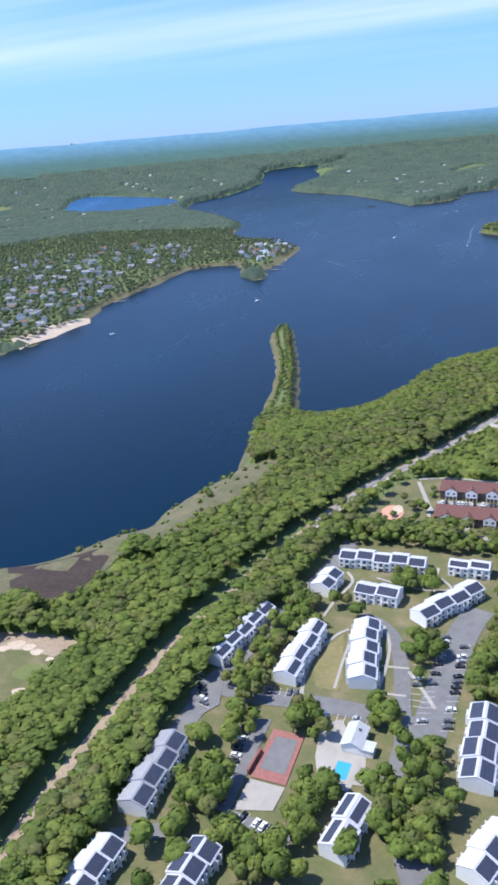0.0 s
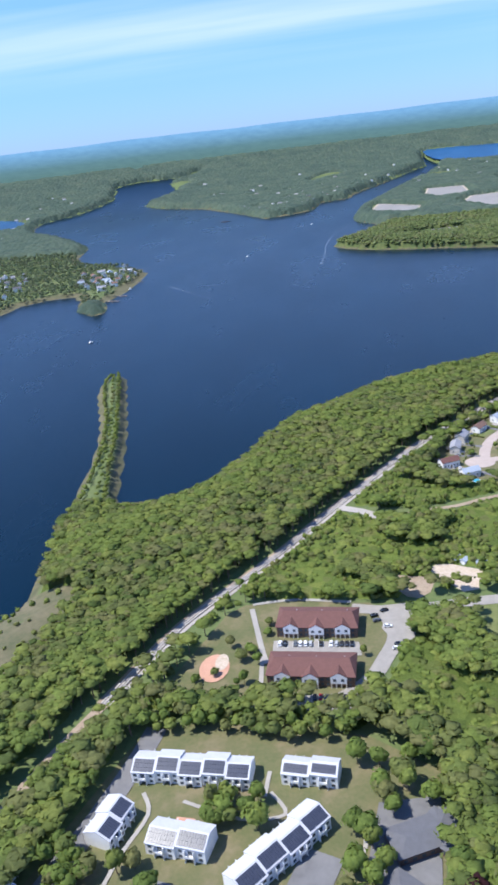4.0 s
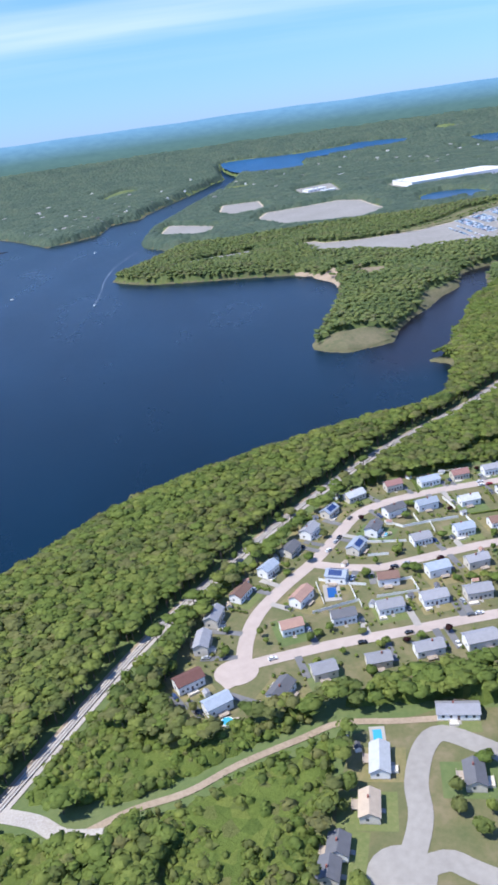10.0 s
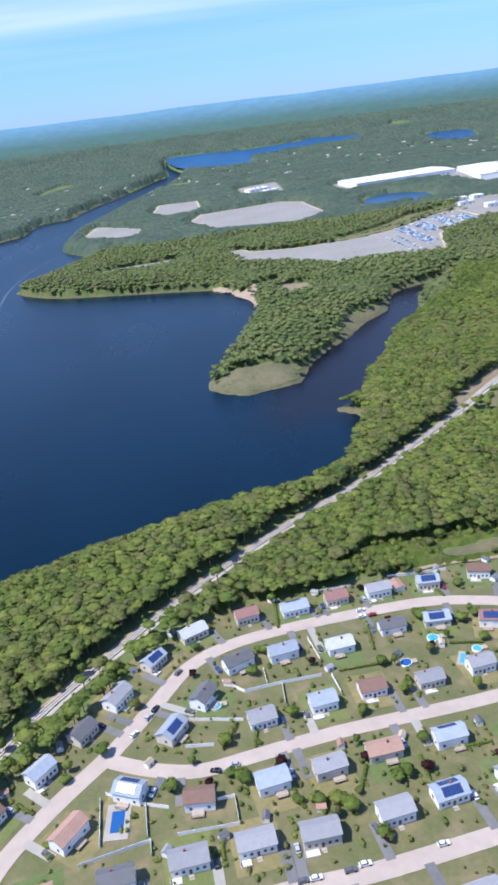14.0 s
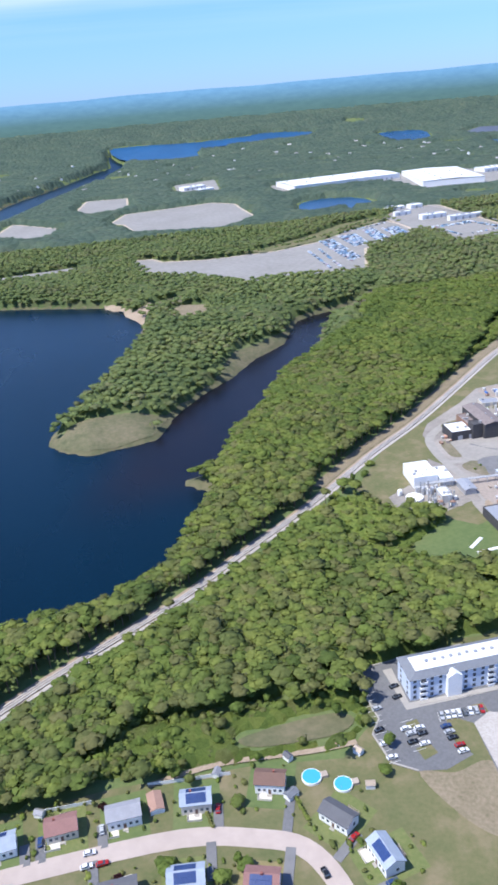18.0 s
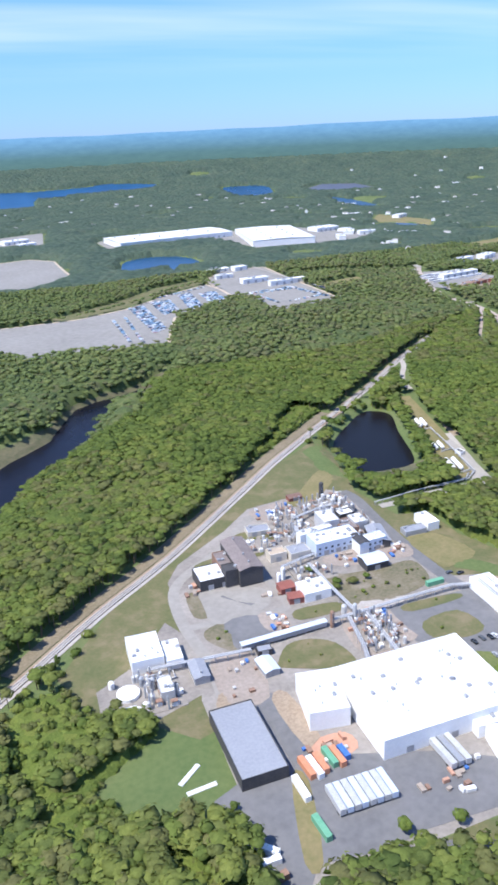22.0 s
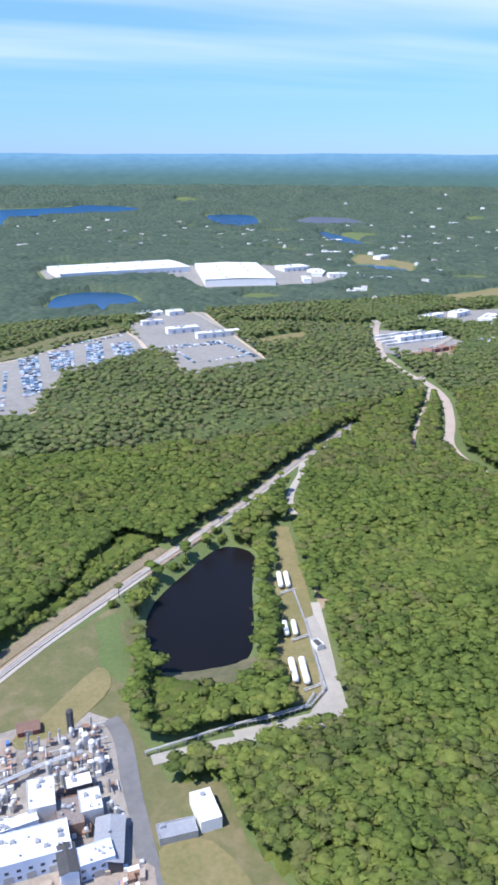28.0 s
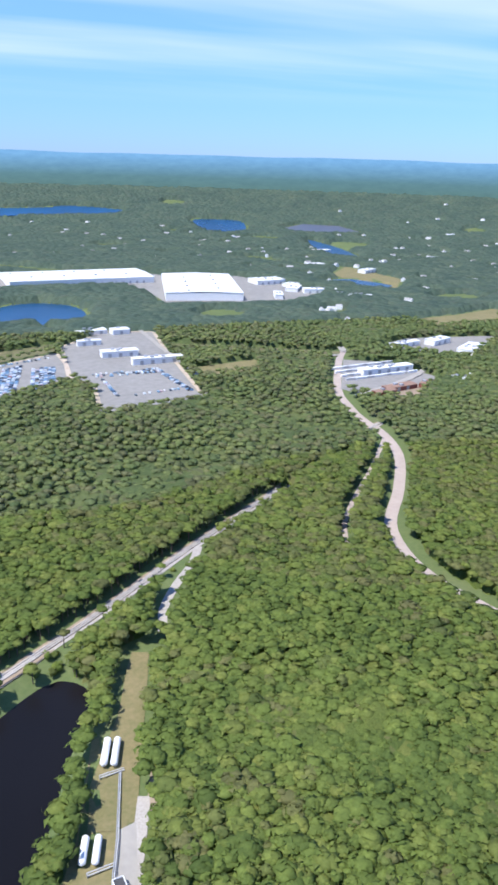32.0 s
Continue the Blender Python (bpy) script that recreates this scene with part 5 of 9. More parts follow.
def add_hip_roof(bm, l, w, h, rise, over=0.5, thick=0.25, inset=None):
    i = min(l, w) / 2 if inset is None else inset
    L, W = l / 2 + over, w / 2 + over
    b0 = [bm.verts.new((x, y, h)) for x, y in ((-L, -W), (L, -W), (L, W), (-L, W))]
    b1 = [bm.verts.new((x, y, h + thick)) for x, y in ((-L, -W), (L, -W), (L, W), (-L, W))]
    r = [bm.verts.new((-L + i, 0, h + thick + rise)), bm.verts.new((L - i, 0, h + thick + rise))]
    bm.faces.new(b0[::-1])
    for k in range(4):
        bm.faces.new((b0[k], b0[(k + 1) % 4], b1[(k + 1) % 4], b1[k]))
    bm.faces.new((b1[0], b1[1], r[1], r[0]))
    bm.faces.new((b1[1], b1[2], r[1]))
    bm.faces.new((b1[2], b1[3], r[0], r[1]))
    bm.faces.new((b1[3], b1[0], r[0]))


SHARED = {}


def shaped(key, material, fill):
    """A mesh built once by fill(bm) and shared under its key."""
    if key not in SHARED:
        bm = bmesh.new()
        fill(bm)
        bmesh.ops.recalc_face_normals(bm, faces=bm.faces[:])
        me = bpy.data.meshes.new(str(key[0]) if isinstance(key, tuple) else key)
        bm.to_mesh(me)
        bm.free()
        for m in material if isinstance(material, (list, tuple)) else [material]:
            me.materials.append(m)
        SHARED[key] = me
    return SHARED[key]


def part(name, me, parent, loc=(0, 0, 0), rz=0.0, label="", rx=0.0, ry=0.0):
    ob = new(name, me)
    ob.parent = parent
    ob.matrix_basis = pose(*loc, rx, ry, rz)
    if label:
        tagged(ob, label)
    return ob


def mesh_of(name, material, fill):
    bm = bmesh.new()
    fill(bm)
    bmesh.ops.recalc_face_normals(bm, faces=bm.faces[:])
    me = bpy.data.meshes.new(name)
    bm.to_mesh(me)
    bm.free()
    me.materials.append(material)
    return me


def gz1(x, y):
    return float(lie(x, y))


def thing(name, x, y, yaw, label, category, group="", dz=0.0):
    ob = new(name)
    ob.matrix_basis = pose(x, y, gz1(x, y) + dz, 0, 0, yaw)
    return tagged(ob, label, category, group)


def window_mesh(w, h):
    def fill(bm):
        add_box(bm, -w / 2, w / 2, -0.06, 0.0, 0, h)
    return shaped(("window", w, h), M_GLASS, fill)


def wall_windows(owner, xs, y, zs, w, h, face):
    """Rows of windows on a long wall; face -1 looks to -y, 1 to +y."""
    for z in zs:
        for x in xs:
            part("window", window_mesh(w, h), owner, (x, y, z), 0 if face < 0 else 180)


def array_mesh(nx, ny, material, pw=1.0, ph=1.65):
    """A solar array of separate panels in a thin frame."""
    def fill(bm):
        def lines(n, step, gap):
            at = [(k * step + d, up) for k in range(n) for d, up in ((0, 0), (gap, 1), (step - gap, 1))] + [(n * step, 0)]
            return [(p - n * step / 2, up) for p, up in at]
        rows = [[bm.verts.new((x, y, 0.12 if u and v else 0.05)) for x, u in lines(nx, pw, 0.05)] for y, v in lines(ny, ph, 0.06)]
        for a, b in zip(rows[:-1], rows[1:]):
            for k in range(len(a) - 1):
                bm.faces.new((a[k], a[k + 1], b[k + 1], b[k]))
    return shaped(("solar_array", nx, ny, material.name), material, fill)


def road_yaw(x, y, lines):
    best, yaw, foot = 1e9, 0.0, None
    for line in lines:
        q = strip_points(line)
        for a, b in zip(q[:-1], q[1:]):
            m = (a + b) / 2
            d = math.hypot(m[0] - x, m[1] - y)
            if d < best:
                best, yaw, foot = d, math.degrees(math.atan2(b[1] - a[1], b[0] - a[0])), m
    return yaw, foot, best


# ---------------------------------------------------------------- cars
PAINTS = {"white": (0.75, 0.75, 0.75), "black": (0.015, 0.015, 0.017), "silver": (0.42, 0.43, 0.44), "grey": (0.12, 0.125, 0.13), "blue": (0.03, 0.06, 0.16), "red": (0.35, 0.02, 0.02)}
M_PAINT = {k: mat(k + "_paint", c, 0.25, 0.1, 0.5) for k, c in PAINTS.items()}
PICK = ["black", "grey", "silver", "white", "black", "grey", "white", "blue", "silver", "black", "white", "grey", "silver", "black", "white", "grey", "black", "silver", "white", "grey", "silver", "black", "white", "red"]


def car(x, y, yaw, paint, group, z=None):
    def body(bm):
        prof = [(-2.05, 0.32), (2.05, 0.32), (2.1, 0.62), (1.95, 0.82), (0.95, 0.92), (-1.7, 0.95), (-2.05, 0.85)]
        a, b = [bm.verts.new((px, -0.82, pz)) for px, pz in prof], [bm.verts.new((px, 0.82, pz)) for px, pz in prof]
        bm.faces.new(a); bm.faces.new(b[::-1])
        for i in range(len(prof)):
            bm.faces.new((a[i], b[i], b[(i + 1) % len(prof)], a[(i + 1) % len(prof)]))
        add_box(bm, -1.4, 0.3, -0.63, 0.63, 1.35, 1.42)

    def cabin(bm):
        lo = [bm.verts.new((px, py, 0.92)) for px, py in ((-1.75, -0.76), (0.95, -0.76), (0.95, 0.76), (-1.75, 0.76))]
        hi = [bm.verts.new((px, py, 1.36)) for px, py in ((-1.35, -0.62), (0.25, -0.62), (0.25, 0.62), (-1.35, 0.62))]
        for i in range(4):
            bm.faces.new((lo[i], lo[(i + 1) % 4], hi[(i + 1) % 4], hi[i]))

    def wheel(bm):
        add_tube(bm, (0, -0.1, 0), (0, 0.1, 0), 0.32, 10)
    ob = thing("car", x, y, yaw, {"white": "white parked car with dark windows", "black": "black parked car on the paving", "silver": "silver parked car on the paving", "grey": "dark grey parked car on paving",
                                  "blue": "dark blue parked car on paving", "red": "red parked car on the paving"}[paint], "car", group, 0.42)
    part("body", shaped(("body", paint), M_PAINT[paint], body), ob)
    part("glasshouse", shaped("glasshouse", M_GLASS, cabin), ob)
    for wx in (-1.3, 1.3):
        for wy in (-0.78, 0.78):
            part("wheel", shaped("wheel", M_TYRE, wheel), ob, (wx, wy, 0.32))
    return ob


rnd = random.Random(5)


def stall_lines(x0, y0, x1, y1, n, yaw):
    """Painted lines between parked cars."""
    c, s = math.cos(radians(yaw)), math.sin(radians(yaw))
    co, fs = [], []
    for i in range(n + 1):
        px, py = x0 + (x1 - x0) * i / n, y0 + (y1 - y0) * i / n
        z = gz1(px, py) + 0.5
        q = [(px + a * c - b * s, py + a * s + b * c, z) for a, b in ((-2.5, -0.09), (2.5, -0.09), (2.5, 0.09), (-2.5, 0.09))]
        fs.append([len(co) + j for j in range(4)])
        co += q
    tagged(mesh_from("parking_lines", co, fs, M_LINE), "worn white parking lines on the asphalt", "road marking", kind="structure")


def car_row(x0, y0, x1, y1, n, yaw, group, gaps=0.25):
    stall_lines(x0, y0, x1, y1, n, yaw)
    for i in range(n):
        if rnd.random() < gaps:
            continue
        t = (i + 0.5) / n
        car(x0 + (x1 - x0) * t, y0 + (y1 - y0) * t, yaw + rnd.choice((0, 180)) + rnd.uniform(-2, 2), rnd.choice(PICK), group)


# ---------------------------------------------------------------- single trees
TREE_MESH = []
for k in range(6):
    v, f = crown_shape(40 + k, 90, 46, 5, 0.14, -0.6)
    o = mesh_from("crown", v, f, M_LEAF2, True)
    TREE_MESH.append(o.data)
    bpy.data.objects.remove(o)
RED_MESH = TREE_MESH[1].copy()
RED_MESH.materials.clear()
RED_MESH.materials.append(M_LEAF_RED)


def trunk_fill(bm):
    add_cyl(bm, 0, 0, -0.5, 1.0, 0.055, 0.035, 7)
    for a in (0.3, 2.4, 4.4):
        add_tube(bm, (0, 0, 0.55), (0.3 * math.cos(a), 0.3 * math.sin(a), 1.15), 0.02, 5)


def tree(x, y, r, h, red=False, group="garden trees"):
    ob = thing("tree", x, y, rnd.uniform(0, 360), "purple-leaved ornamental tree on the lawn" if red else "leafy green broadleaf tree on the grass", "tree", group)
    t = part("trunk", shaped("trunk", M_BARK, trunk_fill), ob)
    t.scale = (h * 0.4, h * 0.4, h * 0.5)
    c = part("crown", RED_MESH if red else rnd.choice(TREE_MESH), ob, (0, 0, h * 0.6))
    c.scale = (r, r * rnd.uniform(0.9, 1.1), h * 0.43)
    return ob


# ---------------------------------------------------------------- estate of white terraces
def terrace(x, y, length, depth, yaw, arrays, roof=None, group="white terraces"):
    """A stepped two-storey terrace; arrays: sides (-1 or 1) of the roof that carry solar arrays."""
    ob = thing("terrace", x, y, yaw, "white stepped two-storey terrace with dark roof solar arrays", "apartment block", group)
    n = max(2, round(length / 9.5))
    seg = length / n
    h, rise = 5.2, 2.2
    for i in range(n):
        cx, up = (i + 0.5 - n / 2) * seg, (i % 2) * 0.5
        shift = 0.5 if i % 2 else -0.3
        wall = part("wall", shaped(("wall", round(seg, 2), depth, up), M_WHITE, lambda bm: add_gable_wall(bm, seg - 0.05, depth, h + up, rise)), ob, (cx, shift, 0))
        roof_me = shaped(("roof", round(seg, 2), depth, up, bool(roof)), roof or M_TROOF, lambda bm: add_gable_roof(bm, seg - 0.5, depth, h + up, rise, 0.3, 0.2))
        top = part("roof", roof_me, ob, (cx, shift, 0))
        slope = math.degrees(math.atan2(rise, depth / 2))
        for s in arrays:
            nx, ny = int((seg - 0.7) / 1.0), max(2, int((depth / 2 - 0.5) / 1.65))
            part("solar_roof", array_mesh(nx, ny, M_SOLAR), top, (0, s * (depth / 4 + 0.2), h + up + rise * 0.5 + 0.2 - 0.04), 0, "dark solar array", -s * slope)
        for face in (-1, 1):
            yy = face * depth / 2
            wall_windows(wall, (-seg * 0.34, seg * 0.34), yy, (0.9, 3.3), 1.3, 1.2, face)
            part("balcony", shaped(("balcony", round(seg, 2)), M_WHITE, lambda bm: (add_box(bm, -seg * 0.16, seg * 0.16, 0, 1.3, 2.5, 2.65), add_box(bm, -seg * 0.16, seg * 0.16, 1.2, 1.3, 2.65, 3.5),
                                                                                   add_box(bm, -seg * 0.16, -seg * 0.16 + 0.12, 0, 1.3, 0, 5.0), add_box(bm, seg * 0.16 - 0.12, seg * 0.16, 0, 1.3, 0, 5.0))),
                 wall, (0, yy, 0), 0 if face > 0 else 180)
            if face < 0:
                part("patio_door", window_mesh(1.7, 2.0), wall, (0, yy, 0.1), 0)
                part("patio_door", window_mesh(1.7, 2.0), wall, (0, yy, 2.7), 0)
    return ob


for spec in ((-101, 297, 46, 10, 72, (-1,)), (-70, 287, 40, 10.5, 79, (-1,)), (-42, 291, 43, 12, 94, (-1,)), (-42, 371, 46, 11, -5, (-1,)), (3, 369, 21, 9, -9, (-1,)),
             (-68, 346, 17, 11, 70, (-1,)), (-41, 339, 22, 11, -13, (-1,)), (-7, 335, 40, 11, 47, (-1,)), (8, 241, 40, 12, 83, (-1, 1)), (-36, 195, 23, 10, 72, (-1, 1)),
             (10, 194, 24, 11, 62, (-1,)), (-115, 163, 24, 11, 80, (-1,)), (-83, 168, 24, 11, 78, (-1, 1))):
    terrace(*spec)
BELTS = [[(-89, 339), (-72, 333), (-66, 310), (-78, 298)], [(-94, 291), (-87, 310), (-79, 300), (-82, 271), (-79, 256), (-91, 248), (-99, 264)], [(-70, 247), (-55, 255), (-50, 239), (-64, 232)],
         [(-39, 259), (-26, 261), (-23, 245), (-35, 243)], [(-101, 212), (-85, 219), (-80, 202), (-88, 187), (-97, 188)], [(-90, 240), (-81, 244), (-78, 233), (-85, 225)],
         [(-56, 212), (-45, 219), (-42, 208), (-46, 190), (-53, 182), (-59, 198)], [(-28, 215), (-20, 232), (-11, 241), (-5, 230), (-9, 213), (-6, 200), (-2, 187), (-14, 183), (-23, 190)],
         [(-77, 189), (-68, 190), (-57, 180), (-58, 168), (-72, 170)], [(6, 300), (14, 325), (19, 322), (24, 300), (30, 290), (16, 288), (14, 268), (6, 262), (4, 281)], [(-18, 302), (-6, 308), (-8, 292), (-18, 275)],
         [(-34, 357), (-26, 360), (-25, 345), (-33, 348)], [(-77, 402), (-55, 410), (-25, 402), (7, 399), (23, 395), (19, 387), (-5, 385), (-40, 391), (-68, 392)]]
for poly in BELTS:
    bx, by = jitter(-125, 55, 155, 412, 5.6)
    i = inside(bx, by, poly)
    bx, by = bx[i], by[i]
    bh, br = rng.uniform(6.5, 11.5, len(bx)), rng.uniform(2.6, 4.4, len(bx))
    scatter("tree_belt", CROWNS, np.stack([bx, by, lie(bx, by) + bh * 0.58], 1), np.stack([br, br, bh * 0.44], 1), M_LEAF2, "dense leafy tree belt between the terraces", "trees")
terrace(-110, 207, 36, 11.5, 83, (-1,), ROOFS["grey"])


def clubhouse(x, y, yaw):
    ob = thing("clubhouse", x, y, yaw, "white clubhouse with pale grey gable roof beside the pool", "clubhouse")
    part("wall", mesh_of("wall", M_WHITE, lambda bm: (add_gable_wall(bm, 12, 8, 3.6, 2.0), add_box(bm, -6, -1, -8.5, -4, 0, 3.2))), ob)
    part("roof", mesh_of("roof", ROOFS["pale"], lambda bm: (add_gable_roof(bm, 12, 8, 3.6, 2.0), add_box(bm, -6.3, -0.7, -8.8, -4, 3.2, 3.5))), ob)
    wall_windows(ob, (-4, -1, 2, 4.5), -4, (1.0,), 1.6, 1.6, -1)
    wall_windows(ob, (-4, 0, 4), 4, (1.0,), 1.6, 1.6, 1)
    part("skylight", window_mesh(1.2, 1.2), ob, (2, -2, 5.0), 0, "", -60)


clubhouse(-39, 238, 82)


def pool(x, y, yaw, l, w, water, deck=None, label="bright blue swimming pool with pale paved surround", dz=0.25):
    ob = thing("swimming_pool", x, y, yaw, label, "swimming pool", dz=dz)
    if deck:
        part("surround", mesh_of("surround", M_CONC, lambda bm: (add_box(bm, -deck[0] / 2, deck[0] / 2, -deck[1] / 2, -w / 2, 0, 0.15), add_box(bm, -deck[0] / 2, deck[0] / 2, w / 2, deck[1] / 2, 0, 0.15),
                                                              add_box(bm, -deck[0] / 2, -l / 2, -w / 2, w / 2, 0, 0.15), add_box(bm, l / 2, deck[0] / 2, -w / 2, w / 2, 0, 0.15))), ob)
    part("water", mesh_of("water", water, lambda bm: add_box(bm, -l / 2, l / 2, -w / 2, w / 2, -0.3, 0.08)), ob, (0, 0, 0), 0, "clear blue water")
    return ob


def round_pool(x, y, r, water=M_POOL):
    ob = thing("round_pool", x, y, 0, "round above-ground pool with turquoise water", "swimming pool", "garden pools")
    part("pool_wall", shaped(("pool_wall", r), M_WHITE, lambda bm: add_cyl(bm, 0, 0, -0.3, 1.15, r, None, 20)), ob)
    part("water", shaped(("pool_water", r, water.name), water, lambda bm: add_cyl(bm, 0, 0, 1.0, 1.2, r - 0.25, None, 20)), ob)
    part("ladder_deck", shaped("ladder_deck", M_TIMBER, lambda bm: add_box(bm, 0, 2.4, -1.2, 1.2, -0.3, 1.2)), ob, (r - 0.1, 0, 0))


pool(-42, 223, 82, 8.5, 5.5, M_POOL, (18, 11))
tagged(patch("pavement", [(-54, 245), (-46, 250), (-43, 244), (-43, 232), (-34, 231), (-33, 217), (-50, 217), (-53, 228)], M_CONC, 0.32), "pale paved pool terrace", "paving", kind="structure")
tagged(patch("court", [(-72, 240), (-59, 238), (-61, 212), (-75, 214)], M_COURT, 0.45), "red-edged sports court", "sports court", kind="structure")
tagged(patch("court", [(-70, 236), (-61, 235), (-62.5, 217), (-72.5, 218.5)], M_ASPHALT, 0.55), "worn grey court surface", "sports court", kind="structure")
tagged(patch("pavement", [(-75, 213), (-61, 211), (-63, 200), (-77, 198)], M_CONC, 0.4), "faded concrete pad by the court", "paving", kind="structure")
ob = thing("court_fence", -76, 215, 80, "dark red slatted screen beside the court", "screen")
part("panel", mesh_of("panel", M_BRICK, lambda bm: add_box(bm, 0, 12, -0.4, 0.4, 0, 2.4)), ob)
for poly in ([(-83, 244), (-74, 245), (-78, 196), (-84, 197)], [(-78, 198), (-55, 193), (-54, 186), (-80, 192)], [(-113, 256), (-107, 272), (-101, 268), (-98, 250), (-106, 240)],
             [(-20, 188), (-11, 193), (-5, 184), (-16, 178)], [(18, 285), (48, 281), (50, 270), (16, 272)], [(50, 384), (78, 378), (76, 360), (58, 364)], [(27, 357), (49, 360), (45, 324), (30, 312), (22, 331)], [(-118, 182), (-95, 190), (-92, 184), (-114, 176)]):
    tagged(patch("pavement", poly, M_ASPHALT, 0.42), "grey parking court between the terraces", "parking", kind="structure")
for poly in ([(-60, 268), (-64, 282), (-61, 293), (-54, 308), (-50, 279), (-50, 266)],):
    tagged(patch("lawn", poly, M_DRY, 0.25), "worn oval lawn between terraces", "grass", kind="structure")
for line, w in (([(-65, 262), (-66, 275), (-64, 290), (-58, 304), (-52, 311)], 1.6), ([(-34, 268), (-32, 285), (-32, 302), (-36, 316)], 1.5), ([(-52, 268), (-51, 290), (-49, 310)], 1.3), ([(-34, 286), (-22, 286)], 1.4),
                ([(-30, 268), (-22, 268)], 1.3), ([(-66, 318), (-62, 335), (-56, 352), (-60, 362)], 1.6), ([(-12, 362), (-6, 352), (-22, 350), (-44, 358)], 1.5), ([(16, 352), (22, 342), (18, 330)], 1.6),
                ([(-22, 284), (-14, 270), (-10, 262)], 1.6), ([(-13, 372), (-14, 360)], 1.6), ([(-30, 480), (-26, 463), (-22, 446), (-19, 436)], 2.6), ([(-30, 484), (-8, 487), (20, 483)], 2.2), ([(-22, 448), (-20, 412)], 2.0)):
    tagged(ribbon("path", line, w, M_CONC, 0.4), "pale concrete footpath", "path", kind="structure")
tagged(patch("pavement", [(-45, 351), (-38, 350), (-38, 345), (-46, 346)], M_TERRA, 0.45), "terracotta paved patio", "paving", kind="structure")
for spec in ((-86, 372, -100, 318, 18, 160), (-112, 268, -104, 248, 7, 160), (-83, 240, -83, 200, 13, 0), (-74, 196, -58, 190, 6, 70), (-94, 262, -66, 262, 10, 90), (-60, 250, -36, 250, 8, 85), (-7, 312, -15, 252, 18, 10),
             (1, 306, -5, 250, 16, 10), (-18, 300, -18, 262, 10, 0), (22, 278, 44, 276, 8, 90), (56, 378, 74, 374, 7, 80)):
    car_row(*spec, "cars on the estate", 0.4)


def low_block(x, y, l, w, yaw, h, roof, wall, label, windows=True):
    ob = thing("low_block", x, y, yaw, label, "building")
    part("wall", mesh_of("wall", wall, lambda bm: add_box(bm, -l / 2, l / 2, -w / 2, w / 2, -0.5, h)), ob)
    part("roof", mesh_of("roof", roof, lambda bm: add_hip_roof(bm, l, w, h, 1.4, 0.6)), ob)
    if windows:
        wall_windows(ob, np.arange(-l / 2 + 2, l / 2 - 1, 3.2), -w / 2, (1.0,), 1.4, 1.3, -1)
        wall_windows(ob, np.arange(-l / 2 + 2, l / 2 - 1, 3.2), w / 2, (1.0,), 1.4, 1.3, 1)
    return ob


low_block(41, 341, 23, 12, 22, 3.6, ROOFS["dark"], M_BROWNWALL, "low brown building with near-black hip roof")
low_block(35, 317, 19, 12, -40, 3.6, ROOFS["dark"], M_BROWNWALL, "low brown building with near-black hip roof")
low_block(48, 342, 16, 12, -40, 3.4, ROOFS["dark"], M_BROWNWALL, "low brown building with near-black hip roof")
low_block(113, 459, 26, 12, 80, 4.2, M_OLDROOF, M_WHITE, "white hall with a grey-brown hip roof")
low_block(92.5, 433.5, 9, 7.5, 82, 2.8, M_OLDROOF, M_CREAM, "small pool house with a brown hip roof")
for poly, m in (([(113, 473), (115, 472), (110, 455), (121, 451), (120, 447), (118, 446), (108, 449), (107, 451)], M_SAND), ([(106, 445), (119, 442), (114, 423), (102, 426)], M_PALE)):
    tagged(patch("pavement", poly, m, 0.36), "pale paving around the hall", "paving", kind="structure")

E_TREES = [(-80, 335), (-80, 324), (-71, 328), (-61, 328), (-56, 330), (-49, 321), (-81, 305), (-83, 294), (-85, 278), (-85, 262), (-87, 256), (-88, 245), (-98, 229), (-87, 227), (-88, 217), (-89, 209), (-84, 200), (-89, 197),
           (-62, 246), (-58, 248), (-55, 244), (-64, 251), (-53, 213), (-52, 206), (-52, 199), (-50, 193), (-53, 189), (-45, 211), (-32, 258), (-28, 253), (-34, 253), (-24, 243), (-19, 238), (-20, 228), (-15, 232), (-10, 237), (-26, 221), (-30, 216)]
E_TREES2 = [(-19, 214), (-14, 210), (-21, 203), (-25, 198), (-8, 209), (-4, 206), (-10, 191), (-16, 195), (-2, 212), (-27, 210), (-13, 306), (-18, 300), (-11, 295), (-22, 295), (-21, 304), (14, 275), (15, 269), (18, 263), (21, 285), (23, 296),
            (20, 306), (24, 324), (20, 315), (-33, 357), (-29, 352), (-30, 347), (-20, 352), (-17, 358), (-79, 181), (-73, 184), (-66, 182), (-60, 182), (-68, 175), (-55, 179), (-49, 175), (-93, 186), (-61, 173), (-57, 184)]
E_TREES3 = [(-99, 228), (-86, 206), (-62, 242), (-48, 208), (-30, 253), (-16, 224), (-26, 203), (-10, 198), (-95, 182), (-64, 178), (-120, 181), (-121, 200), (-84, 193), (-75, 186), (-55, 174), (-50, 199), (-35, 186), (-18, 189), (-94, 200),
            (22, 309), (26, 299), (14, 301), (10, 289), (33, 284), (18, 281), (7, 277), (25, 273), (34, 271), (17, 329), (23, 342), (30, 357), (37, 365), (46, 378), (-15, 345), (-33, 349), (-90, 174), (-102, 176), (-128, 172), (-96, 160), (-66, 160), (-20, 172), (-5, 176)]
for x, y in E_TREES3:
    tree(x + rnd.uniform(-1, 1), y + rnd.uniform(-1, 1), rnd.uniform(4.0, 5.6), rnd.uniform(8.5, 12.5), False, "trees on the estate")
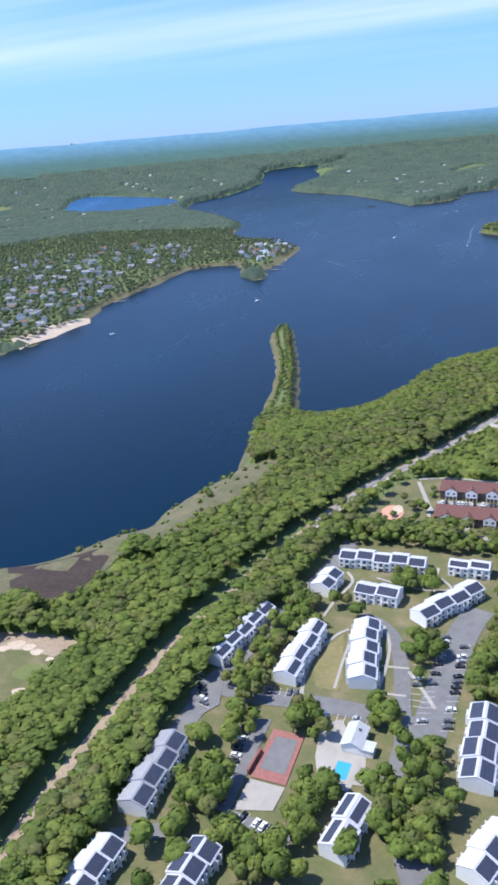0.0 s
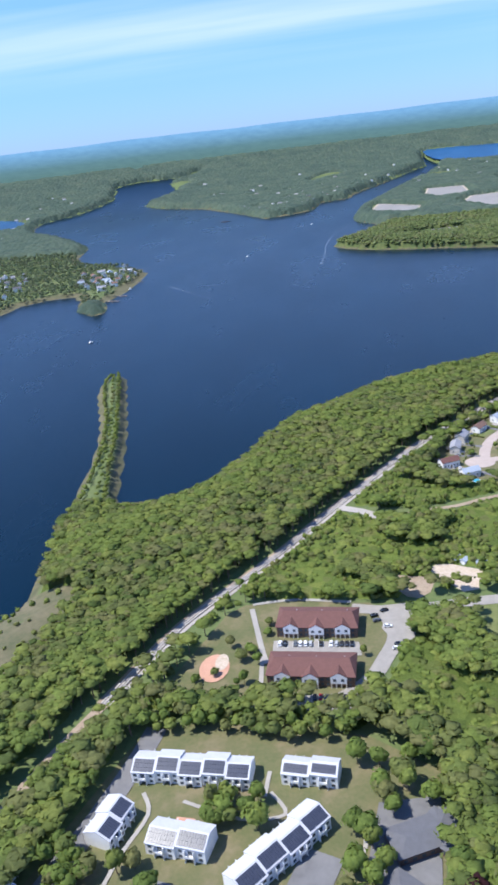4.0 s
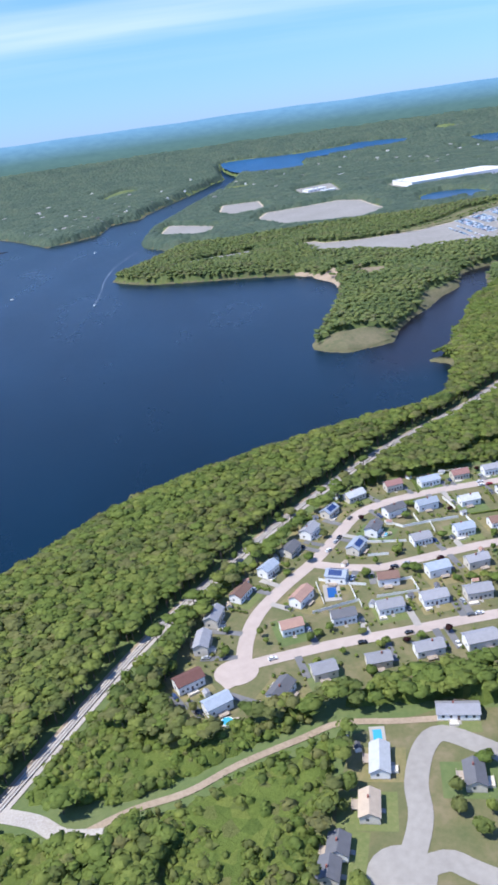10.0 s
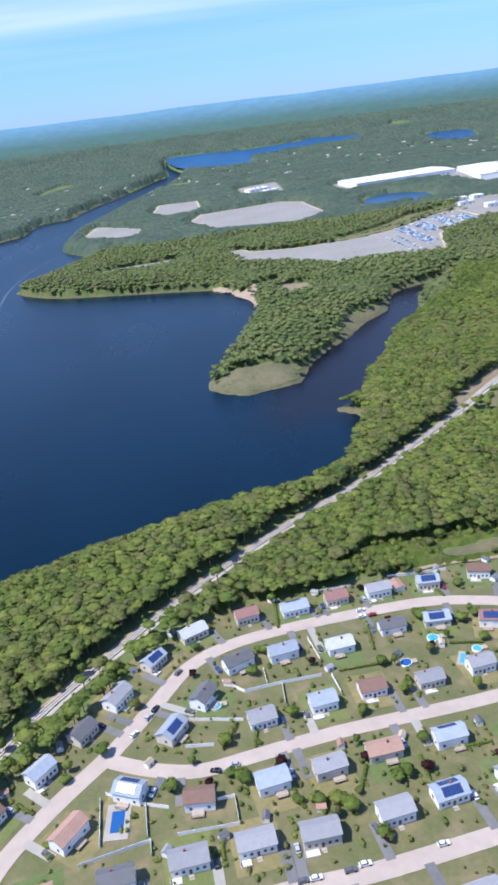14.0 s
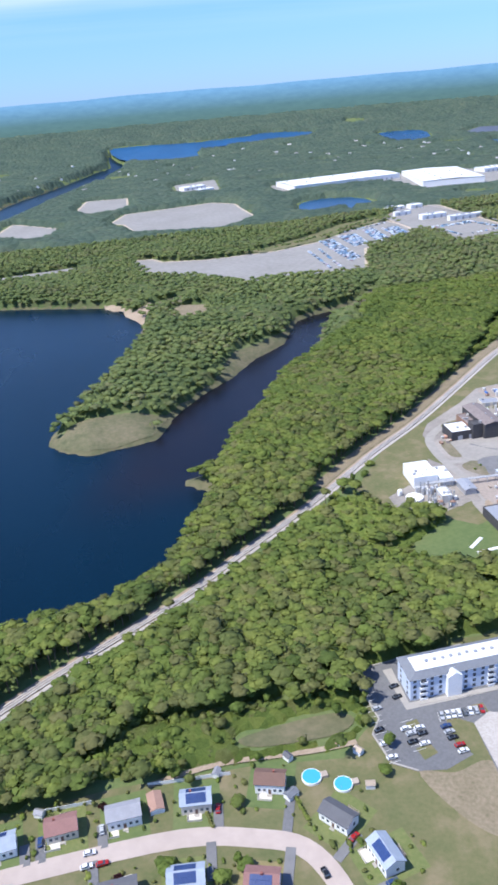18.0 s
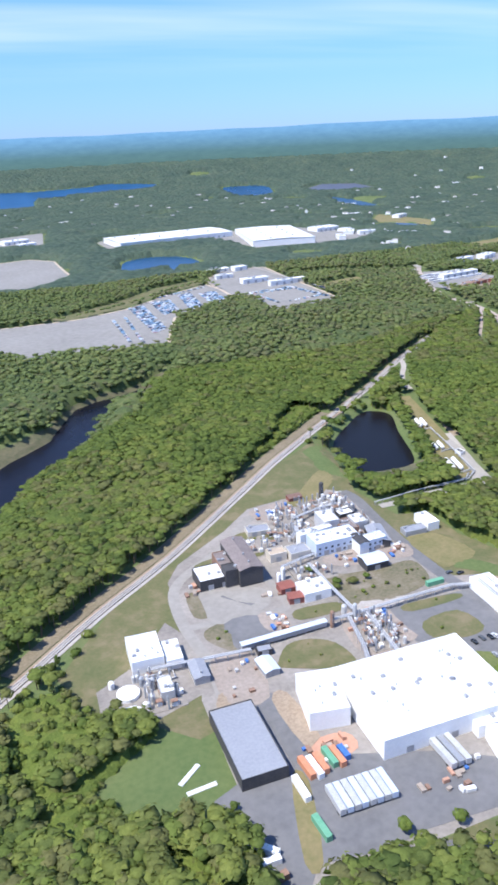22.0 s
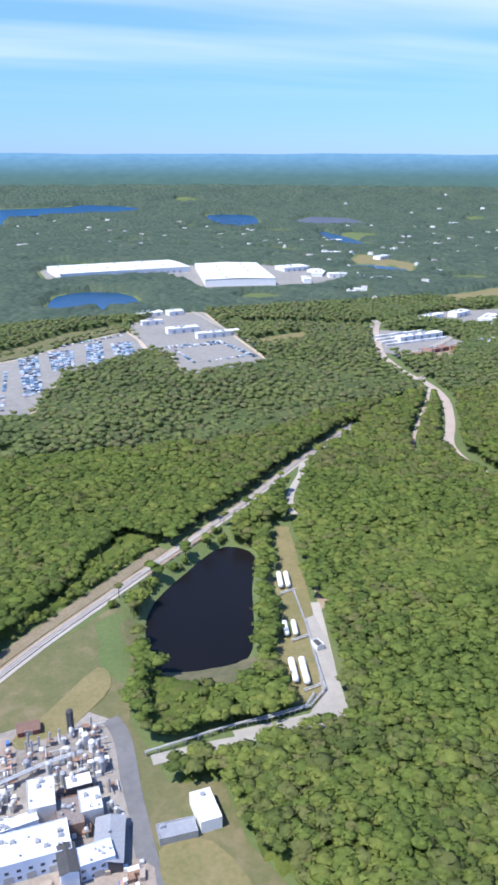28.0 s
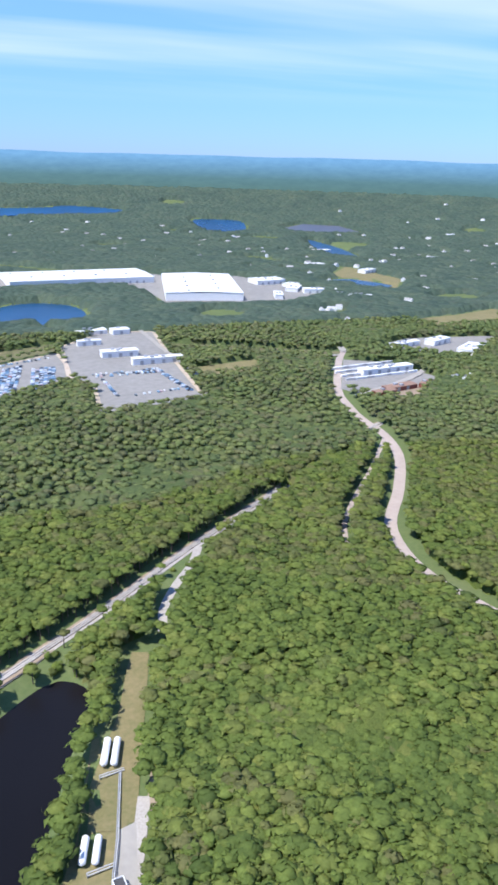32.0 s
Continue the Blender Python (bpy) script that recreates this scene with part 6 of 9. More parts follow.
for x, y in E_TREES + E_TREES2:
    tree(x + rnd.uniform(-1, 1), y + rnd.uniform(-1, 1), rnd.uniform(3.2, 4.8), rnd.uniform(7.5, 11.5), False, "trees on the estate")
for x, y in [(26, 300), (30, 292), (33, 305), (38, 298), (28, 330), (24, 338), (32, 352), (28, 360), (38, 362), (46, 358), (20, 376), (28, 374), (40, 376), (52, 330), (54, 318), (50, 305), (24, 310), (44, 290), (18, 345), (60, 350), (62, 340), (22, 262), (30, 255), (26, 245), (30, 232)]:
    tree(x, y, rnd.uniform(3.4, 5.0), rnd.uniform(8, 12), (x, y) == (54, 318), "trees on the estate")
tagged(patch("waste_sand", [(-224, 283), (-196, 288), (-176, 281), (-186, 269), (-201, 272), (-216, 270)], M_DIRT, 0.28), "bare tan waste ground on the golf course", "golf course", kind="structure")
for x, y, r, m in ((-209, 275, 4.5, M_SAND), (-202, 274, 3.5, M_SAND), (-196, 271, 3.2, M_SAND), (-214, 271, 3.0, M_SAND), (-187, 267, 2.2, M_SAND), (-189, 243, 3.8, M_SAND), (-192, 257, 7.5, M_FIELD), (-182, 259, 6.0, M_FIELD)):
    pts = [(x + r * (1 + 0.2 * math.sin(3 * a + x)) * math.cos(a), y + 0.8 * r * math.sin(a)) for a in np.arange(14) * 2 * math.pi / 14]
    tagged(patch("bunker" if m is M_SAND else "putting_green", pts, m, 0.35), "pale sand bunker on the golf course" if m is M_SAND else "bright mown putting green", "golf course", kind="structure")


# ---------------------------------------------------------------- brown lodges
def lodge(x, y, yaw, l=38, w=16):
    ob = thing("lodge", x, y, yaw, "brown two-storey lodge with maroon hip roof and white gables", "apartment building", "brown lodges")
    part("wall", shaped("lodge_wall", M_BROWNWALL, lambda bm: add_box(bm, -l / 2, l / 2, -w / 2, w / 2, -0.5, 5.6)), ob)
    part("roof", shaped("lodge_roof", ROOFS["maroon"], lambda bm: add_hip_roof(bm, l, w, 5.6, 3.4, 0.6, 0.25, 3.0)), ob)
    for gx in (-12.2, 0, 12.2):
        out = 1.6 if gx == 0 else 0.9
        g = part("gable_bay", shaped(("gable_bay", out), M_WHITE, lambda bm: add_gable_wall(bm, 5.0, 7.0, 3.4, 2.0)), ob, (gx, -w / 2 - out + 2.5, 2.5), 90, "white gabled upper bay")
        part("porch", shaped("lodge_porch", M_CREAM, lambda bm: [add_box(bm, px - 0.25, px + 0.25, -0.5, 0, -0.3, 2.5) for px in (-3.2, -1.1, 1.1, 3.2)]), ob, (gx, -w / 2 - out + 0.5, 0), 0, "pale porch posts")
        part("gable_roof", shaped(("gable_roof", out), ROOFS["maroon"], lambda bm: add_gable_roof(bm, 6.0, 7.0, 5.9, 2.0, 0.25)), ob, (gx, -w / 2 - out + 3.2, 0), 90)
        for wx in (-1.7, 1.7):
            part("window", window_mesh(1.3, 1.3), g, (-2.5, wx, 1.2), -90)
        part("roof_vent", shaped("roof_vent", M_PIPE, lambda bm: add_cyl(bm, 0, 0, 0, 0.8, 0.2, None, 6)), ob, (gx + 2, 2.5, 7.6))
    wall_windows(ob, (-17, -7.6, -5, 5, 7.6, 17), -w / 2, (0.9, 3.4), 1.3, 1.3, -1)
    wall_windows(ob, np.arange(-16, 17, 4), w / 2, (0.9, 3.4), 1.3, 1.3, 1)
    part("entrance_walk", shaped("entrance_walk", M_CONC, lambda bm: add_box(bm, -1, 1, -6, 0, 0.1, 0.3)), ob, (0, -w / 2 - 1.5, 0))


lodge(4, 463, -4)
lodge(2, 428, -4)
for poly in ([(-17, 453), (23, 450), (24, 440), (-17, 442)], [(-18, 416), (22, 413), (24, 404), (-20, 406)], [(28, 478), (46, 480), (64, 480), (52, 466), (48, 450), (38, 452), (34, 460), (36, 470)]):
    tagged(patch("pavement", poly, M_PALE, 0.4), "grey parking strip by the lodges", "parking", kind="structure")
car_row(-15, 450, 21, 448, 15, 90, "cars by the lodges", 0.2)
car_row(-5, 441, 20, 439, 9, 90, "cars by the lodges", 0.5)
car_row(-16, 413, 20, 411, 14, 90, "cars by the lodges", 0.25)
for x, y, yaw, c in ((31, 470, 20, "black"), (32, 466, 20, "grey"), (37, 461, 0, "white"), (41, 447, 10, "black"), (40, 444, 10, "white"), (36, 474, 30, "black")):
    car(x, y, yaw, c, "cars by the lodges")
for x, y in [(-37, 449), (-27, 445), (-28, 423), (-42, 429), (-31, 439), (-20, 466), (-20, 458), (25, 440), (-23, 436), (50, 456), (54, 457), (57, 447), (51, 446), (65, 472), (-31, 421), (-50, 424), (58, 462), (62, 452), (48, 440), (60, 440)]:
    tree(x, y, rnd.uniform(1.6, 3.6), rnd.uniform(3.5, 7.5), False, "trees by the lodges")
pts = [(-43 + 7.0 * math.cos(a), 434 + 10 * math.sin(a)) for a in np.arange(16) * math.pi / 8]
tagged(patch("play_ground", pts, M_TERRA, 0.35), "oval mulched playground among the grass", "playground", kind="structure")
pts = [(-40 + 3.2 * math.cos(a), 438 + 6 * math.sin(a)) for a in np.arange(12) * math.pi / 6]
tagged(patch("play_sand", pts, M_SAND, 0.45), "pale sand patch in the playground", "sand", kind="structure")
pool(96, 445, 82, 9, 7, M_POOL, (22, 11))
tagged(patch("pavement", [(92, 478), (103, 478), (101, 458), (91, 459)], M_CONC, 0.42), "pale car park beside the pool", "parking", kind="structure")
car_row(100, 476, 99, 461, 6, 0, "cars by the lodges", 0.2)

# ---------------------------------------------------------------- houses of the neighbourhood
HOOD_LINES = [ROADS[k][0] for k in ("loop", "middle", "front", "court", "court_arm")]
WALLS = {"white": M_WHITE, "cream": M_CREAM, "blue": M_BLUEWALL}


def house(x, y, roof, solar=None, l=10.0, w=6.6, h=3.7, wall="white", drive=True, yaw=None, vehicle=None):
    yaw0, foot, dist = road_yaw(x, y, HOOD_LINES)
    yaw = yaw0 if yaw is None else yaw
    c, s = math.cos(radians(yaw)), math.sin(radians(yaw))
    ly = -(foot[0] - x) * s + (foot[1] - y) * c
    if ly > 0:                      # the front, -y, looks to the road
        yaw += 180
        c, s = -c, -s
    ob = thing("house", x, y, yaw, {"white": "white", "cream": "cream", "blue": "pale blue"}[wall] + " house with " + roof + " gable roof" + (" and solar panels" if solar else " on a lawn"), "house", "neighbourhood houses")
    rise = 1.9
    body = part("wall", shaped(("wall", l, w, h, wall), WALLS[wall], lambda bm: add_gable_wall(bm, l, w, h, rise)), ob)
    part("foundation", shaped(("foundation", l, w), M_CONC, lambda bm: add_box(bm, -l / 2 - 0.03, l / 2 + 0.03, -w / 2 - 0.03, w / 2 + 0.03, -0.8, 0.45)), ob)
    top = part("roof", shaped(("roof", l, w, h, roof), ROOFS[roof], lambda bm: add_gable_roof(bm, l, w, h, rise)), ob)
    for face in (-1, 1):
        wall_windows(body, (-l * 0.36, -l * 0.18, l * 0.18, l * 0.36) if face < 0 else (-l * 0.3, l * 0.3), face * w / 2, (1.6,), 1.0, 1.15, face)
    for sx in (-1, 1):
        part("window", window_mesh(1.0, 1.15), body, (sx * l / 2, 0.8, 1.6), -90 if sx < 0 else 90)
    part("door", shaped("house_door", M_BROWNWALL, lambda bm: add_box(bm, -0.5, 0.5, -0.08, 0, 0.5, 2.6)), body, (0, -w / 2, 0))
    part("front_steps", shaped("front_steps", M_CONC, lambda bm: (add_box(bm, -0.9, 0.9, -1.2, 0, -0.5, 0.5), add_box(bm, -0.9, 0.9, -1.9, -1.2, -0.5, 0.25))), ob, (0, -w / 2, 0))
    part("rear_deck", shaped("rear_deck", M_TIMBER, lambda bm: (add_box(bm, -2.2, 2.2, 0, 2.8, 1.0, 1.2), add_box(bm, -2.2, -2.0, 2.6, 2.8, -0.5, 2.1), add_box(bm, 2.0, 2.2, 2.6, 2.8, -0.5, 2.1), add_box(bm, -2.2, 2.2, 2.7, 2.8, 1.9, 2.05))), ob, (rnd.uniform(-2, 2), w / 2, 0))
    if rnd.random() < 0.6:
        px, pl = rnd.uniform(-0.25, 0.25) * l, rnd.choice((3.6, 5.0))
        part("patio", shaped(("patio", pl), rnd.choice((M_CONC, M_CREAM, M_CREAM)), lambda bm: (add_box(bm, -pl / 2, pl / 2, -3.0, 0, -0.4, 0.42), add_box(bm, -pl / 2, pl / 2, -3.0, -2.9, 0.42, 1.2), add_box(bm, -pl / 2, -pl / 2 + 0.1, -2.9, 0, 0.42, 1.2))), ob, (px - l * 0.25, -w / 2, 0), 0, "pale railed porch")
    if rnd.random() < 0.6:
        part("chimney", shaped("chimney", M_BRICK, lambda bm: add_box(bm, -0.35, 0.35, -0.3, 0.3, 0, 1.4)), top, (rnd.uniform(-2, 2), 0.4, h + rise - 0.4))
    if solar:
        slope = math.degrees(math.atan2(rise, w / 2))
        for sd in solar:
            part("solar_roof", array_mesh(7, 2, M_SOLARB if roof != "dark" else M_SOLAR), top, (0.2, sd * w / 4, h + rise / 2 + 0.26), 0, "blue-black solar array", -sd * slope)
    if drive:
        e = (l / 2 + 2.2) * rnd.choice((-1, 1))
        px, py = x + e * c - 1.0 * s * -1, y + e * s + 1.0 * c * -1
        q = np.array([[x + e * c, y + e * s], [x + e * c + (dist - 2.5) * s, y + e * s - (dist - 2.5) * c]])
        tagged(ribbon("driveway", q, 3.4, rnd.choice((M_ASPHALT, M_FRESH, M_ASPHALT, M_CONC)), 0.33, 1), "short grey driveway beside a house", "driveway", kind="structure")
        if rnd.random() < 0.6 if vehicle is None else vehicle:
            car(q[0][0] + 2.5 * s, q[0][1] - 2.5 * c, yaw + 90 + rnd.uniform(-4, 4), rnd.choice(PICK), "cars of the neighbourhood")
    # the plot's own grass
    m = rnd.choice((M_LAWN, M_GROUND, M_FIELD, M_LAWN, M_DRY))
    a, b = 8.2, 10.5
    plot = [(x + i * a * c - (j * b + 1) * s, y + i * a * s + (j * b + 1) * c) for i, j in ((-1, -1), (1, -1), (1, 1), (-1, 1))]
    tagged(patch("lawn", plot, m, 0.16 + rnd.uniform(0, 0.05)), "house plot with patchy mown grass", "grass", kind="structure")
    return ob


HOUSES = [(104, 682, "grey"), (119, 699, "brown"), (136, 717, "blue"), (151, 734, "dark"), (165, 750, "grey"), (181, 770, "blue", (-1,)), (200, 785, "pale"), (148, 686, "salmon"), (139, 663, "salmon"), (164, 664, "dark"),
          (169, 699, "blue", (-1, 1)), (186, 725, "blue", (1,)), (97, 663, "grey"), (171, 629, "grey"), (226, 790, "red"), (249, 790, "blue", (1,)), (270, 793, "red"), (291, 793, "grey"), (316, 793, "blue", (-1, 1)),
          (217, 758, "dark"), (237, 759, "blue"), (262, 757, "pale"), (288, 764, "dark"), (309, 764, "blue", (-1, 1)), (200, 740, "dark"), (221, 722, "grey"), (246, 724, "blue"), (267, 727, "brown"), (291, 726, "grey")]
HOUSES2 = [(193, 689, "brown"), (219, 690, "blue"), (240, 691, "grey"), (261, 694, "salmon"), (286, 694, "blue", (-1,)), (209, 667, "grey"), (230, 665, "grey"), (256, 667, "grey"), (276, 670, "blue", (-1, 1)), (187, 666, "grey"),
           (194, 631, "grey"), (217, 630, "grey"), (243, 632, "dark", (-1, 1)), (343, 795, "brown"), (362, 775, "dark"), (372, 757, "blue", (-1,)), (332, 757, "red", (1,)), (338, 734, "salmon", (-1,)), (314, 729, "grey"),
           (89, 638, "maroon"), (100, 620, "blue"), (127, 621, "dark"), (147, 629, "grey"), (312, 690, "grey"), (335, 690, "blue"), (300, 672, "grey"), (325, 676, "brown"), (372, 725, "grey"), (270, 632, "grey"), (296, 634, "brown")]
for h in HOUSES + HOUSES2:
    big = h[:2] in ((217, 630), (338, 734))
    house(h[0], h[1], h[2], h[3] if len(h) > 3 else None, 14.0 if big else rnd.choice((10.4, 11.4, 12.4)), 8.0 if big else rnd.choice((6.8, 7.4)), rnd.choice((4.2, 4.9)), rnd.choice(("white", "white", "white", "cream")))
for x, y, roof, yaw, l in ((156, 575, "pale", 75, 14), (147, 556, "tan", 75, 11), (133, 543, "dark", 70, 8), (128, 535, "dark", 70, 8), (148, 506, "grey", 10, 10), (128, 511, "salmon", 30, 11), (192, 592, "grey", -15, 16), (186, 560, "dark", 75, 11),
                           (126, 516, "red", 70, 9), (214, 545, "grey", 60, 12)):
    house(x, y, roof, None, l, 7.0, 3.4, rnd.choice(("white", "white", "cream")), False, yaw)
for x, y in [(196, 520), (205, 528), (212, 520), (222, 530), (176, 548), (180, 538), (200, 553), (192, 566), (186, 545), (140, 518), (136, 528), (158, 512), (166, 508), (230, 552), (225, 562), (205, 575), (178, 556), (142, 566), (138, 558), (145, 588)]:
    tree(x, y, rnd.uniform(2.0, 4.2), rnd.uniform(4.5, 8.5), False, "trees by the court")
tagged(patch("pavement", [(150 + 11 * math.cos(a), 530 + 11 * math.sin(a)) for a in np.arange(20) * math.pi / 10], M_PALE, 0.36), "round grey end of the court", "road", kind="structure")
tagged(patch("pavement", [(110 + 10 * math.cos(a), 641 + 9 * math.sin(a)) for a in np.arange(20) * math.pi / 10], M_ROAD, 0.36), "round pale end of the street", "road", kind="structure")


def shed(x, y, yaw, l=3.2, w=2.4, roof="grey"):
    ob = thing("garden_shed", x, y, yaw, "small white garden shed with gable roof", "shed", "garden sheds")
    part("wall", shaped(("shed_wall", l, w), M_WHITE, lambda bm: add_gable_wall(bm, l, w, 2.0, 0.8)), ob)
    part("roof", shaped(("shed_roof", l, w, roof), ROOFS[roof], lambda bm: add_gable_roof(bm, l, w, 2.0, 0.8, 0.2, 0.12)), ob)
    part("door", shaped("shed_door", M_TIMBER, lambda bm: add_box(bm, -0.5, 0.5, -0.05, 0, 0, 1.8)), ob, (0, -w / 2, 0))


for i, (x, y) in enumerate([(254, 745), (214, 677), (112, 692), (123, 712), (142, 730), (172, 768), (190, 790), (240, 802), (262, 802), (284, 746), (305, 748), (233, 676), (180, 672), (199, 673), (176, 712), (211, 748), (325, 805), (352, 806),
                            (377, 786), (345, 744), (350, 728), (300, 700), (270, 700), (247, 702), (96, 630), (140, 612), (378, 802), (372, 808), (146, 590), (150, 584)]):
    shed(x, y, rnd.uniform(0, 180), roof=("grey", "dark", "tan", "salmon")[i % 4])
for x, y, yaw in ((77, 518, 40), (81, 516, 50), (89, 513, -10)):
    shed(x, y, yaw, 5.5, 3.4, "blue")
for x, y, r, m in ((204, 736, 2.6, M_POOL), (358, 795, 3.6, M_POOL), (368, 789, 3.4, M_POOL), (286, 740, 2.5, M_POOLB), (303, 753, 2.6, M_POOL), (103, 611, 2.6, M_POOL), (318, 741, 2.2, M_POOL)):
    round_pool(x, y, r, m)
pool(164, 689, 83, 9.0, 4.6, M_POOLB, (15, 8.5), "rectangular dark blue pool in a white terrace")
pool(310, 737, 60, 6.0, 2.2, M_POOL, (9, 4.5), "small pale blue garden pool")
pool(159, 589, 80, 6.0, 3.4, M_POOL, (9, 6), "small covered garden pool behind the house")


def hedge(a, b, h=1.6):
    """A clipped row of bushes grown together."""
    n = max(2, round(math.hypot(b[0] - a[0], b[1] - a[1]) / 1.1))
    cos, fs, off = [], [], 0
    for i in range(n):
        v, f = MID_CROWNS[i % 6]
        px, py = a[0] + (b[0] - a[0]) * i / (n - 1), a[1] + (b[1] - a[1]) * i / (n - 1)
        cos.append(v * (1.0, 1.0, h * 0.62) + (px - a[0], py - a[1], gz1(px, py) - gz1(*a) + h * 0.45))
        fs.append(f + off)
        off += len(v)
    ob = tagged(mesh_from("hedge", np.concatenate(cos), np.concatenate(fs), M_LEAF2, True), "dark green clipped garden hedge on the lawn", "hedge", "garden hedges")
    ob.location = (a[0], a[1], gz1(*a))


for a, b in (((258, 743), (280, 743)), ((211, 724), (204, 712)), ((225, 691), (227, 679)), ((218, 718), (216, 710)), ((198, 676), (198, 665)), ((248, 680), (253, 690)), ((309, 748), (322, 745)), ((241, 798), (239, 780)), ((278, 769), (276, 753)),
             ((128, 706), (134, 700)), ((148, 745), (156, 738)), ((286, 690), (300, 690)), ((272, 672), (273, 690)), ((112, 690), (120, 684)), ((318, 795), (320, 783)), ((350, 790), (352, 778))):
    hedge(a, b)
for x, y in [(281, 724), (260, 716), (210, 694), (205, 714), (239, 678), (233, 679), (243, 673), (251, 659), (200, 775), (230, 763), (277, 696), (262, 682), (266, 682), (303, 768), (209, 697), (146, 717), (159, 722), (184, 697), (222, 751), (233, 722), (320, 762), (328, 765)]:
    tree(x, y, rnd.uniform(1.9, 3.2), rnd.uniform(3.6, 6.2), False, "trees in the gardens")
for x, y in [(224, 699), (274, 683), (197, 757), (288, 768)]:
    tree(x, y, rnd.uniform(1.7, 2.4), rnd.uniform(3.2, 5.0), True, "purple trees in the gardens")
shed(302, 797, 95, 8.0, 5.0, "salmon")
shed(349, 789, 30, 4.5, 3.2, "slate")
tagged(ribbon("footpath", [(300, 806), (319, 809), (334, 809.5), (361, 807), (379, 807)], 2.4, M_DIRT, 0.55), "bare earth footpath behind the gardens", "path", kind="structure")
tagged(patch("ditch", smooth([(314, 823), (324, 823.5), (334, 821.5), (333, 820), (322, 820)], True, 3), M_POND, 0.5), "dark water ditch among the reeds", "ditch", kind="structure")

# flower beds and bushes round the houses
bx, by = jitter(80, 392, 605, 812, 4.2)
keep = inside(bx, by, CLEAR[3][1]) & (rng.random(len(bx)) < 0.36 + 0.35 * (wave(bx, by, 9.0, 6.0) > 0.3))
for k in ("loop", "middle", "front"):
    keep &= line_dist(bx, by, ROADS[k][0]) > ROADS[k][1] / 2 + 2.0
near = np.full(len(bx), 99.0)
for hx, hy, *_ in HOUSES + HOUSES2:
    near = np.minimum(near, np.hypot(bx - hx, by - hy))
keep &= (near > 7.5) & (near < 15)
bx, by = bx[keep], by[keep]
br, bh = rng.triangular(0.5, 0.8, 1.7, len(bx)), rng.triangular(0.7, 1.2, 2.6, len(bx))
scatter("garden_bushes", MID_CROWNS, np.stack([bx, by, lie(bx, by) + bh * 0.45], 1), np.stack([br, br * rng.uniform(0.8, 1.8, len(br)), bh * 0.55], 1), M_LEAF2, "small green garden bushes and hedges", "bushes")


def fence(pts):
    x, y = pts[0]
    ob = thing("fence", x, y, 0, "white vinyl garden fence between plots", "fence", "white fences")
    z0 = ob.matrix_basis.translation.z
    for a, b in zip(pts[:-1], pts[1:]):
        d = math.hypot(b[0] - a[0], b[1] - a[1])
        n = max(1, round(d / 3.0))
        yaw = math.degrees(math.atan2(b[1] - a[1], b[0] - a[0]))
        for i in range(n):
            px, py = a[0] + (b[0] - a[0]) * i / n, a[1] + (b[1] - a[1]) * i / n
            L = round(d / n, 1)
            part("panel", shaped(("panel", L), M_WHITE, lambda bm: add_box(bm, 0.06, L - 0.06, -0.04, 0.04, -0.2, 1.7)), ob, (px - x, py - y, gz1(px, py) - z0), yaw)
            part("post", shaped("post", M_WHITE, lambda bm: add_box(bm, -0.09, 0.09, -0.09, 0.09, -0.3, 1.85)), ob, (px - x, py - y, gz1(px, py) - z0), yaw)


for pts in ([(209, 750), (217, 741), (233, 742), (232, 730)], [(227, 753), (227, 743)], [(233, 742), (250, 742)], [(254, 741), (255, 730)], [(250, 768), (252, 752)], [(151, 674), (175, 678), (175, 672)], [(193, 731), (214, 725)],
            [(190, 717), (201, 715)], [(199, 689), (205, 689), (205, 677), (184, 678)], [(160, 702), (168, 696), (182, 690)], [(260, 803), (280, 803)], [(329, 743), (343, 744), (344, 737)], [(300, 806), (330, 804)], [(174, 680), (174, 696)], [(158, 680), (158, 700)]):
    fence(pts)
for x, y in [(230, 764), (259, 715), (279, 723), (283, 729), (227, 765), (253, 701), (277, 698), (261, 682), (266, 684), (231, 680), (226, 681), (241, 677), (247, 679), (237, 672), (209, 696), (205, 699), (208, 717), (276, 742), (250, 660), (304, 771),
             (309, 752), (194, 641), (296, 797), (204, 741), (109, 671), (126, 657), (124, 663), (146, 653), (150, 656), (156, 658), (107, 655), (105, 652), (158, 640), (145, 637), (175, 640), (178, 641), (170, 652), (107, 690), (145, 712), (140, 764)]:
    tree(x, y, rnd.uniform(1.3, 2.6), rnd.uniform(2.8, 6.0), False, "trees in the gardens")
for x, y in [(99, 702), (182, 790), (172, 744), (159, 777), (326, 767), (302, 771), (324, 747), (281, 740), (298, 744), (335, 722), (346, 723), (329, 722), (371, 744), (308, 718), (120, 735), (110, 722), (128, 744), (150, 772), (90, 690), (84, 668),
             (82, 648), (90, 620), (112, 606), (136, 610), (156, 618), (166, 622), (184, 618), (200, 616), (230, 616), (256, 620), (280, 618), (184, 700), (192, 708), (240, 800), (213, 800), (384, 790), (390, 802), (330, 790)]:
    tree(x, y, rnd.uniform(1.5, 3.2), rnd.uniform(3.5, 7.5), False, "trees in the gardens")
for x, y in [(248, 750), (300, 746), (223, 697), (197, 696), (254, 693), (273, 683), (187, 640), (207, 642), (284, 799), (300, 682), (250, 659)]:
    tree(x, y, rnd.uniform(1.6, 2.3), rnd.uniform(3.2, 5.0), True, "purple trees in the gardens")
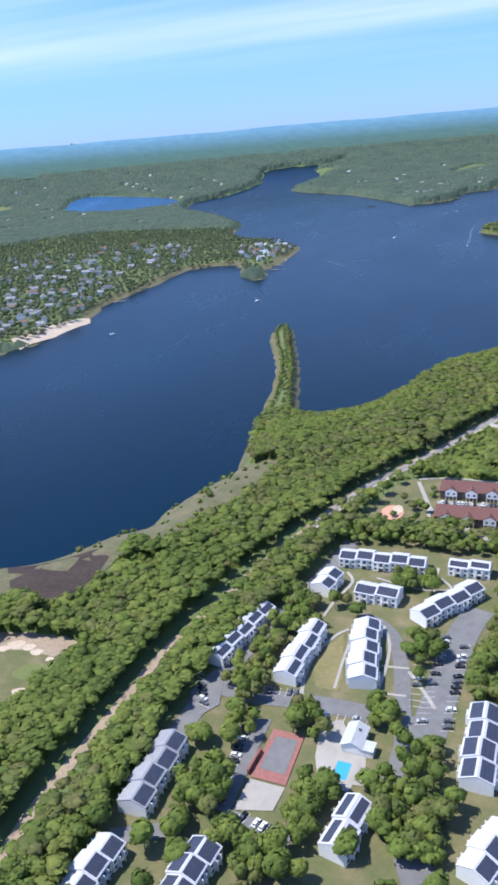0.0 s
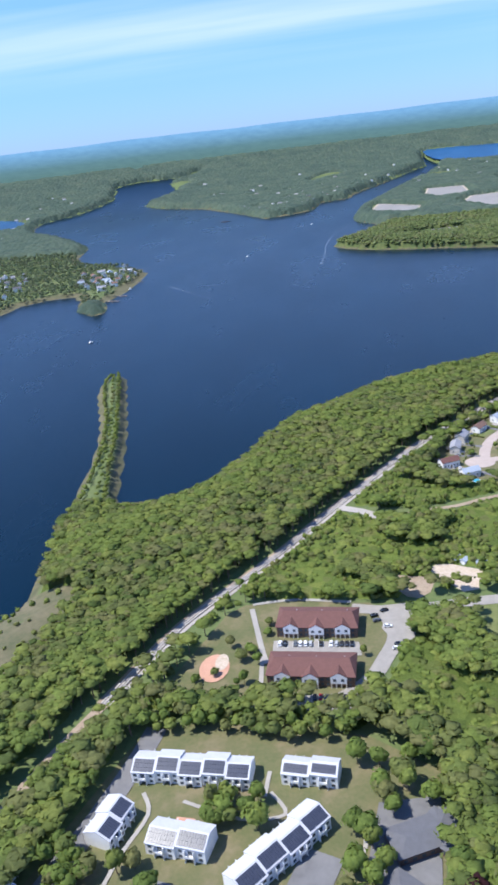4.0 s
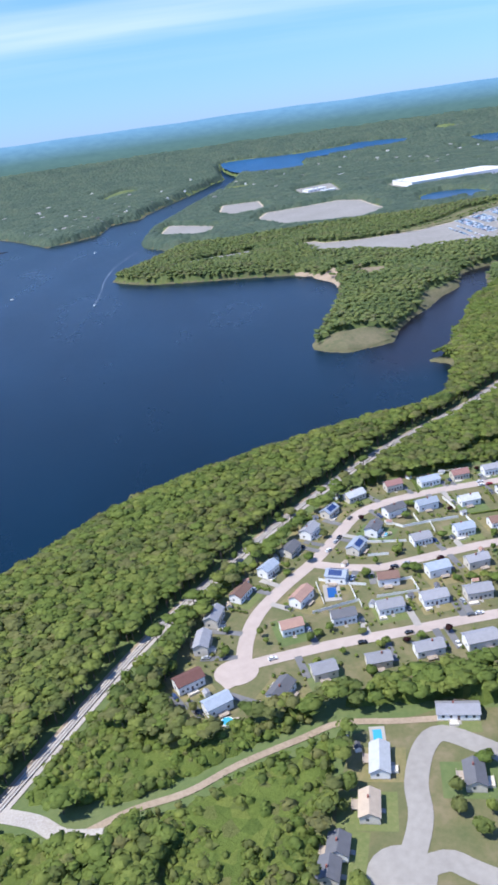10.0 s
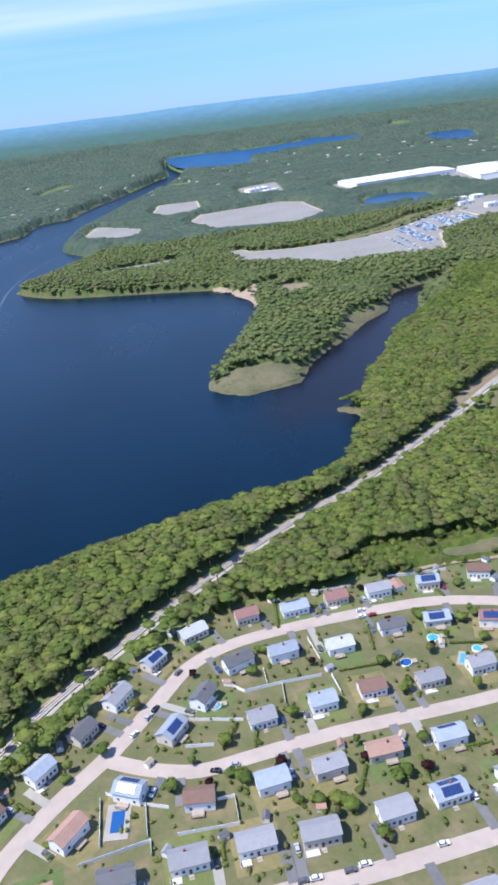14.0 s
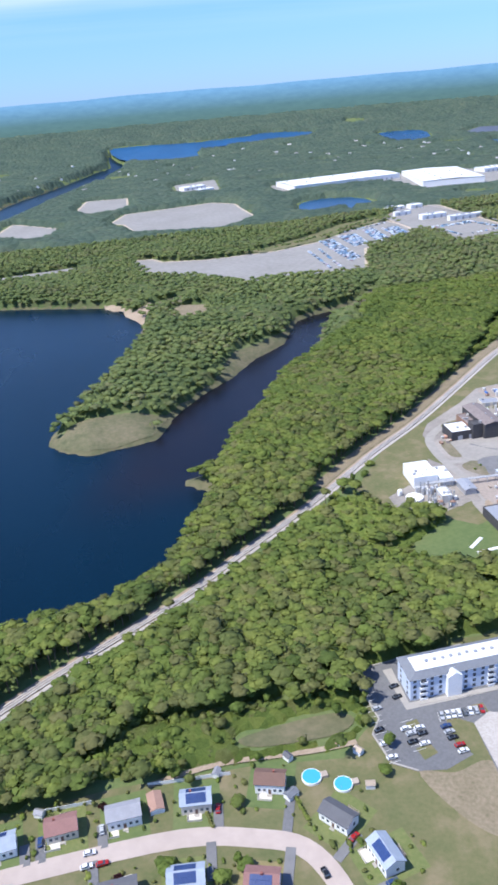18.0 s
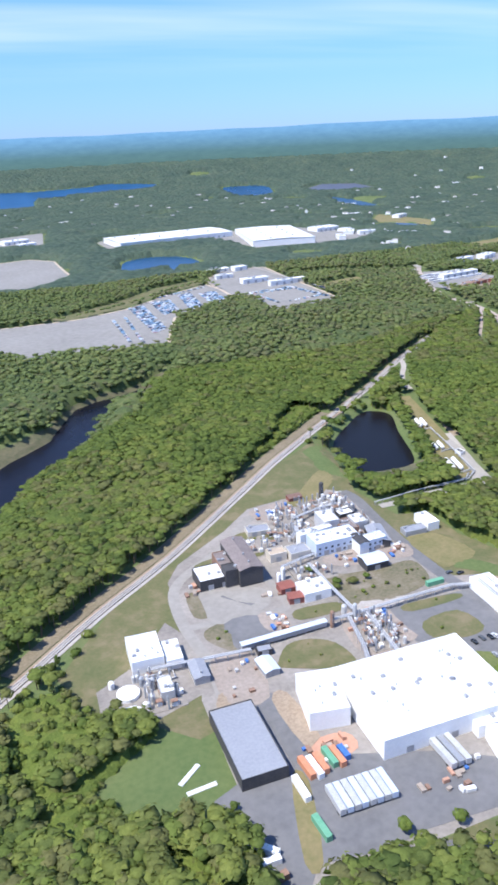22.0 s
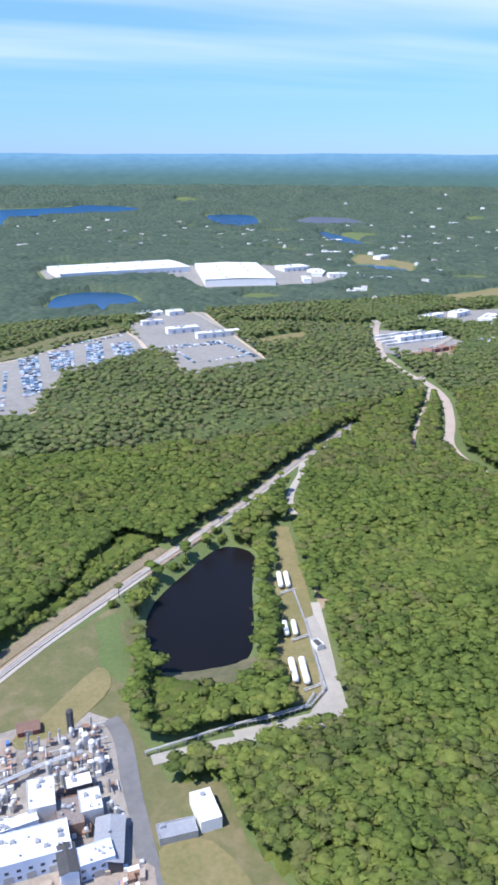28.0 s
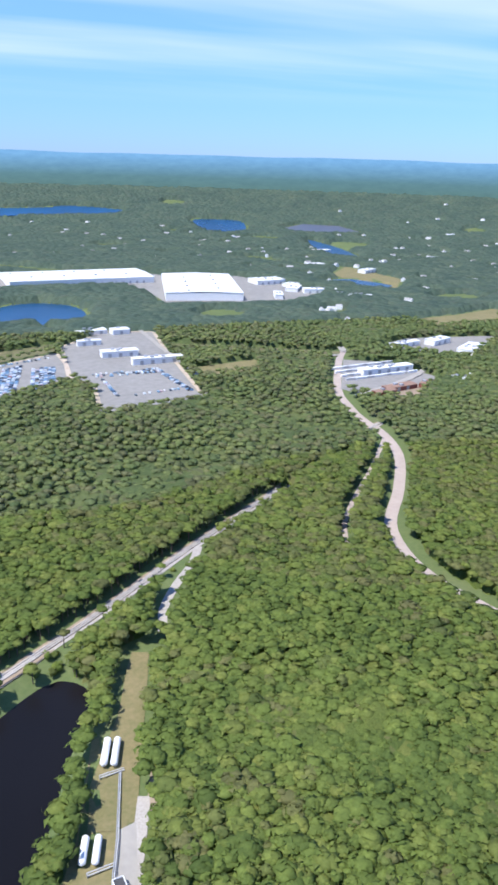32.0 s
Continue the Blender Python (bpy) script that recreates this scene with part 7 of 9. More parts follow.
for x, y, yaw in ((190, 646, 5), (221, 651, 2), (225, 651, 2), (236, 651, 2), (241, 652, 2), (267, 653, 3), (278, 777, 5), (283, 777, 5), (200, 702, 160), (207, 703, 170), (171, 729, 50), (177, 737, 50), (191, 761, 50), (180, 741, 50),
                  (279, 782, 3), (352, 757, 100), (358, 729, 92), (127, 645, 10), (168, 645, 0)):
    car(x, y, yaw, rnd.choice(PICK), "cars of the neighbourhood")


# ---------------------------------------------------------------- four-storey apartment houses
def flats(x, y, l, w, yaw, h, storeys, roof_m, deck_m, label, solar=False):
    ob = thing("apartment_house", x, y, yaw, label, "apartment building")
    part("wall", mesh_of("wall", M_BLUEWALL, lambda bm: add_box(bm, -l / 2, l / 2, -w / 2, w / 2, -0.5, h)), ob)
    part("roof", mesh_of("roof", roof_m, lambda bm: [bm.faces.new(f) for f in [[bm.verts.new(p) for p in q] for q in
         [[(sx * (l / 2 + 0.6), -w / 2 - 0.6, h), (sx * (l / 2 + 0.6), w / 2 + 0.6, h), (sx * (l / 2 - 3), w / 2 - 2.6, h + 1.7), (sx * (l / 2 - 3), -w / 2 + 2.6, h + 1.7)] for sx in (-1, 1)] +
         [[(-l / 2 - 0.6, sy * (w / 2 + 0.6), h), (l / 2 + 0.6, sy * (w / 2 + 0.6), h), (l / 2 - 3, sy * (w / 2 - 2.6), h + 1.7), (-l / 2 + 3, sy * (w / 2 - 2.6), h + 1.7)] for sy in (-1, 1)] +
         [[(-l / 2 - 0.6, -w / 2 - 0.6, h), (l / 2 + 0.6, -w / 2 - 0.6, h), (l / 2 + 0.6, w / 2 + 0.6, h), (-l / 2 - 0.6, w / 2 + 0.6, h)]]]]), ob)
    part("roof_deck", mesh_of("roof_deck", deck_m, lambda bm: add_box(bm, -l / 2 + 3.2, l / 2 - 3.2, -w / 2 + 2.8, w / 2 - 2.8, h + 1.0, h + 1.72)), ob, (0, 0, 0), 0, "flat roof deck")
    sh = h / storeys
    n = int(l / 3.4)
    for face in (-1, 1):
        for s in range(storeys):
            for i in range(n):
                cx = (i + 0.5 - n / 2) * l / n
                if i % 4 == 1 and face < 0:
                    b = part("balcony", shaped("flat_balcony", M_WHITE, lambda bm: (add_box(bm, -1.5, 1.5, -1.3, 0, -0.1, 0.1), add_box(bm, -1.5, 1.5, -1.3, -1.2, 0.1, 1.0), add_box(bm, -1.5, -1.4, -1.3, 0, 0.1, 1.0), add_box(bm, 1.4, 1.5, -1.3, 0, 0.1, 1.0))), ob, (cx, -w / 2, s * sh + 0.3))
                    part("balcony_door", window_mesh(2.2, 2.0), ob, (cx, -w / 2, s * sh + 0.4))
                else:
                    part("window", window_mesh(1.3, 1.5), ob, (cx, face * w / 2, s * sh + 0.9), 0 if face < 0 else 180)
    for s in range(storeys):
        for sx in (-1, 1):
            for wy in (-w * 0.25, w * 0.25):
                part("window", window_mesh(1.3, 1.5), ob, (sx * l / 2, wy, s * sh + 0.9), -90 if sx < 0 else 90)
    part("entrance_porch", mesh_of("entrance_porch", M_WHITE, lambda bm: add_gable_wall(bm, 3.5, 6, h - 0.4, 1.8)), ob, (-l * 0.12, -w / 2 - 0.6, 0), 90)
    for i in range(9 if not solar else 0):
        part("roof_unit", shaped("roof_unit", M_METAL, lambda bm: add_box(bm, -0.6, 0.6, -0.5, 0.5, 0, 1.0)), ob, (-l * 0.3 + i * l * 0.075, 0.4 * math.sin(i * 3), h + 1.72))
    if solar:
        for i in range(6):
            for j in (-1, 1):
                part("solar_roof", array_mesh(4, 2, M_SOLAR), ob, ((i - 2.5) * 5, j * 2.2, h + 1.9), 0, "dark solar array", 6)
    return ob


flats(430, 829, 47, 14, 0, 10.5, 4, ROOFS["slate"], M_WROOF, "pale blue four-storey apartment house with white roof deck")
flats(479, 764, 44, 15, 97, 10.5, 4, ROOFS["slate"], M_WROOF, "pale blue apartment house with white roof deck")
flats(511, 823, 38, 15, 2, 7.5, 3, ROOFS["slate"], ROOFS["dark"], "pale apartment house with dark roof and solar arrays", True)
tagged(patch("pavement", [(389, 845), (409, 847), (470, 848), (480, 840), (476, 826), (470, 800), (472, 770), (460, 745), (440, 745), (426, 762), (422, 775), (425, 804), (416, 812), (414, 796), (418, 790), (406, 786), (396, 788), (388, 794), (386, 809), (391, 816)], M_FRESH, 0.3),
       "fresh dark car park round the apartments", "parking", kind="structure")
tagged(patch("pavement", [(425, 804), (433, 808), (438, 806), (439, 797), (438, 776), (434, 755), (424, 755), (423, 778)], M_GRAVEL, 0.42), "pale gravel apron in the car park", "gravel", kind="structure")
tagged(patch("pavement", [(402, 842), (406, 842), (405.5, 821), (456, 820), (456, 818), (403, 817.5)], M_CONC, 0.45), "pale concrete kerb walk by the flats", "path", kind="structure")
tagged(patch("lawn", [(416, 812), (424, 803), (420, 775), (424, 756), (418, 752), (404, 770), (412, 786), (419, 790), (415, 797)], M_LAWN, 0.24), "rough grass slope by the car park", "grass", kind="structure")
for poly in ([(400, 811), (405, 812), (405, 808), (400, 808)], [(399, 798), (405, 799), (406, 794), (400, 792)], [(428, 813), (433, 813), (433, 808), (429, 808)], [(452, 815), (470, 812), (472, 802), (456, 806)]):
    tagged(patch("planting_bed", poly, M_LAWN, 0.45), "mulched planting island in the car park", "planting", kind="structure")
tagged(patch("dirt", smooth([(396, 788), (408, 784), (422, 786), (427, 772), (420, 752), (408, 758), (400, 772)], True, 4), M_HEATH, 0.3), "bare brown earth beside the car park", "ground", kind="structure")
car_row(413.5, 810.5, 432, 809.5, 8, 80, "cars by the apartments", 0.05)
for x, y, yaw in ((391, 833, 10), (392, 821, 10), (403, 831, 10), (402, 825, 10), (389, 810, 15), (389, 803, 5), (389, 796, 5), (399, 808, 5), (400, 805, 5), (399, 801, 5), (404, 804, 5), (404, 807, 5), (403, 799, 5), (414, 805, 5), (414, 802, 5),
                  (414, 799, 5), (415, 795, 5), (415, 792, 5), (452, 811, 80), (455, 811, 80), (470, 838, 0), (470, 833, 0), (471, 829, 0), (444, 796, 0), (443, 791, 0), (442, 783, 0), (459, 831, 0), (458, 827, 0), (458, 823, 0), (440, 772, 0), (440, 767, 0)):
    car(x, y, yaw, rnd.choice(PICK), "cars by the apartments")
tagged(patch("pavement", [(535, 842), (556, 858), (575, 850), (560, 815), (540, 790), (530, 800)], M_FRESH, 0.36), "dark car park beside the flats", "parking", kind="structure")
car_row(536, 838, 548, 812, 9, 60, "cars by the apartments", 0.15)
car_row(550, 850, 562, 826, 8, 60, "cars by the apartments", 0.3)
for line in ([(389, 845), (409, 847), (440, 848)], [(389, 845), (391, 816), (386, 809), (388, 794), (396, 788)], [(404, 840), (405, 822)], [(409, 819), (451, 818), (458, 817), (459, 821)], [(457, 846), (470, 848), (480, 840), (476, 826), (471, 815), (464, 812)],
             [(446, 811), (448, 812), (450, 805), (459, 800)], [(493, 836), (492, 814)]):
    tagged(ribbon("kerb", line, 0.7, M_CONC, 0.62, 1, 0.3), "pale concrete kerb round the car park", "kerb", kind="structure")
stall_lines(468, 834, 468, 815, 8, 0)
stall_lines(458, 838, 458, 824, 6, 0)
stall_lines(391, 838, 389, 794, 15, 5)
stall_lines(401, 812, 400, 797, 6, 5)
for x, y in [(345, 840), (352, 846), (360, 843), (338, 832), (330, 826), (376, 822), (384, 826), (370, 828), (450, 856), (470, 858), (440, 858), (486, 850), (494, 846), (530, 850), (545, 866), (520, 846), (565, 862), (470, 790), (486, 800), (480, 770)]:
    tree(x, y, rnd.uniform(1.8, 3.4), rnd.uniform(4, 8), False, "trees by the apartments")

# ---------------------------------------------------------------- chemical plant
PAVED = [([(511, 1060), (521, 1076), (558, 1102), (581, 1123), (606, 1126), (637, 1130), (650, 1118), (646, 1072), (646, 1027), (655, 1000), (690, 988), (680, 930), (640, 890), (598, 860), (500, 858), (498, 900), (500, 960), (512, 1000), (508, 1030)], M_YARD, 0.2),
         ([(458, 984), (478, 996), (500, 1024), (509, 1004), (513, 968), (477, 955), (457, 962)], M_YARD, 0.22),
         ([(488, 905), (500, 910), (526, 915), (548, 905), (575, 895), (600, 880), (590, 862), (554, 864), (536, 862), (512, 866), (501, 852), (488, 852), (484, 880)], M_ASPHALT, 0.32),
         ([(608, 988), (648, 986), (656, 982), (652, 944), (655, 922), (638, 918), (619, 950), (606, 958)], M_ASPHALT, 0.32),
         ([(519, 958), (530, 952), (533, 905), (523, 902), (520, 930)], M_ASPHALT, 0.34)]
for poly, m, dz in PAVED:
    tagged(patch("pavement", poly, m, dz), "worn pale plant yard with stains", "yard", kind="structure")
GREENS = [([(558, 1087), (580, 1083), (580, 1077), (563, 1077), (559, 1082)], M_LAWN), ([(562, 1076), (572, 1075), (570, 1065), (562, 1066)], M_LAWN), ([(524, 1037), (543, 1035), (556, 1028), (543, 1019), (525, 1026)], M_ASPHALT), ([(530, 1071), (547, 1074), (546, 1064), (530, 1062)], M_LAWN),
          ([(564, 1006), (586, 1004), (586, 996), (563, 997)], M_LAWN), ([(540, 970), (549, 981), (561, 981), (571, 973), (574, 958), (567, 954), (541, 966)], M_LAWN),
          ([(590, 1039), (599, 1028), (610, 1025), (627, 1024), (643, 1023), (643, 1006), (635, 998), (616, 994), (596, 996), (590, 1000)], M_RUBBLE), ([(617, 970), (638, 972), (642, 955), (630, 951), (615, 957)], M_LAWN),
          ([(616, 987), (645, 985), (645, 980), (617, 980)], M_LAWN), ([(653, 1046), (672, 1044), (680, 1016), (661, 1009), (654, 1013)], M_DRY), ([(660, 1008), (674, 1010), (690, 984), (684, 980), (667, 1000)], M_GROUND), ([(591, 1001), (604, 997), (622, 994), (618, 990), (606, 988), (592, 992)], M_GRAVEL), ([(606, 1118), (622, 1132), (648, 1158), (652, 1142), (636, 1124), (619, 1110)], M_DRY),
          ([(560, 1091), (568, 1095), (582, 1088), (580, 1079), (565, 1081)], M_LAWN), ([(517, 1044), (526, 1040), (524, 1020), (515, 1022)], M_RUBBLE), ([(520, 1042), (554, 1035), (557, 1021), (547, 1013), (522, 1016)], M_PALE), ([(516, 1008), (527, 1010), (526, 987), (516, 998)], M_RUBBLE), ([(527, 1010), (545, 1010), (546, 989), (527, 986)], M_ASPHALT), ([(545, 1010), (556, 1008), (558, 997), (555, 990), (546, 989)], M_BROWNYARD),
          ([(512, 985), (531, 982), (528, 950), (510, 953)], M_BROWNYARD), ([(582, 990), (604, 992), (608, 968), (607, 960), (580, 957)], M_BROWNYARD), ([(600, 1047), (646, 1045), (647, 1028), (632, 1030), (604, 1034)], M_BROWNYARD), ([(616, 941), (641, 930), (652, 905), (640, 880), (617, 884)], M_FIELD),
          ([(667, 990), (677, 988), (684, 965), (690, 925), (668, 930), (669, 960)], M_DIRT), ([(580, 1118), (606, 1122), (606, 1100), (588, 1098)], M_BROWNYARD),
          ([(505, 955), (512, 958), (507, 920), (500, 915)], M_DIRT), ([(519, 905), (524, 900), (514, 866), (508, 868)], M_DRY), ([(528, 948), (536, 950), (538, 920), (530, 918)], M_DIRT), ([(533, 918), (548, 918), (549, 908), (534, 906)], M_TERRA)]
for poly, m in GREENS:
    tagged(patch("lawn", smooth(poly, True, 3), m, 0.4), "dry grass or rubble plot in the plant", "ground", kind="structure")


for x, y in [(560, 1048), (586, 1036), (594, 1019), (602, 1016), (611, 1017), (592, 1015)]:
    tree(x, y, rnd.uniform(2.0, 3.2), rnd.uniform(3.5, 6.0), False, "bushes in the plant")
wx, wy = jitter(505, 690, 950, 1100, 3.2)
ok = np.zeros(len(wx), bool)
for poly, m in GREENS:
    ok |= inside(wx, wy, poly) & (rng.random(len(wx)) < (0.05 if m in (M_RUBBLE, M_LAWN) else 0.0))
wx, wy = wx[ok], wy[ok]
wr = rng.triangular(0.4, 0.7, 1.9, len(wx))
scatter("weeds", MID_CROWNS, np.stack([wx, wy, lie(wx, wy) + 0.4 + wr * 0.4], 1), np.stack([wr, wr, wr * 0.8], 1), M_LEAF2, "self-sown bushes and weeds in the plant", "weeds")


def hall(name, x, y, l, w, yaw, h, roof, wall, label, vents=4, doors=2, gable=False, windows=0):
    """A flat or low-gabled works building with parapet, vents, doors and pipes."""
    ob = thing(name, x, y, yaw, label, "industrial building")
    if gable:
        part("wall", mesh_of("wall", wall, lambda bm: add_gable_wall(bm, l, w, h, w * 0.12)), ob, (0, 0, -0.3))
        part("roof", mesh_of("roof", roof, lambda bm: add_gable_roof(bm, l, w, h, w * 0.12, 0.4)), ob, (0, 0, -0.3))
    else:
        part("wall", mesh_of("wall", wall, lambda bm: add_box(bm, -l / 2, l / 2, -w / 2, w / 2, -0.5, h)), ob)
        part("roof", mesh_of("roof", roof, lambda bm: add_box(bm, -l / 2 + 0.25, l / 2 - 0.25, -w / 2 + 0.25, w / 2 - 0.25, h - 0.1, h + 0.05)), ob)
        part("parapet", mesh_of("parapet", wall, lambda bm: (add_box(bm, -l / 2, l / 2, -w / 2, -w / 2 + 0.25, h, h + 0.5), add_box(bm, -l / 2, l / 2, w / 2 - 0.25, w / 2, h, h + 0.5),
                                                          add_box(bm, -l / 2, -l / 2 + 0.25, -w / 2 + 0.25, w / 2 - 0.25, h, h + 0.5), add_box(bm, l / 2 - 0.25, l / 2, -w / 2 + 0.25, w / 2 - 0.25, h, h + 0.5))), ob)
    for i in range(vents):
        px, py = rnd.uniform(-0.4, 0.4) * l, rnd.uniform(-0.38, 0.38) * w
        kind = rnd.random()
        if gable:
            part("roof_vent", shaped("ridge_vent", M_METAL, lambda bm: add_cyl(bm, 0, 0, -0.3, 0.9, 0.4, 0.5, 8)), ob, (px, 0, h + w * 0.12))
        elif kind < 0.5:
            part("roof_unit", shaped("works_unit", M_METAL, lambda bm: (add_box(bm, -0.9, 0.9, -0.7, 0.7, 0, 1.1), add_cyl(bm, 0, 0, 1.1, 1.3, 0.5, None, 10))), ob, (px, py, h), rnd.choice((0, 90)))
        else:
            part("roof_vent", shaped("works_vent", M_PIPE, lambda bm: (add_cyl(bm, 0, 0, 0, 1.2, 0.3, None, 8), add_cyl(bm, 0, 0, 1.2, 1.5, 0.5, 0.2, 8))), ob, (px, py, h))
    for i in range(doors):
        part("roller_door", shaped("roller_door", M_METAL, lambda bm: add_box(bm, -1.6, 1.6, -0.1, 0, 0.1, 3.2)), ob, ((i + 0.5 - doors / 2) * l / max(doors, 1) * 0.8, -w / 2, 0))
    if windows:
        wall_windows(ob, np.linspace(-l * 0.42, l * 0.42, windows), -w / 2, np.arange(1.2, h - 1, 3.0), 1.4, 1.2, -1)
    return ob


hall("factory_hall", 587, 922, 64, 48, 0, 9, M_WROOF, M_WHITE, "large white flat-roofed factory hall", 26, 5)
hall("factory_wing", 546, 935, 26, 17, 80, 9, M_WROOF, M_WHITE, "white factory wing with pale walls", 5, 1)
hall("office_block", 602, 880, 24, 14, 78, 6, M_WROOF, M_WHITE, "white office block beside the factory", 6, 1, False, 6)
hall("link_building", 610, 896, 30, 6, -2, 5.5, M_WROOF, M_WHITE, "narrow white link building", 3, 1)
hall("long_laboratory", 661, 963, 48, 12, 89, 6, M_WROOF, M_WHITE, "long white laboratory with ducts on its roof", 14, 3, False, 10)
hall("storage_shed", 508.5, 925.5, 41, 19, 90, 5.5, M_SHED, M_DARKWALL, "wide grey sheet-roofed storage shed", 0, 2, False)
hall("pump_house", 484, 999, 21, 15, 87, 7, M_WROOF, M_WHITE, "white flat-roofed pump house", 5, 1)
hall("annex", 496, 994, 16, 8, 86, 5, M_WROOF, M_WHITE, "low white annex by the pump house", 2, 1)
hall("filter_house", 487, 971, 11, 6, 87, 5, M_WROOF, M_PIPE, "small white filter house with vents", 2, 1)
hall("canopy_shed", 504, 977, 13, 7, 88, 4, M_SHED, M_METAL, "grey roofed open shed on posts", 1, 1, True)
hall("boiler_house", 535, 1051, 20, 16, 0, 6, M_WROOF, M_DARKWALL, "dark boiler house with white roof", 3, 2)
hall("process_tower", 553, 1056, 36, 13, 89, 10.5, M_OLDROOF, M_DARKWALL, "tall black process building with weathered brown roof", 4, 1, True)
hall("stair_tower", 543, 1045, 8, 8, 0, 10, M_DARKWALL, M_DARKWALL, "black stair tower beside the process building", 2, 0)
hall("open_process_bay", 543.5, 1059, 19, 8, 89, 7, M_OLDROOF, M_RUST, "rusty roofed bay against the process building", 5, 1)
hall("gate_house", 614, 1123, 9, 6, 0, 3, ROOFS["brown"], M_BRICK, "small brick gate house", 0, 1, True)
hall("store", 576, 1091, 14, 9, -7, 3, M_SHED, M_CREAM, "low grey-roofed store in the plant", 1, 2)
hall("reactor_house", 616, 1077, 15, 10, 88, 9, M_WROOF, M_PIPE, "pale reactor house with white roof", 5, 1)
hall("main_works", 610, 1056, 28, 14, 1, 8, M_WROOF, M_BLUEWALL, "white-roofed works with pale blue walls", 12, 3, False, 7)
hall("works_annex", 633, 1070, 11, 8, 90, 7, M_WROOF, M_PIPE, "white-roofed annex of the works", 4, 1)
hall("dark_store", 637, 1052, 20, 10, 78, 5, M_SHED, M_DARKWALL, "dark gabled store beside the works", 1, 1, True)
hall("workshop", 575, 1058, 10, 8, 0, 5, ROOFS["tan"], M_CREAM, "small brown flat-roofed workshop building", 2, 1)
hall("workshop", 587, 1055, 12, 10, 0, 5, M_SHED, M_CREAM, "small grey flat-roofed workshop building", 2, 1)
hall("blue_shed", 621, 1028, 13, 11, 0, 5, M_BLUEWALL, M_DARKWALL, "dark shed with pale blue roof", 0, 1, True)
hall("red_shed", 567, 1025, 8, 7, 0, 4, M_BRICK, M_BRICK, "small red-roofed shed beside the packing hall", 0, 1, True)
hall("red_shed", 568, 1014, 8, 6, -8, 4, M_BRICK, M_BRICK, "small red-roofed shed beside the packing hall", 0, 1, True)
hall("packing_hall", 579, 1016, 15, 13, 0, 5, M_WROOF, M_WHITE, "white flat-roofed packing hall", 5, 1)
hall("pump_shed", 537, 980, 7, 5, -4, 3, M_SHED, M_DARKWALL, "small dark pump shed", 0, 1)
hall("tractor_shed", 534, 968, 11, 7, 95, 3.5, M_BLUEWALL, M_METAL, "open shed with pale sheet roof", 0, 1, True)
hall("hoist_house", 622, 1046, 12, 6, 92, 8, M_DARKWALL, M_WHITE, "narrow black-roofed hoist house between white works", 0, 0, True)
hall("works_block", 631.5, 1046, 12, 8, 4, 7, M_WROOF, M_BLUEWALL, "white and pale blue works block", 6, 1, False, 4)
hall("works_gallery", 603, 1067, 22, 5, 8, 7.5, M_WROOF, M_WHITE, "long white gallery roof over the works", 6, 0)
hall("mixing_house", 630, 1081, 10, 7, 2, 7, M_WROOF, M_DARKWALL, "dark mixing house with white roof", 3, 0)
hall("brown_works", 625, 1068, 14, 10, 88, 6, M_OLDROOF, M_RUST, "brown-roofed works with pipes across it", 6, 0)
hall("cooling_store", 600, 1069, 8, 7, 0, 6, M_WROOF, M_PIPE, "small white-roofed cooling store", 3, 0)
hall("depot", 673, 1056, 15, 8, 92, 5, M_WROOF, M_WHITE, "white depot at the edge of the wood", 1, 1)
hall("depot_shed", 661, 1051, 14, 7, -2, 3, M_SHED, M_METAL, "low grey shed beside the depot", 1, 2)


def container(x, y, l, yaw, m, label, w=2.4, h=2.6, wheels=False):
    ob = thing("trailer" if wheels else "container", x, y, yaw, label, "trailer" if wheels else "container", "trailers in the yard" if wheels else "containers in the yard", 0.3)
    lift = 1.0 if wheels else 0.0

    def fill(bm):
        # one corrugated shell: rings across the box, ribs standing proud
        k = int(l / 0.9)
        at = [(-l / 2, 0.0)]
        for i in range(k):
            p = -l / 2 + (i + 0.3) * l / k
            at += [(p, 0.0), (p + 0.03, 0.06), (p + 0.25, 0.06), (p + 0.28, 0.0)]
        at.append((l / 2, 0.0))
        rings = [[bm.verts.new((px, y * (w / 2 + d), lift + z)) for y, z in ((-1, 0), (1, 0), (1, h + d), (-1, h + d))] for px, d in at]
        for a, b in zip(rings[:-1], rings[1:]):
            for j in range(4):
                bm.faces.new((a[j], a[(j + 1) % 4], b[(j + 1) % 4], b[j]))
        bm.faces.new(rings[0][::-1])
        bm.faces.new(rings[-1])
        bmesh.ops.recalc_face_normals(bm, faces=bm.faces[:])
    part("box", shaped(("box", l, m.name, wheels), m, fill), ob)
    if wheels:
        for px in (-l * 0.36, -l * 0.28):
            part("axle", shaped("axle", M_TYRE, lambda bm: (add_tube(bm, (0, -1.2, 0.5), (0, -0.8, 0.5), 0.5, 10), add_tube(bm, (0, 0.8, 0.5), (0, 1.2, 0.5), 0.5, 10))), ob, (px, 0, 0))


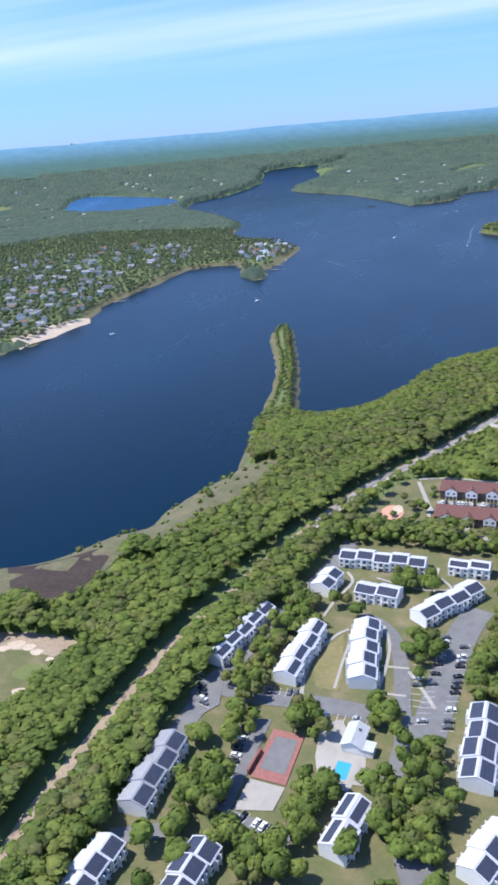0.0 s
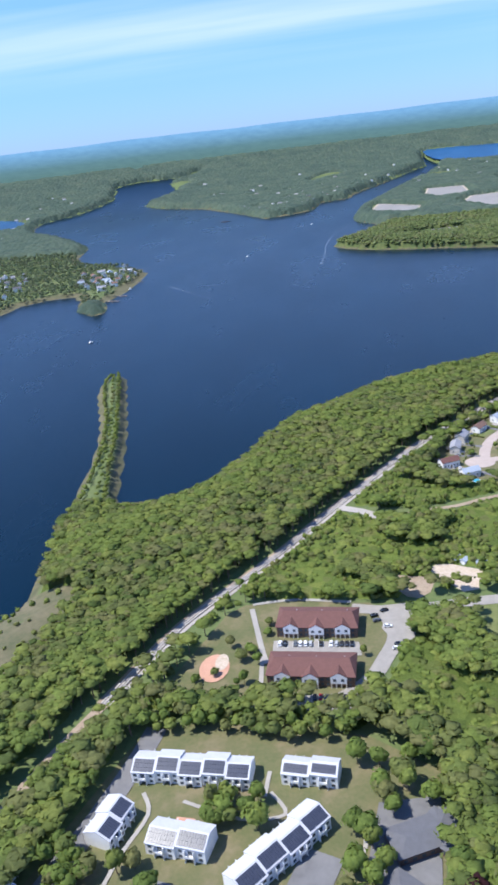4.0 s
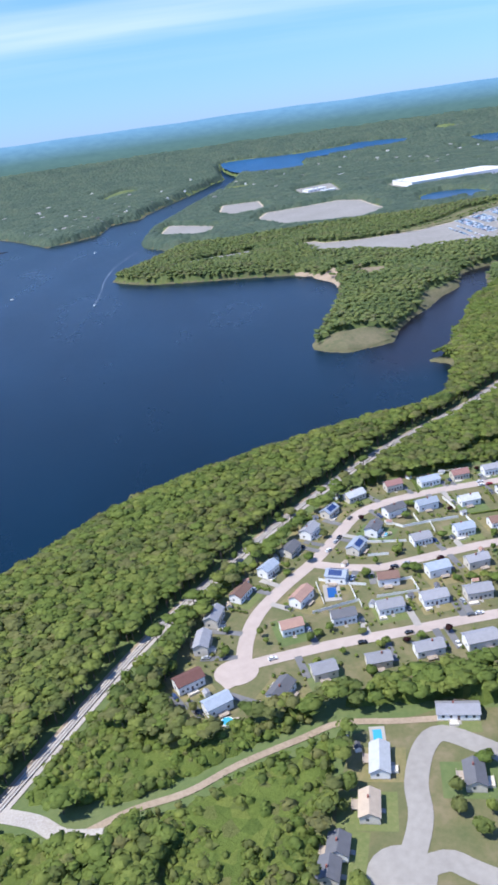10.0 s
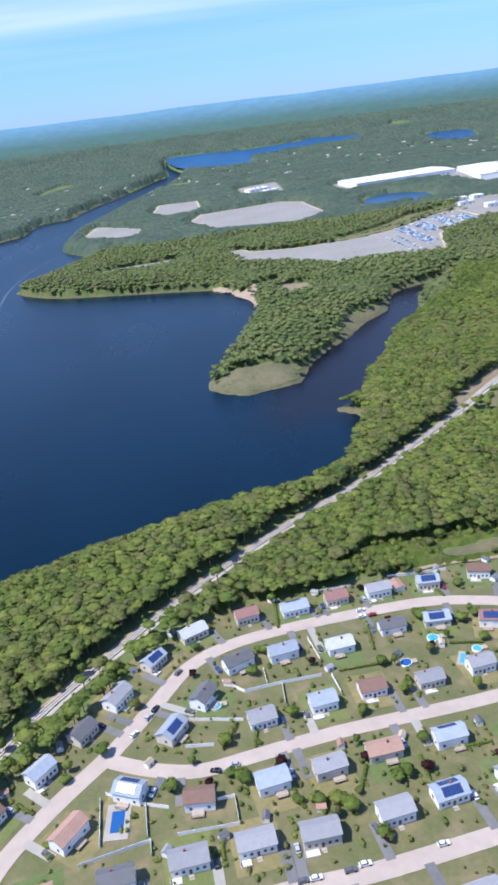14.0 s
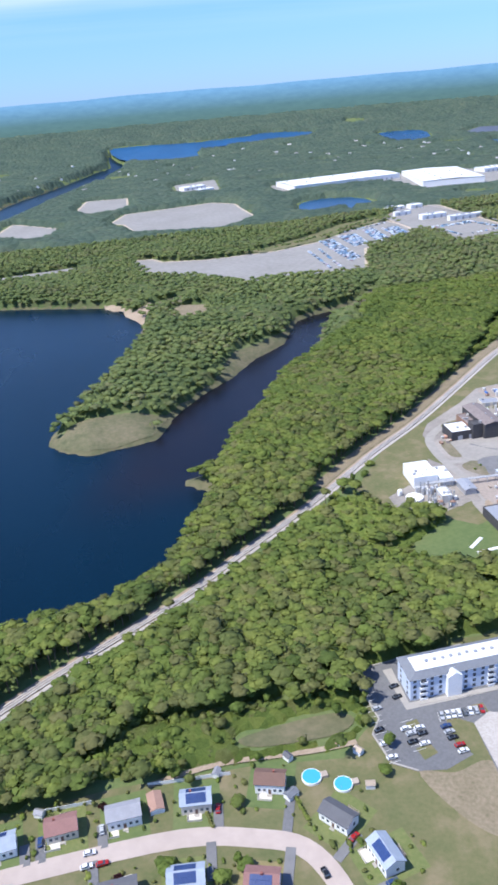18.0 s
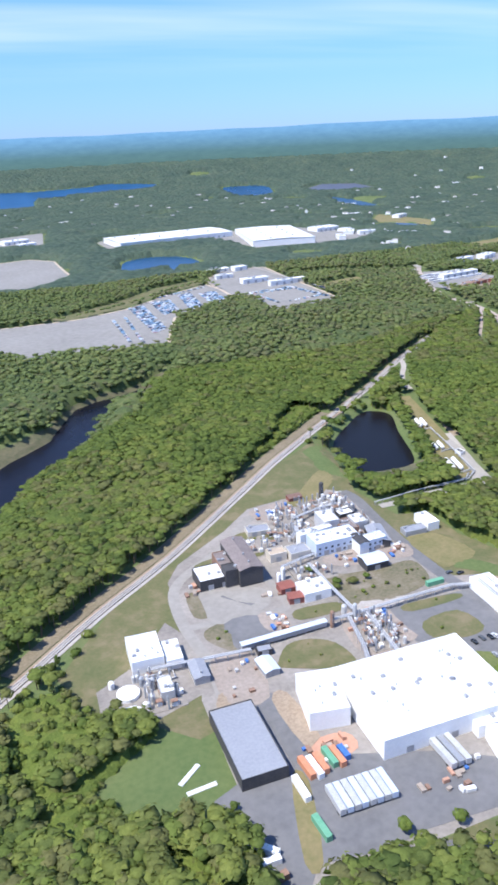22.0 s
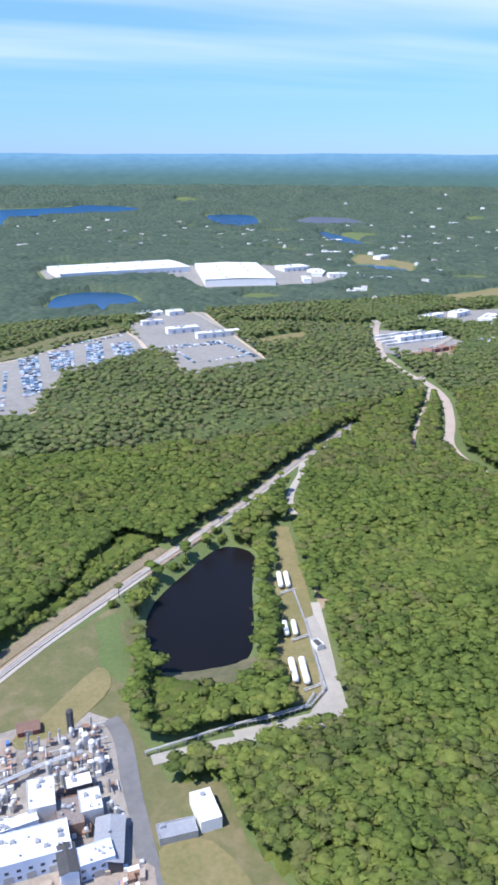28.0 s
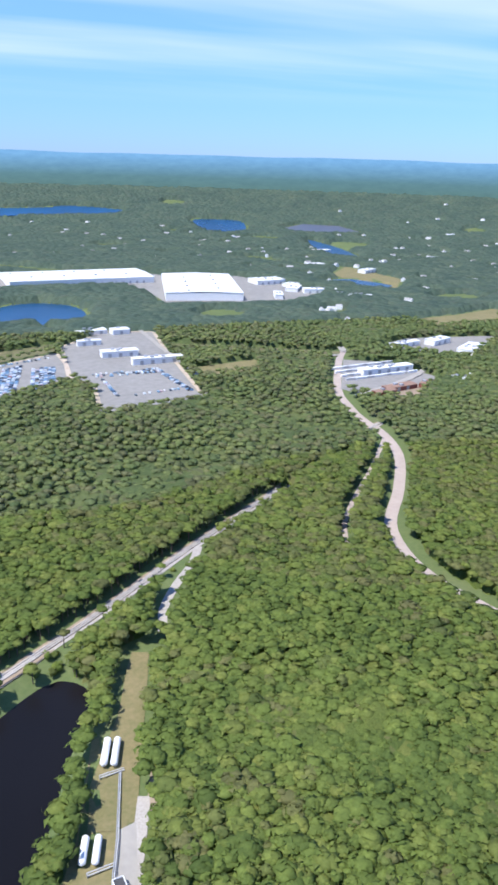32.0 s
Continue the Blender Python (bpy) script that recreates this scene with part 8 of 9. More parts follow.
M_ORANGE = worn("orange_paint", [(0.3, (0.55, 0.22, 0.12)), (0.7, (0.65, 0.3, 0.18))], 0.4, [(0.3, (0.5, 0.2, 0.1)), (0.7, (0.68, 0.33, 0.2))], 2.0, 0.6)
M_GREEN = worn("green_paint", [(0.3, (0.12, 0.32, 0.2)), (0.7, (0.18, 0.4, 0.26))], 0.4, [(0.3, (0.1, 0.3, 0.18)), (0.7, (0.2, 0.42, 0.28))], 2.0, 0.6)
M_BLUE = worn("blue_paint", [(0.3, (0.05, 0.14, 0.4)), (0.7, (0.08, 0.2, 0.5))], 0.4, [(0.3, (0.05, 0.13, 0.38)), (0.7, (0.1, 0.22, 0.52))], 2.0, 0.6)
for i in range(8):
    container(528.5 + i * 3.0, 886.5 - 0.05 * i, 13, 90, M_BLUEWALL if i % 2 else M_PIPE, "silver-blue semi-trailer parked in a row", wheels=True)
for i in range(3):
    container(576.5 + i * 3.2, 890.5, 15, 92, M_METAL if i == 1 else M_PIPE, "silver trailer backed against the hall", wheels=True)
for x, y, l, m, t in ((525.5, 905.5, 11, M_ORANGE, "orange"), (528.5, 904.5, 11, M_WHITE, "white"), (531.5, 905.5, 10, M_ORANGE, "orange"), (536, 907, 10, M_GREEN, "green"), (539, 906, 10, M_ORANGE, "orange"), (542, 907, 7, M_BLUE, "blue"), (519, 878, 11, M_GREEN, "green")):
    container(x, y, l, 95, m, t + " shipping container in the yard")
for x, y, l, yaw, m in ((496.5, 878.5, 13, -45, M_WHITE), (494.5, 872, 13, 0, M_WHITE), (496, 865, 10, 10, M_RUST), (519.5, 897, 12, 93, M_WHITE), (641, 997, 10, 1, M_GREEN)):
    container(x, y, l, yaw, m, "pale trailer parked askew on the yard" if m is M_WHITE else "weathered container in the yard")
for x, y, yaw, c in ((630, 946, 95, "black"), (635, 947, 95, "grey"), (639, 946, 95, "black"), (641.5, 946, 95, "white"), (633, 934, 95, "silver"), (637, 932, 95, "silver"), (641, 931, 95, "black"), (668, 972, 60, "red"), (672, 960, 60, "black"), (659, 1000, 10, "black"), (654, 1003, 10, "grey")):
    car(x, y, yaw, c, "cars at the plant")


def tank(x, y, r, h, m, label, dome=0.8):
    ob = thing("storage_tank", x, y, 0, label, "storage tank", "plant tanks")
    part("shell", shaped(("shell", r, h, m.name), m, lambda bm: add_cyl(bm, 0, 0, -0.3, h, r, None, 20, dome)), ob)
    part("base_ring", shaped(("base_ring", r), M_CONC, lambda bm: add_cyl(bm, 0, 0, -0.3, 0.4, r + 0.3, None, 20)), ob)
    part("ladder", shaped(("ladder", h), M_METAL, lambda bm: (add_box(bm, -0.25, -0.18, -0.1, 0, 0, h), add_box(bm, 0.18, 0.25, -0.1, 0, 0, h), *[add_box(bm, -0.2, 0.2, -0.08, -0.03, z, z + 0.06) for z in np.arange(0.4, h, 0.5)])), ob, (0, -r - 0.05, 0))


for x, y, r, h, m in ((471, 976, 5.2, 2.2, M_WHITE), (470, 963, 5.0, 1.2, M_WHITE), (465, 984, 1.4, 3.5, M_WHITE), (478, 980, 1.2, 5, M_METAL), (566, 1032, 1.2, 7, M_WHITE), (570, 1036, 1.2, 7, M_WHITE), (631, 1117, 1.5, 11, M_DARKWALL), (636, 1108, 1.4, 5, M_WHITE),
                      (638, 1103, 1.4, 5, M_WHITE), (625, 1088, 1.3, 6, M_METAL), (628, 1084, 1.0, 8, M_PIPE), (603, 1086, 1.2, 5, M_PIPE), (600, 1082, 1.2, 5, M_PIPE), (640, 1090, 1.5, 6, M_METAL), (620, 1094, 1.2, 7, M_PIPE), (612, 1100, 1.3, 5, M_METAL),
                      (575, 985, 1.1, 9, M_RUST), (584, 990, 1.3, 7, M_PIPE), (588, 986, 1.0, 9, M_PIPE), (482, 976, 1.1, 6, M_PIPE), (480, 968, 1.3, 4, M_PIPE)):
    tank(x, y, r, h, m, {M_WHITE: "white cylindrical storage tank", M_METAL: "grey metal storage tank", M_PIPE: "pale insulated process vessel", M_RUST: "rusty brown stack", M_DARKWALL: "dark tall stack"}[m] + " in the plant")


def pipe_rack(pts, h=4.0, w=2.2, pipes=4):
    x, y = pts[0]
    ob = thing("pipe_rack", x, y, 0, "pale pipe rack on steel frames across the plant", "pipe rack", "pipe racks")
    for a, b in zip(pts[:-1], pts[1:]):
        d = math.hypot(b[0] - a[0], b[1] - a[1])
        yaw = math.degrees(math.atan2(b[1] - a[1], b[0] - a[0]))
        L = round(d, 1)
        for k in range(pipes):
            off = (k - (pipes - 1) / 2) * w / pipes
            nx, ny = -math.sin(radians(yaw)) * off, math.cos(radians(yaw)) * off
            part("pipe", shaped(("pipe", L, k % 2), M_PIPE if k % 2 else M_METAL, lambda bm: add_tube(bm, (0, 0, 0), (L, 0, 0), 0.22, 8)), ob, (a[0] - x + nx, a[1] - y + ny, h), yaw)
        n = max(1, round(d / 6))
        for i in range(n + 1):
            t = i / n
            part("frame", shaped(("frame", w, h), M_METAL, lambda bm: (add_box(bm, -0.12, 0.12, -w / 2, -w / 2 + 0.2, -0.3, h), add_box(bm, -0.12, 0.12, w / 2 - 0.2, w / 2, -0.3, h), add_box(bm, -0.12, 0.12, -w / 2, w / 2, h - 0.45, h - 0.22))),
                 ob, (a[0] - x + (b[0] - a[0]) * t, a[1] - y + (b[1] - a[1]) * t, 0), yaw)


for pts in ([(508, 983), (531, 981)], [(575, 986), (598, 987), (613, 988), (646, 989), (656, 986)], [(587, 1040), (588, 1009), (589, 989)], [(595, 1048), (586, 1046), (572, 1042)], [(600, 1092), (620, 1098), (634, 1100)], [(590, 1070), (604, 1088)], [(598, 1062), (596, 1085)],
            [(482, 986), (504, 984)], [(584, 985), (580, 962), (576, 948)], [(594, 985), (592, 950)]):
    pipe_rack(pts)
ob = thing("conveyor_gallery", 550, 986.5, 2, "long blue-grey roofed conveyor gallery on posts", "gallery")
part("gallery_wall", mesh_of("gallery_wall", M_METAL, lambda bm: add_gable_wall(bm, 45, 3.2, 2.4, 0.6)), ob, (0, 0, 1.6))
part("gallery_roof", mesh_of("gallery_roof", M_BLUEWALL, lambda bm: add_gable_roof(bm, 45, 3.2, 2.4, 0.6, 0.2, 0.12)), ob, (0, 0, 1.6))
for i in range(9):
    part("leg", shaped("gallery_leg", M_METAL, lambda bm: add_box(bm, -0.15, 0.15, -1.4, 1.4, -0.5, 1.8)), ob, (-22 + i * 5.5, 0, 0))


def process_unit(x0, y0, x1, y1, n, seed):
    """A crowded bay of vessels, columns and pipes on a slab."""
    r = random.Random(seed)
    x, y = (x0 + x1) / 2, (y0 + y1) / 2
    ob = thing("process_bay", x, y, 0, "crowded process bay of pale vessels and pipes", "process plant")
    part("slab", mesh_of("slab", M_YARD, lambda bm: add_box(bm, x0 - x, x1 - x, y0 - y, y1 - y, -0.3, 0.5)), ob)
    for i in range(n):
        px, py = r.uniform(x0, x1) - x, r.uniform(y0, y1) - y
        k = r.randrange(4)
        if k == 0:
            part("vessel", shaped(("vessel", 0), M_PIPE, lambda bm: add_cyl(bm, 0, 0, 0.3, 4.0, 0.9, None, 10, 0.5)), ob, (px, py, 0))
        elif k == 1:
            part("column", shaped(("column", 0), M_METAL, lambda bm: add_cyl(bm, 0, 0, 0.3, 7.0, 0.45, None, 8, 0.3)), ob, (px, py, 0))
        elif k == 2:
            part("pipe", shaped(("bay_pipe", 0), M_PIPE, lambda bm: add_tube(bm, (-3, 0, 0), (3, 0, 0), 0.22, 8)), ob, (px, py, r.uniform(1.5, 4.5)), r.choice((0, 90, 85)))
        else:
            part("cabinet", shaped(("cabinet", 0), M_WHITE, lambda bm: add_box(bm, -1.1, 1.1, -0.8, 0.8, 0.3, 2.4)), ob, (px, py, 0), r.choice((0, 90)))
        if i % 5 == 0:
            part("platform", shaped(("platform", 0), M_RUST, lambda bm: (add_box(bm, -1.5, 1.5, -1.2, 1.2, 3.0, 3.15), *[add_box(bm, sx * 1.4 - 0.08, sx * 1.4 + 0.08, sy * 1.1 - 0.08, sy * 1.1 + 0.08, 0.3, 3.0) for sx in (-1, 1) for sy in (-1, 1)])), ob, (px, py, 0))


process_unit(584, 958, 602, 986, 60, 1)
process_unit(588, 1078, 606, 1112, 50, 2)
process_unit(612, 1088, 644, 1116, 70, 3)
process_unit(622, 1060, 646, 1084, 34, 4)
process_unit(474, 960, 494, 984, 34, 5)
process_unit(560, 1068, 590, 1086, 26, 6)
process_unit(576, 1026, 600, 1046, 16, 7)
for x0, y0, x1, y1 in ((478, 917, 488, 925), (480, 912, 491, 913)):
    ob = thing("pipe_stack", (x0 + x1) / 2, (y0 + y1) / 2, math.degrees(math.atan2(y1 - y0, x1 - x0)), "white stack of pipes lying on the grass", "pipes")
    part("pipe", mesh_of("pipe", M_WHITE, lambda bm: [add_tube(bm, (-6, k * 0.7, 0.35), (6, k * 0.7, 0.35), 0.35, 8) for k in (-1, 0, 1)]), ob)

pipe_rack([(658, 1093), (692, 1097), (731, 1099), (738, 1106)], 2.4, 1.4, 2)

# ducts along the laboratory roof
for off in (-3.6, -2.2, 2.4):
    ob = new("roof_duct")
    ob.matrix_basis = pose(661 + off, 963, gz1(661, 963) + 6.0, 0, 0, 89)
    tagged(ob, "long silver duct along the laboratory roof", "duct", "laboratory roof ducts")
    part("run", shaped("duct_run", M_PIPE, lambda bm: add_box(bm, -21, 21, -0.35, 0.35, 0.35, 1.0)), ob)
    for k in range(-3, 4):
        part("stand", shaped("duct_stand", M_METAL, lambda bm: add_box(bm, -0.1, 0.1, -0.3, 0.3, 0, 0.4)), ob, (k * 6.5, 0, 0))


def crate(x, y, yaw, m, l, w, h, label):
    ob = thing("crate", x, y, yaw, label, "crate", "crates in the plant", 0.4)
    part("pallet", shaped(("pallet", l, w), M_TIMBER, lambda bm: [add_box(bm, -l / 2, l / 2, k * w / 3 - 0.1, k * w / 3 + 0.1, 0, 0.15) for k in (-1, 0, 1)]), ob)
    part("load", shaped(("load", l, w, h, m.name), m, lambda bm: add_box(bm, -l / 2 + 0.05, l / 2 - 0.05, -w / 2 + 0.05, w / 2 - 0.05, 0.15, h)), ob)


r = random.Random(31)
KINDS = ((M_WHITE, "white wrapped crate on a pallet"), (M_TIMBER, "brown wooden crate on a pallet"), (M_RUST, "rusty steel bin on a pallet"), (M_BLUE, "blue plastic bin on a pallet"), (M_PIPE, "pale metal box on a pallet"), (M_TERRA, "orange-brown crate on a pallet"))
for x0, y0, x1, y1, n in ((546, 990, 557, 1008, 14), (604, 1030, 646, 1046, 26), (582, 1098, 606, 1120, 22), (512, 955, 530, 980, 8), (526, 906, 548, 918, 10), (582, 958, 606, 990, 18), (516, 1040, 524, 1050, 6), (640, 1030, 648, 1044, 6), (560, 866, 590, 888, 12), (670, 940, 684, 985, 6), (554, 1020, 566, 1030, 5)):
    for i in range(n):
        m, t = KINDS[r.randrange(6)]
        crate(r.uniform(x0, x1), r.uniform(y0, y1), r.choice((0, 90)) + r.uniform(-12, 12), m, r.choice((1.6, 2.6, 4.0)), r.choice((1.4, 2.0)), r.choice((1.1, 1.7)), t)
tree(625, 919, 4.6, 8.5, False, "bushes in the plant")

# ---------------------------------------------------------------- gas tanks by the pond
tagged(patch("pavement", [(764, 1167), (760, 1141), (748, 1090), (738, 1077), (728, 1088), (696, 1089), (696, 1096), (732, 1096), (742, 1106), (752, 1140), (757, 1165)], M_CONC, 0.34), "pale service road by the tanks", "road", kind="structure")
tagged(patch("field", [(779, 1260), (786, 1258), (772, 1200), (764, 1167), (746, 1166), (750, 1190), (768, 1230)], M_DRY, 0.3), "dry mown strip beside the pond", "grass", kind="structure")
tagged(patch("dirt", [(785, 1228), (790, 1210), (776, 1172), (768, 1170), (778, 1205)], M_DIRT, 0.3), "brown rough strip along the wood", "ground", kind="structure")
for x0, y0, x1, y1, r in ((756, 1196, 760, 1211, 1.5), (760, 1195, 764, 1210, 1.5), (742.5, 1152, 745.5, 1164, 1.4), (747, 1151, 750, 1163, 1.4), (733, 1116, 737, 1133, 1.6), (737.5, 1113, 742, 1132, 1.6)):
    L = math.hypot(x1 - x0, y1 - y0)
    ob = thing("gas_tank", (x0 + x1) / 2, (y0 + y1) / 2, math.degrees(math.atan2(y1 - y0, x1 - x0)), "white horizontal gas tank on concrete saddles", "gas tank", "gas tanks")

    def bullet(bm):
        prev = None
        prof = [(-L / 2, 0.15), (-L / 2 + 0.3, 0.65 * r), (-L / 2 + 0.9, r), (L / 2 - 0.9, r), (L / 2 - 0.3, 0.65 * r), (L / 2, 0.15)]
        rings = [[bm.verts.new((px, pr * math.cos(a), pr * math.sin(a))) for a in np.arange(16) * math.pi / 8] for px, pr in prof]
        for p, q in zip(rings[:-1], rings[1:]):
            for i in range(16):
                bm.faces.new((p[i], p[(i + 1) % 16], q[(i + 1) % 16], q[i]))
        bm.faces.new(rings[0][::-1]); bm.faces.new(rings[-1])
    part("shell", mesh_of("shell", M_WHITE, bullet), ob, (0, 0, r + 0.9))
    for px in (-L * 0.3, L * 0.3):
        part("saddle", shaped(("saddle", r), M_CONC, lambda bm: add_box(bm, -0.3, 0.3, -r * 0.8, r * 0.8, -0.5, 1.3)), ob, (px, 0, 0))
for x, y, yaw in ((758, 1192, 10), (748, 1149, 10), (739, 1111, 10)):
    ob = thing("valve_rack", x, y, yaw, "pale valve rack beside the gas tanks", "pipe rack", "valve racks")
    part("rail", shaped("valve_rail", M_PIPE, lambda bm: (add_tube(bm, (-4, 0, 1), (6, 0, 1), 0.25, 8), add_tube(bm, (-4, 0.8, 1.4), (6, 0.8, 1.4), 0.2, 8))), ob)
    for k in (-4, 0, 4):
        part("post", shaped("valve_post", M_METAL, lambda bm: add_box(bm, -0.12, 0.12, -0.2, 1.0, -0.3, 1.4)), ob, (k, 0, 0))
hall("control_hut", 754, 1140, 6, 4, 100, 2.8, M_DARKWALL, M_WHITE, "small hut with dark roof by the tanks", 0, 1)
pipe_rack([(762, 1192), (756, 1160), (750, 1135), (744, 1108), (733, 1099), (712, 1097), (697, 1098)], 1.0, 1.2, 2)

# ---------------------------------------------------------------- the town across the river
def far_house(x, y, yaw, roof, l, w, h, group):
    ob = thing("town_house", x, y, yaw, "distant white house with " + roof + " roof among trees", "house", group)
    part("wall", shaped(("far_wall", l, w, h), M_WHITE, lambda bm: add_gable_wall(bm, l, w, h, w * 0.32)), ob)
    part("roof", shaped(("far_roof", l, w, h, roof), ROOFS[roof], lambda bm: add_gable_roof(bm, l, w, h, w * 0.32, 0.4)), ob)


SIZES = [(10, 7.5, 6.0), (12, 8, 5.5), (9, 7.5, 7.0), (15, 9, 6.5)]
TOWN_ROOFS = ("grey", "dark", "brown", "slate", "grey")


def settle(poly, n, group, seed, edge=12.0, gap=15.0, roofs=("grey", "pale", "dark", "brown", "blue")):
    r = np.random.default_rng(seed)
    q = np.array(poly, float)
    taken = []
    x, y = r.uniform(q[:, 0].min(), q[:, 0].max(), n * 40), r.uniform(q[:, 1].min(), q[:, 1].max(), n * 40)
    ok = inside(x, y, poly)
    x, y = x[ok], y[ok]
    ok = shore(x, y, RIVER_S) > edge
    for px, py in zip(x[ok], y[ok]):
        if len(taken) >= n:
            break
        if all((px - a) ** 2 + (py - b) ** 2 > gap ** 2 for a, b in taken):
            taken.append((px, py))
            s = SIZES[int(r.integers(0, 4))]
            far_house(px, py, float(r.choice((20, 110))) + float(r.uniform(-8, 8)), roofs[int(r.integers(0, len(roofs)))], *s, group)
    return taken


homes = settle([(-820, 780), (-620, 850), (-570, 950), (-555, 1040), (-575, 1150), (-560, 1290), (-640, 1330), (-780, 1250), (-900, 1080)], 120, "riverside town", 21, 10, 14, TOWN_ROOFS)
homes += settle([(-900, 1080), (-780, 1250), (-640, 1330), (-560, 1300), (-540, 1440), (-600, 1720), (-760, 1760), (-980, 1650), (-1100, 1350)], 110, "riverside town", 22, 14, 20, TOWN_ROOFS)
homes += settle([(-430, 1500), (-365, 1440), (-356, 1620), (-410, 1720), (-480, 1640)], 26, "houses on the point", 23, 8, 14)
homes += settle([(-420, 2420), (-200, 2440), (80, 2780), (0, 2900), (-300, 2700)], 22, "houses on the far shore", 24, 14, 30)
SMALL = [crown_shape(60 + k, 4, 2, 4, 0.4) for k in range(5)]
vx, vy = jitter(-1500, -340, 580, 2060, 10.6)
ok = inside(vx, vy, VILLAGE) & (shore(vx, vy, RIVER_S) > 5)
for hx, hy in homes[:256]:
    ok &= (vx - hx) ** 2 + (vy - hy) ** 2 > 50
ok &= rng.random(len(vx)) < np.where(wave(vx, vy, 55.0, 4.0) > 0.4, 0.6, 0.92)
vx, vy = vx[ok], vy[ok]
vh, vr = rng.uniform(6, 11, len(vx)), rng.uniform(3.2, 5.4, len(vx))
scatter("town_trees", SMALL, np.stack([vx, vy, lie(vx, vy) + vh * 0.55], 1), np.stack([vr, vr, vh * 0.45], 1), M_TOWN, "green trees between the houses across the river", "trees")
for poly, m, t in (([(-578, 885), (-580, 945), (-535, 1030), (-520, 1000), (-545, 905), (-556, 868)], M_SAND, "pale sandy landing by the river"), ([(307, 1641), (332, 1667), (363, 1592), (361, 1477), (342, 1440), (335, 1500), (306, 1560)], M_DIRT, "bare reddish bank at the cove")):
    tagged(patch("beach", poly, m, 1.2), t, "beach", kind="structure")
for line in ([(-900, 1000), (-760, 1060), (-620, 1120)], [(-860, 1180), (-720, 1220), (-580, 1250)], [(-760, 860), (-740, 1060), (-700, 1260), (-640, 1480)], [(-980, 900), (-960, 1200), (-880, 1480)]):
    tagged(ribbon("street", line, 7, M_ASPHALT, 0.5), "town street seen from afar", "road", kind="structure")

# ---------------------------------------------------------------- storage lots and warehouses


def mixed_paint():
    """Car paint of a stock of vehicles: every one has a colour of its own."""
    m = mat("parked_vehicle_paint", (0.3, 0.3, 0.3), 0.3)
    nt = m.node_tree
    g = nt.nodes.new("ShaderNodeNewGeometry")
    col = ramp(nt, g.outputs["Random Per Island"], [(0.0, (0.03, 0.035, 0.05)), (0.22, (0.05, 0.07, 0.11)), (0.36, (0.16, 0.30, 0.46)), (0.5, (0.30, 0.45, 0.58)),
                                                     (0.6, (0.07, 0.08, 0.09)), (0.72, (0.62, 0.66, 0.7)), (0.93, (0.72, 0.74, 0.76)), (1.0, (0.35, 0.06, 0.05))])
    nt.links.new(col, nt.nodes["Principled BSDF"].inputs["Base Color"])
    return m


M_CARMIX = mixed_paint()


def vehicle_stock(corners, nx, ny, name, label, skip=0.22):
    """Close ranks of parked vehicles far off, joined."""
    a, b, c, d = [np.array(p, float) for p in corners]
    bmv, bmf, off = [], [], 0
    box = np.array([(x, y, z) for z in (0.2, 1.0) for x, y in ((-2.0, -0.85), (2.0, -0.85), (2.0, 0.85), (-2.0, 0.85))] + [(x, y, 1.6) for x, y in ((-1.4, -0.7), (0.8, -0.7), (0.8, 0.7), (-1.4, 0.7))])
    fc = np.array([(0, 1, 5, 4), (1, 2, 6, 5), (2, 3, 7, 6), (3, 0, 4, 7), (4, 5, 9, 8), (5, 6, 10, 9), (6, 7, 11, 10), (7, 4, 8, 11), (8, 9, 10, 11)])
    for i in range(nx):
        for j in range(ny):
            if rng.random() < skip:
                continue
            u, v = (i + 0.5) / nx, (j + 0.5) / ny
            p = (a * (1 - u) + b * u) * (1 - v) + (d * (1 - u) + c * u) * v
            e = b - a
            t = math.atan2(e[1], e[0]) + math.pi / 2 + rng.normal(0, 0.05)
            p = p + rng.normal(0, 0.35, 2)
            x = box[:, 0] * math.cos(t) - box[:, 1] * math.sin(t) + p[0]
            y = box[:, 0] * math.sin(t) + box[:, 1] * math.cos(t) + p[1]
            bmv.append(np.stack([x, y, box[:, 2] + float(lie(p[0], p[1])) + 0.4], 1))
            bmf.append(fc + off)
            off += len(box)
    m = M_CARMIX
    tagged(mesh_from(name, np.concatenate(bmv), np.concatenate(bmf), m), label, "vehicles", kind="stuff")


for quad, nx, ny in ((((664, 1642), (670, 1795), (646, 1793), (643, 1623)), 46, 5), (((707, 1728), (714, 1814), (683, 1814), (680, 1719)), 28, 6), (((742, 1734), (755, 1852), (732, 1836), (721, 1734)), 36, 5),
                     (((782, 1742), (790, 1833), (763, 1834), (757, 1739)), 30, 6), (((622, 1580), (632, 1740), (629, 1740), (619, 1582)), 36, 1), (((609, 1597), (614, 1729), (611, 1729), (606, 1599)), 26, 1)):
    vehicle_stock(quad, nx, ny, "parked_vehicles", "ranks of new vehicles on the storage lot")
vehicle_stock(((825, 1790), (900, 1800), (902, 1780), (828, 1775)), 26, 3, "parked_vehicles", "ranks of new vehicles on the storage lot", 0.3)
vehicle_stock(((850, 1700), (905, 1712), (905, 1708), (850, 1696)), 18, 1, "parked_vehicles", "a row of vehicles across the storage lot", 0.4)
vehicle_stock(((836, 1770), (842, 1700), (837, 1699), (831, 1769)), 22, 1, "parked_vehicles", "a row of pale vehicles along the lot", 0.25)
vehicle_stock(((700, 1838), (790, 1880), (788, 1884), (698, 1842)), 30, 1, "parked_vehicles", "a row of vehicles along the lot's edge", 0.55)
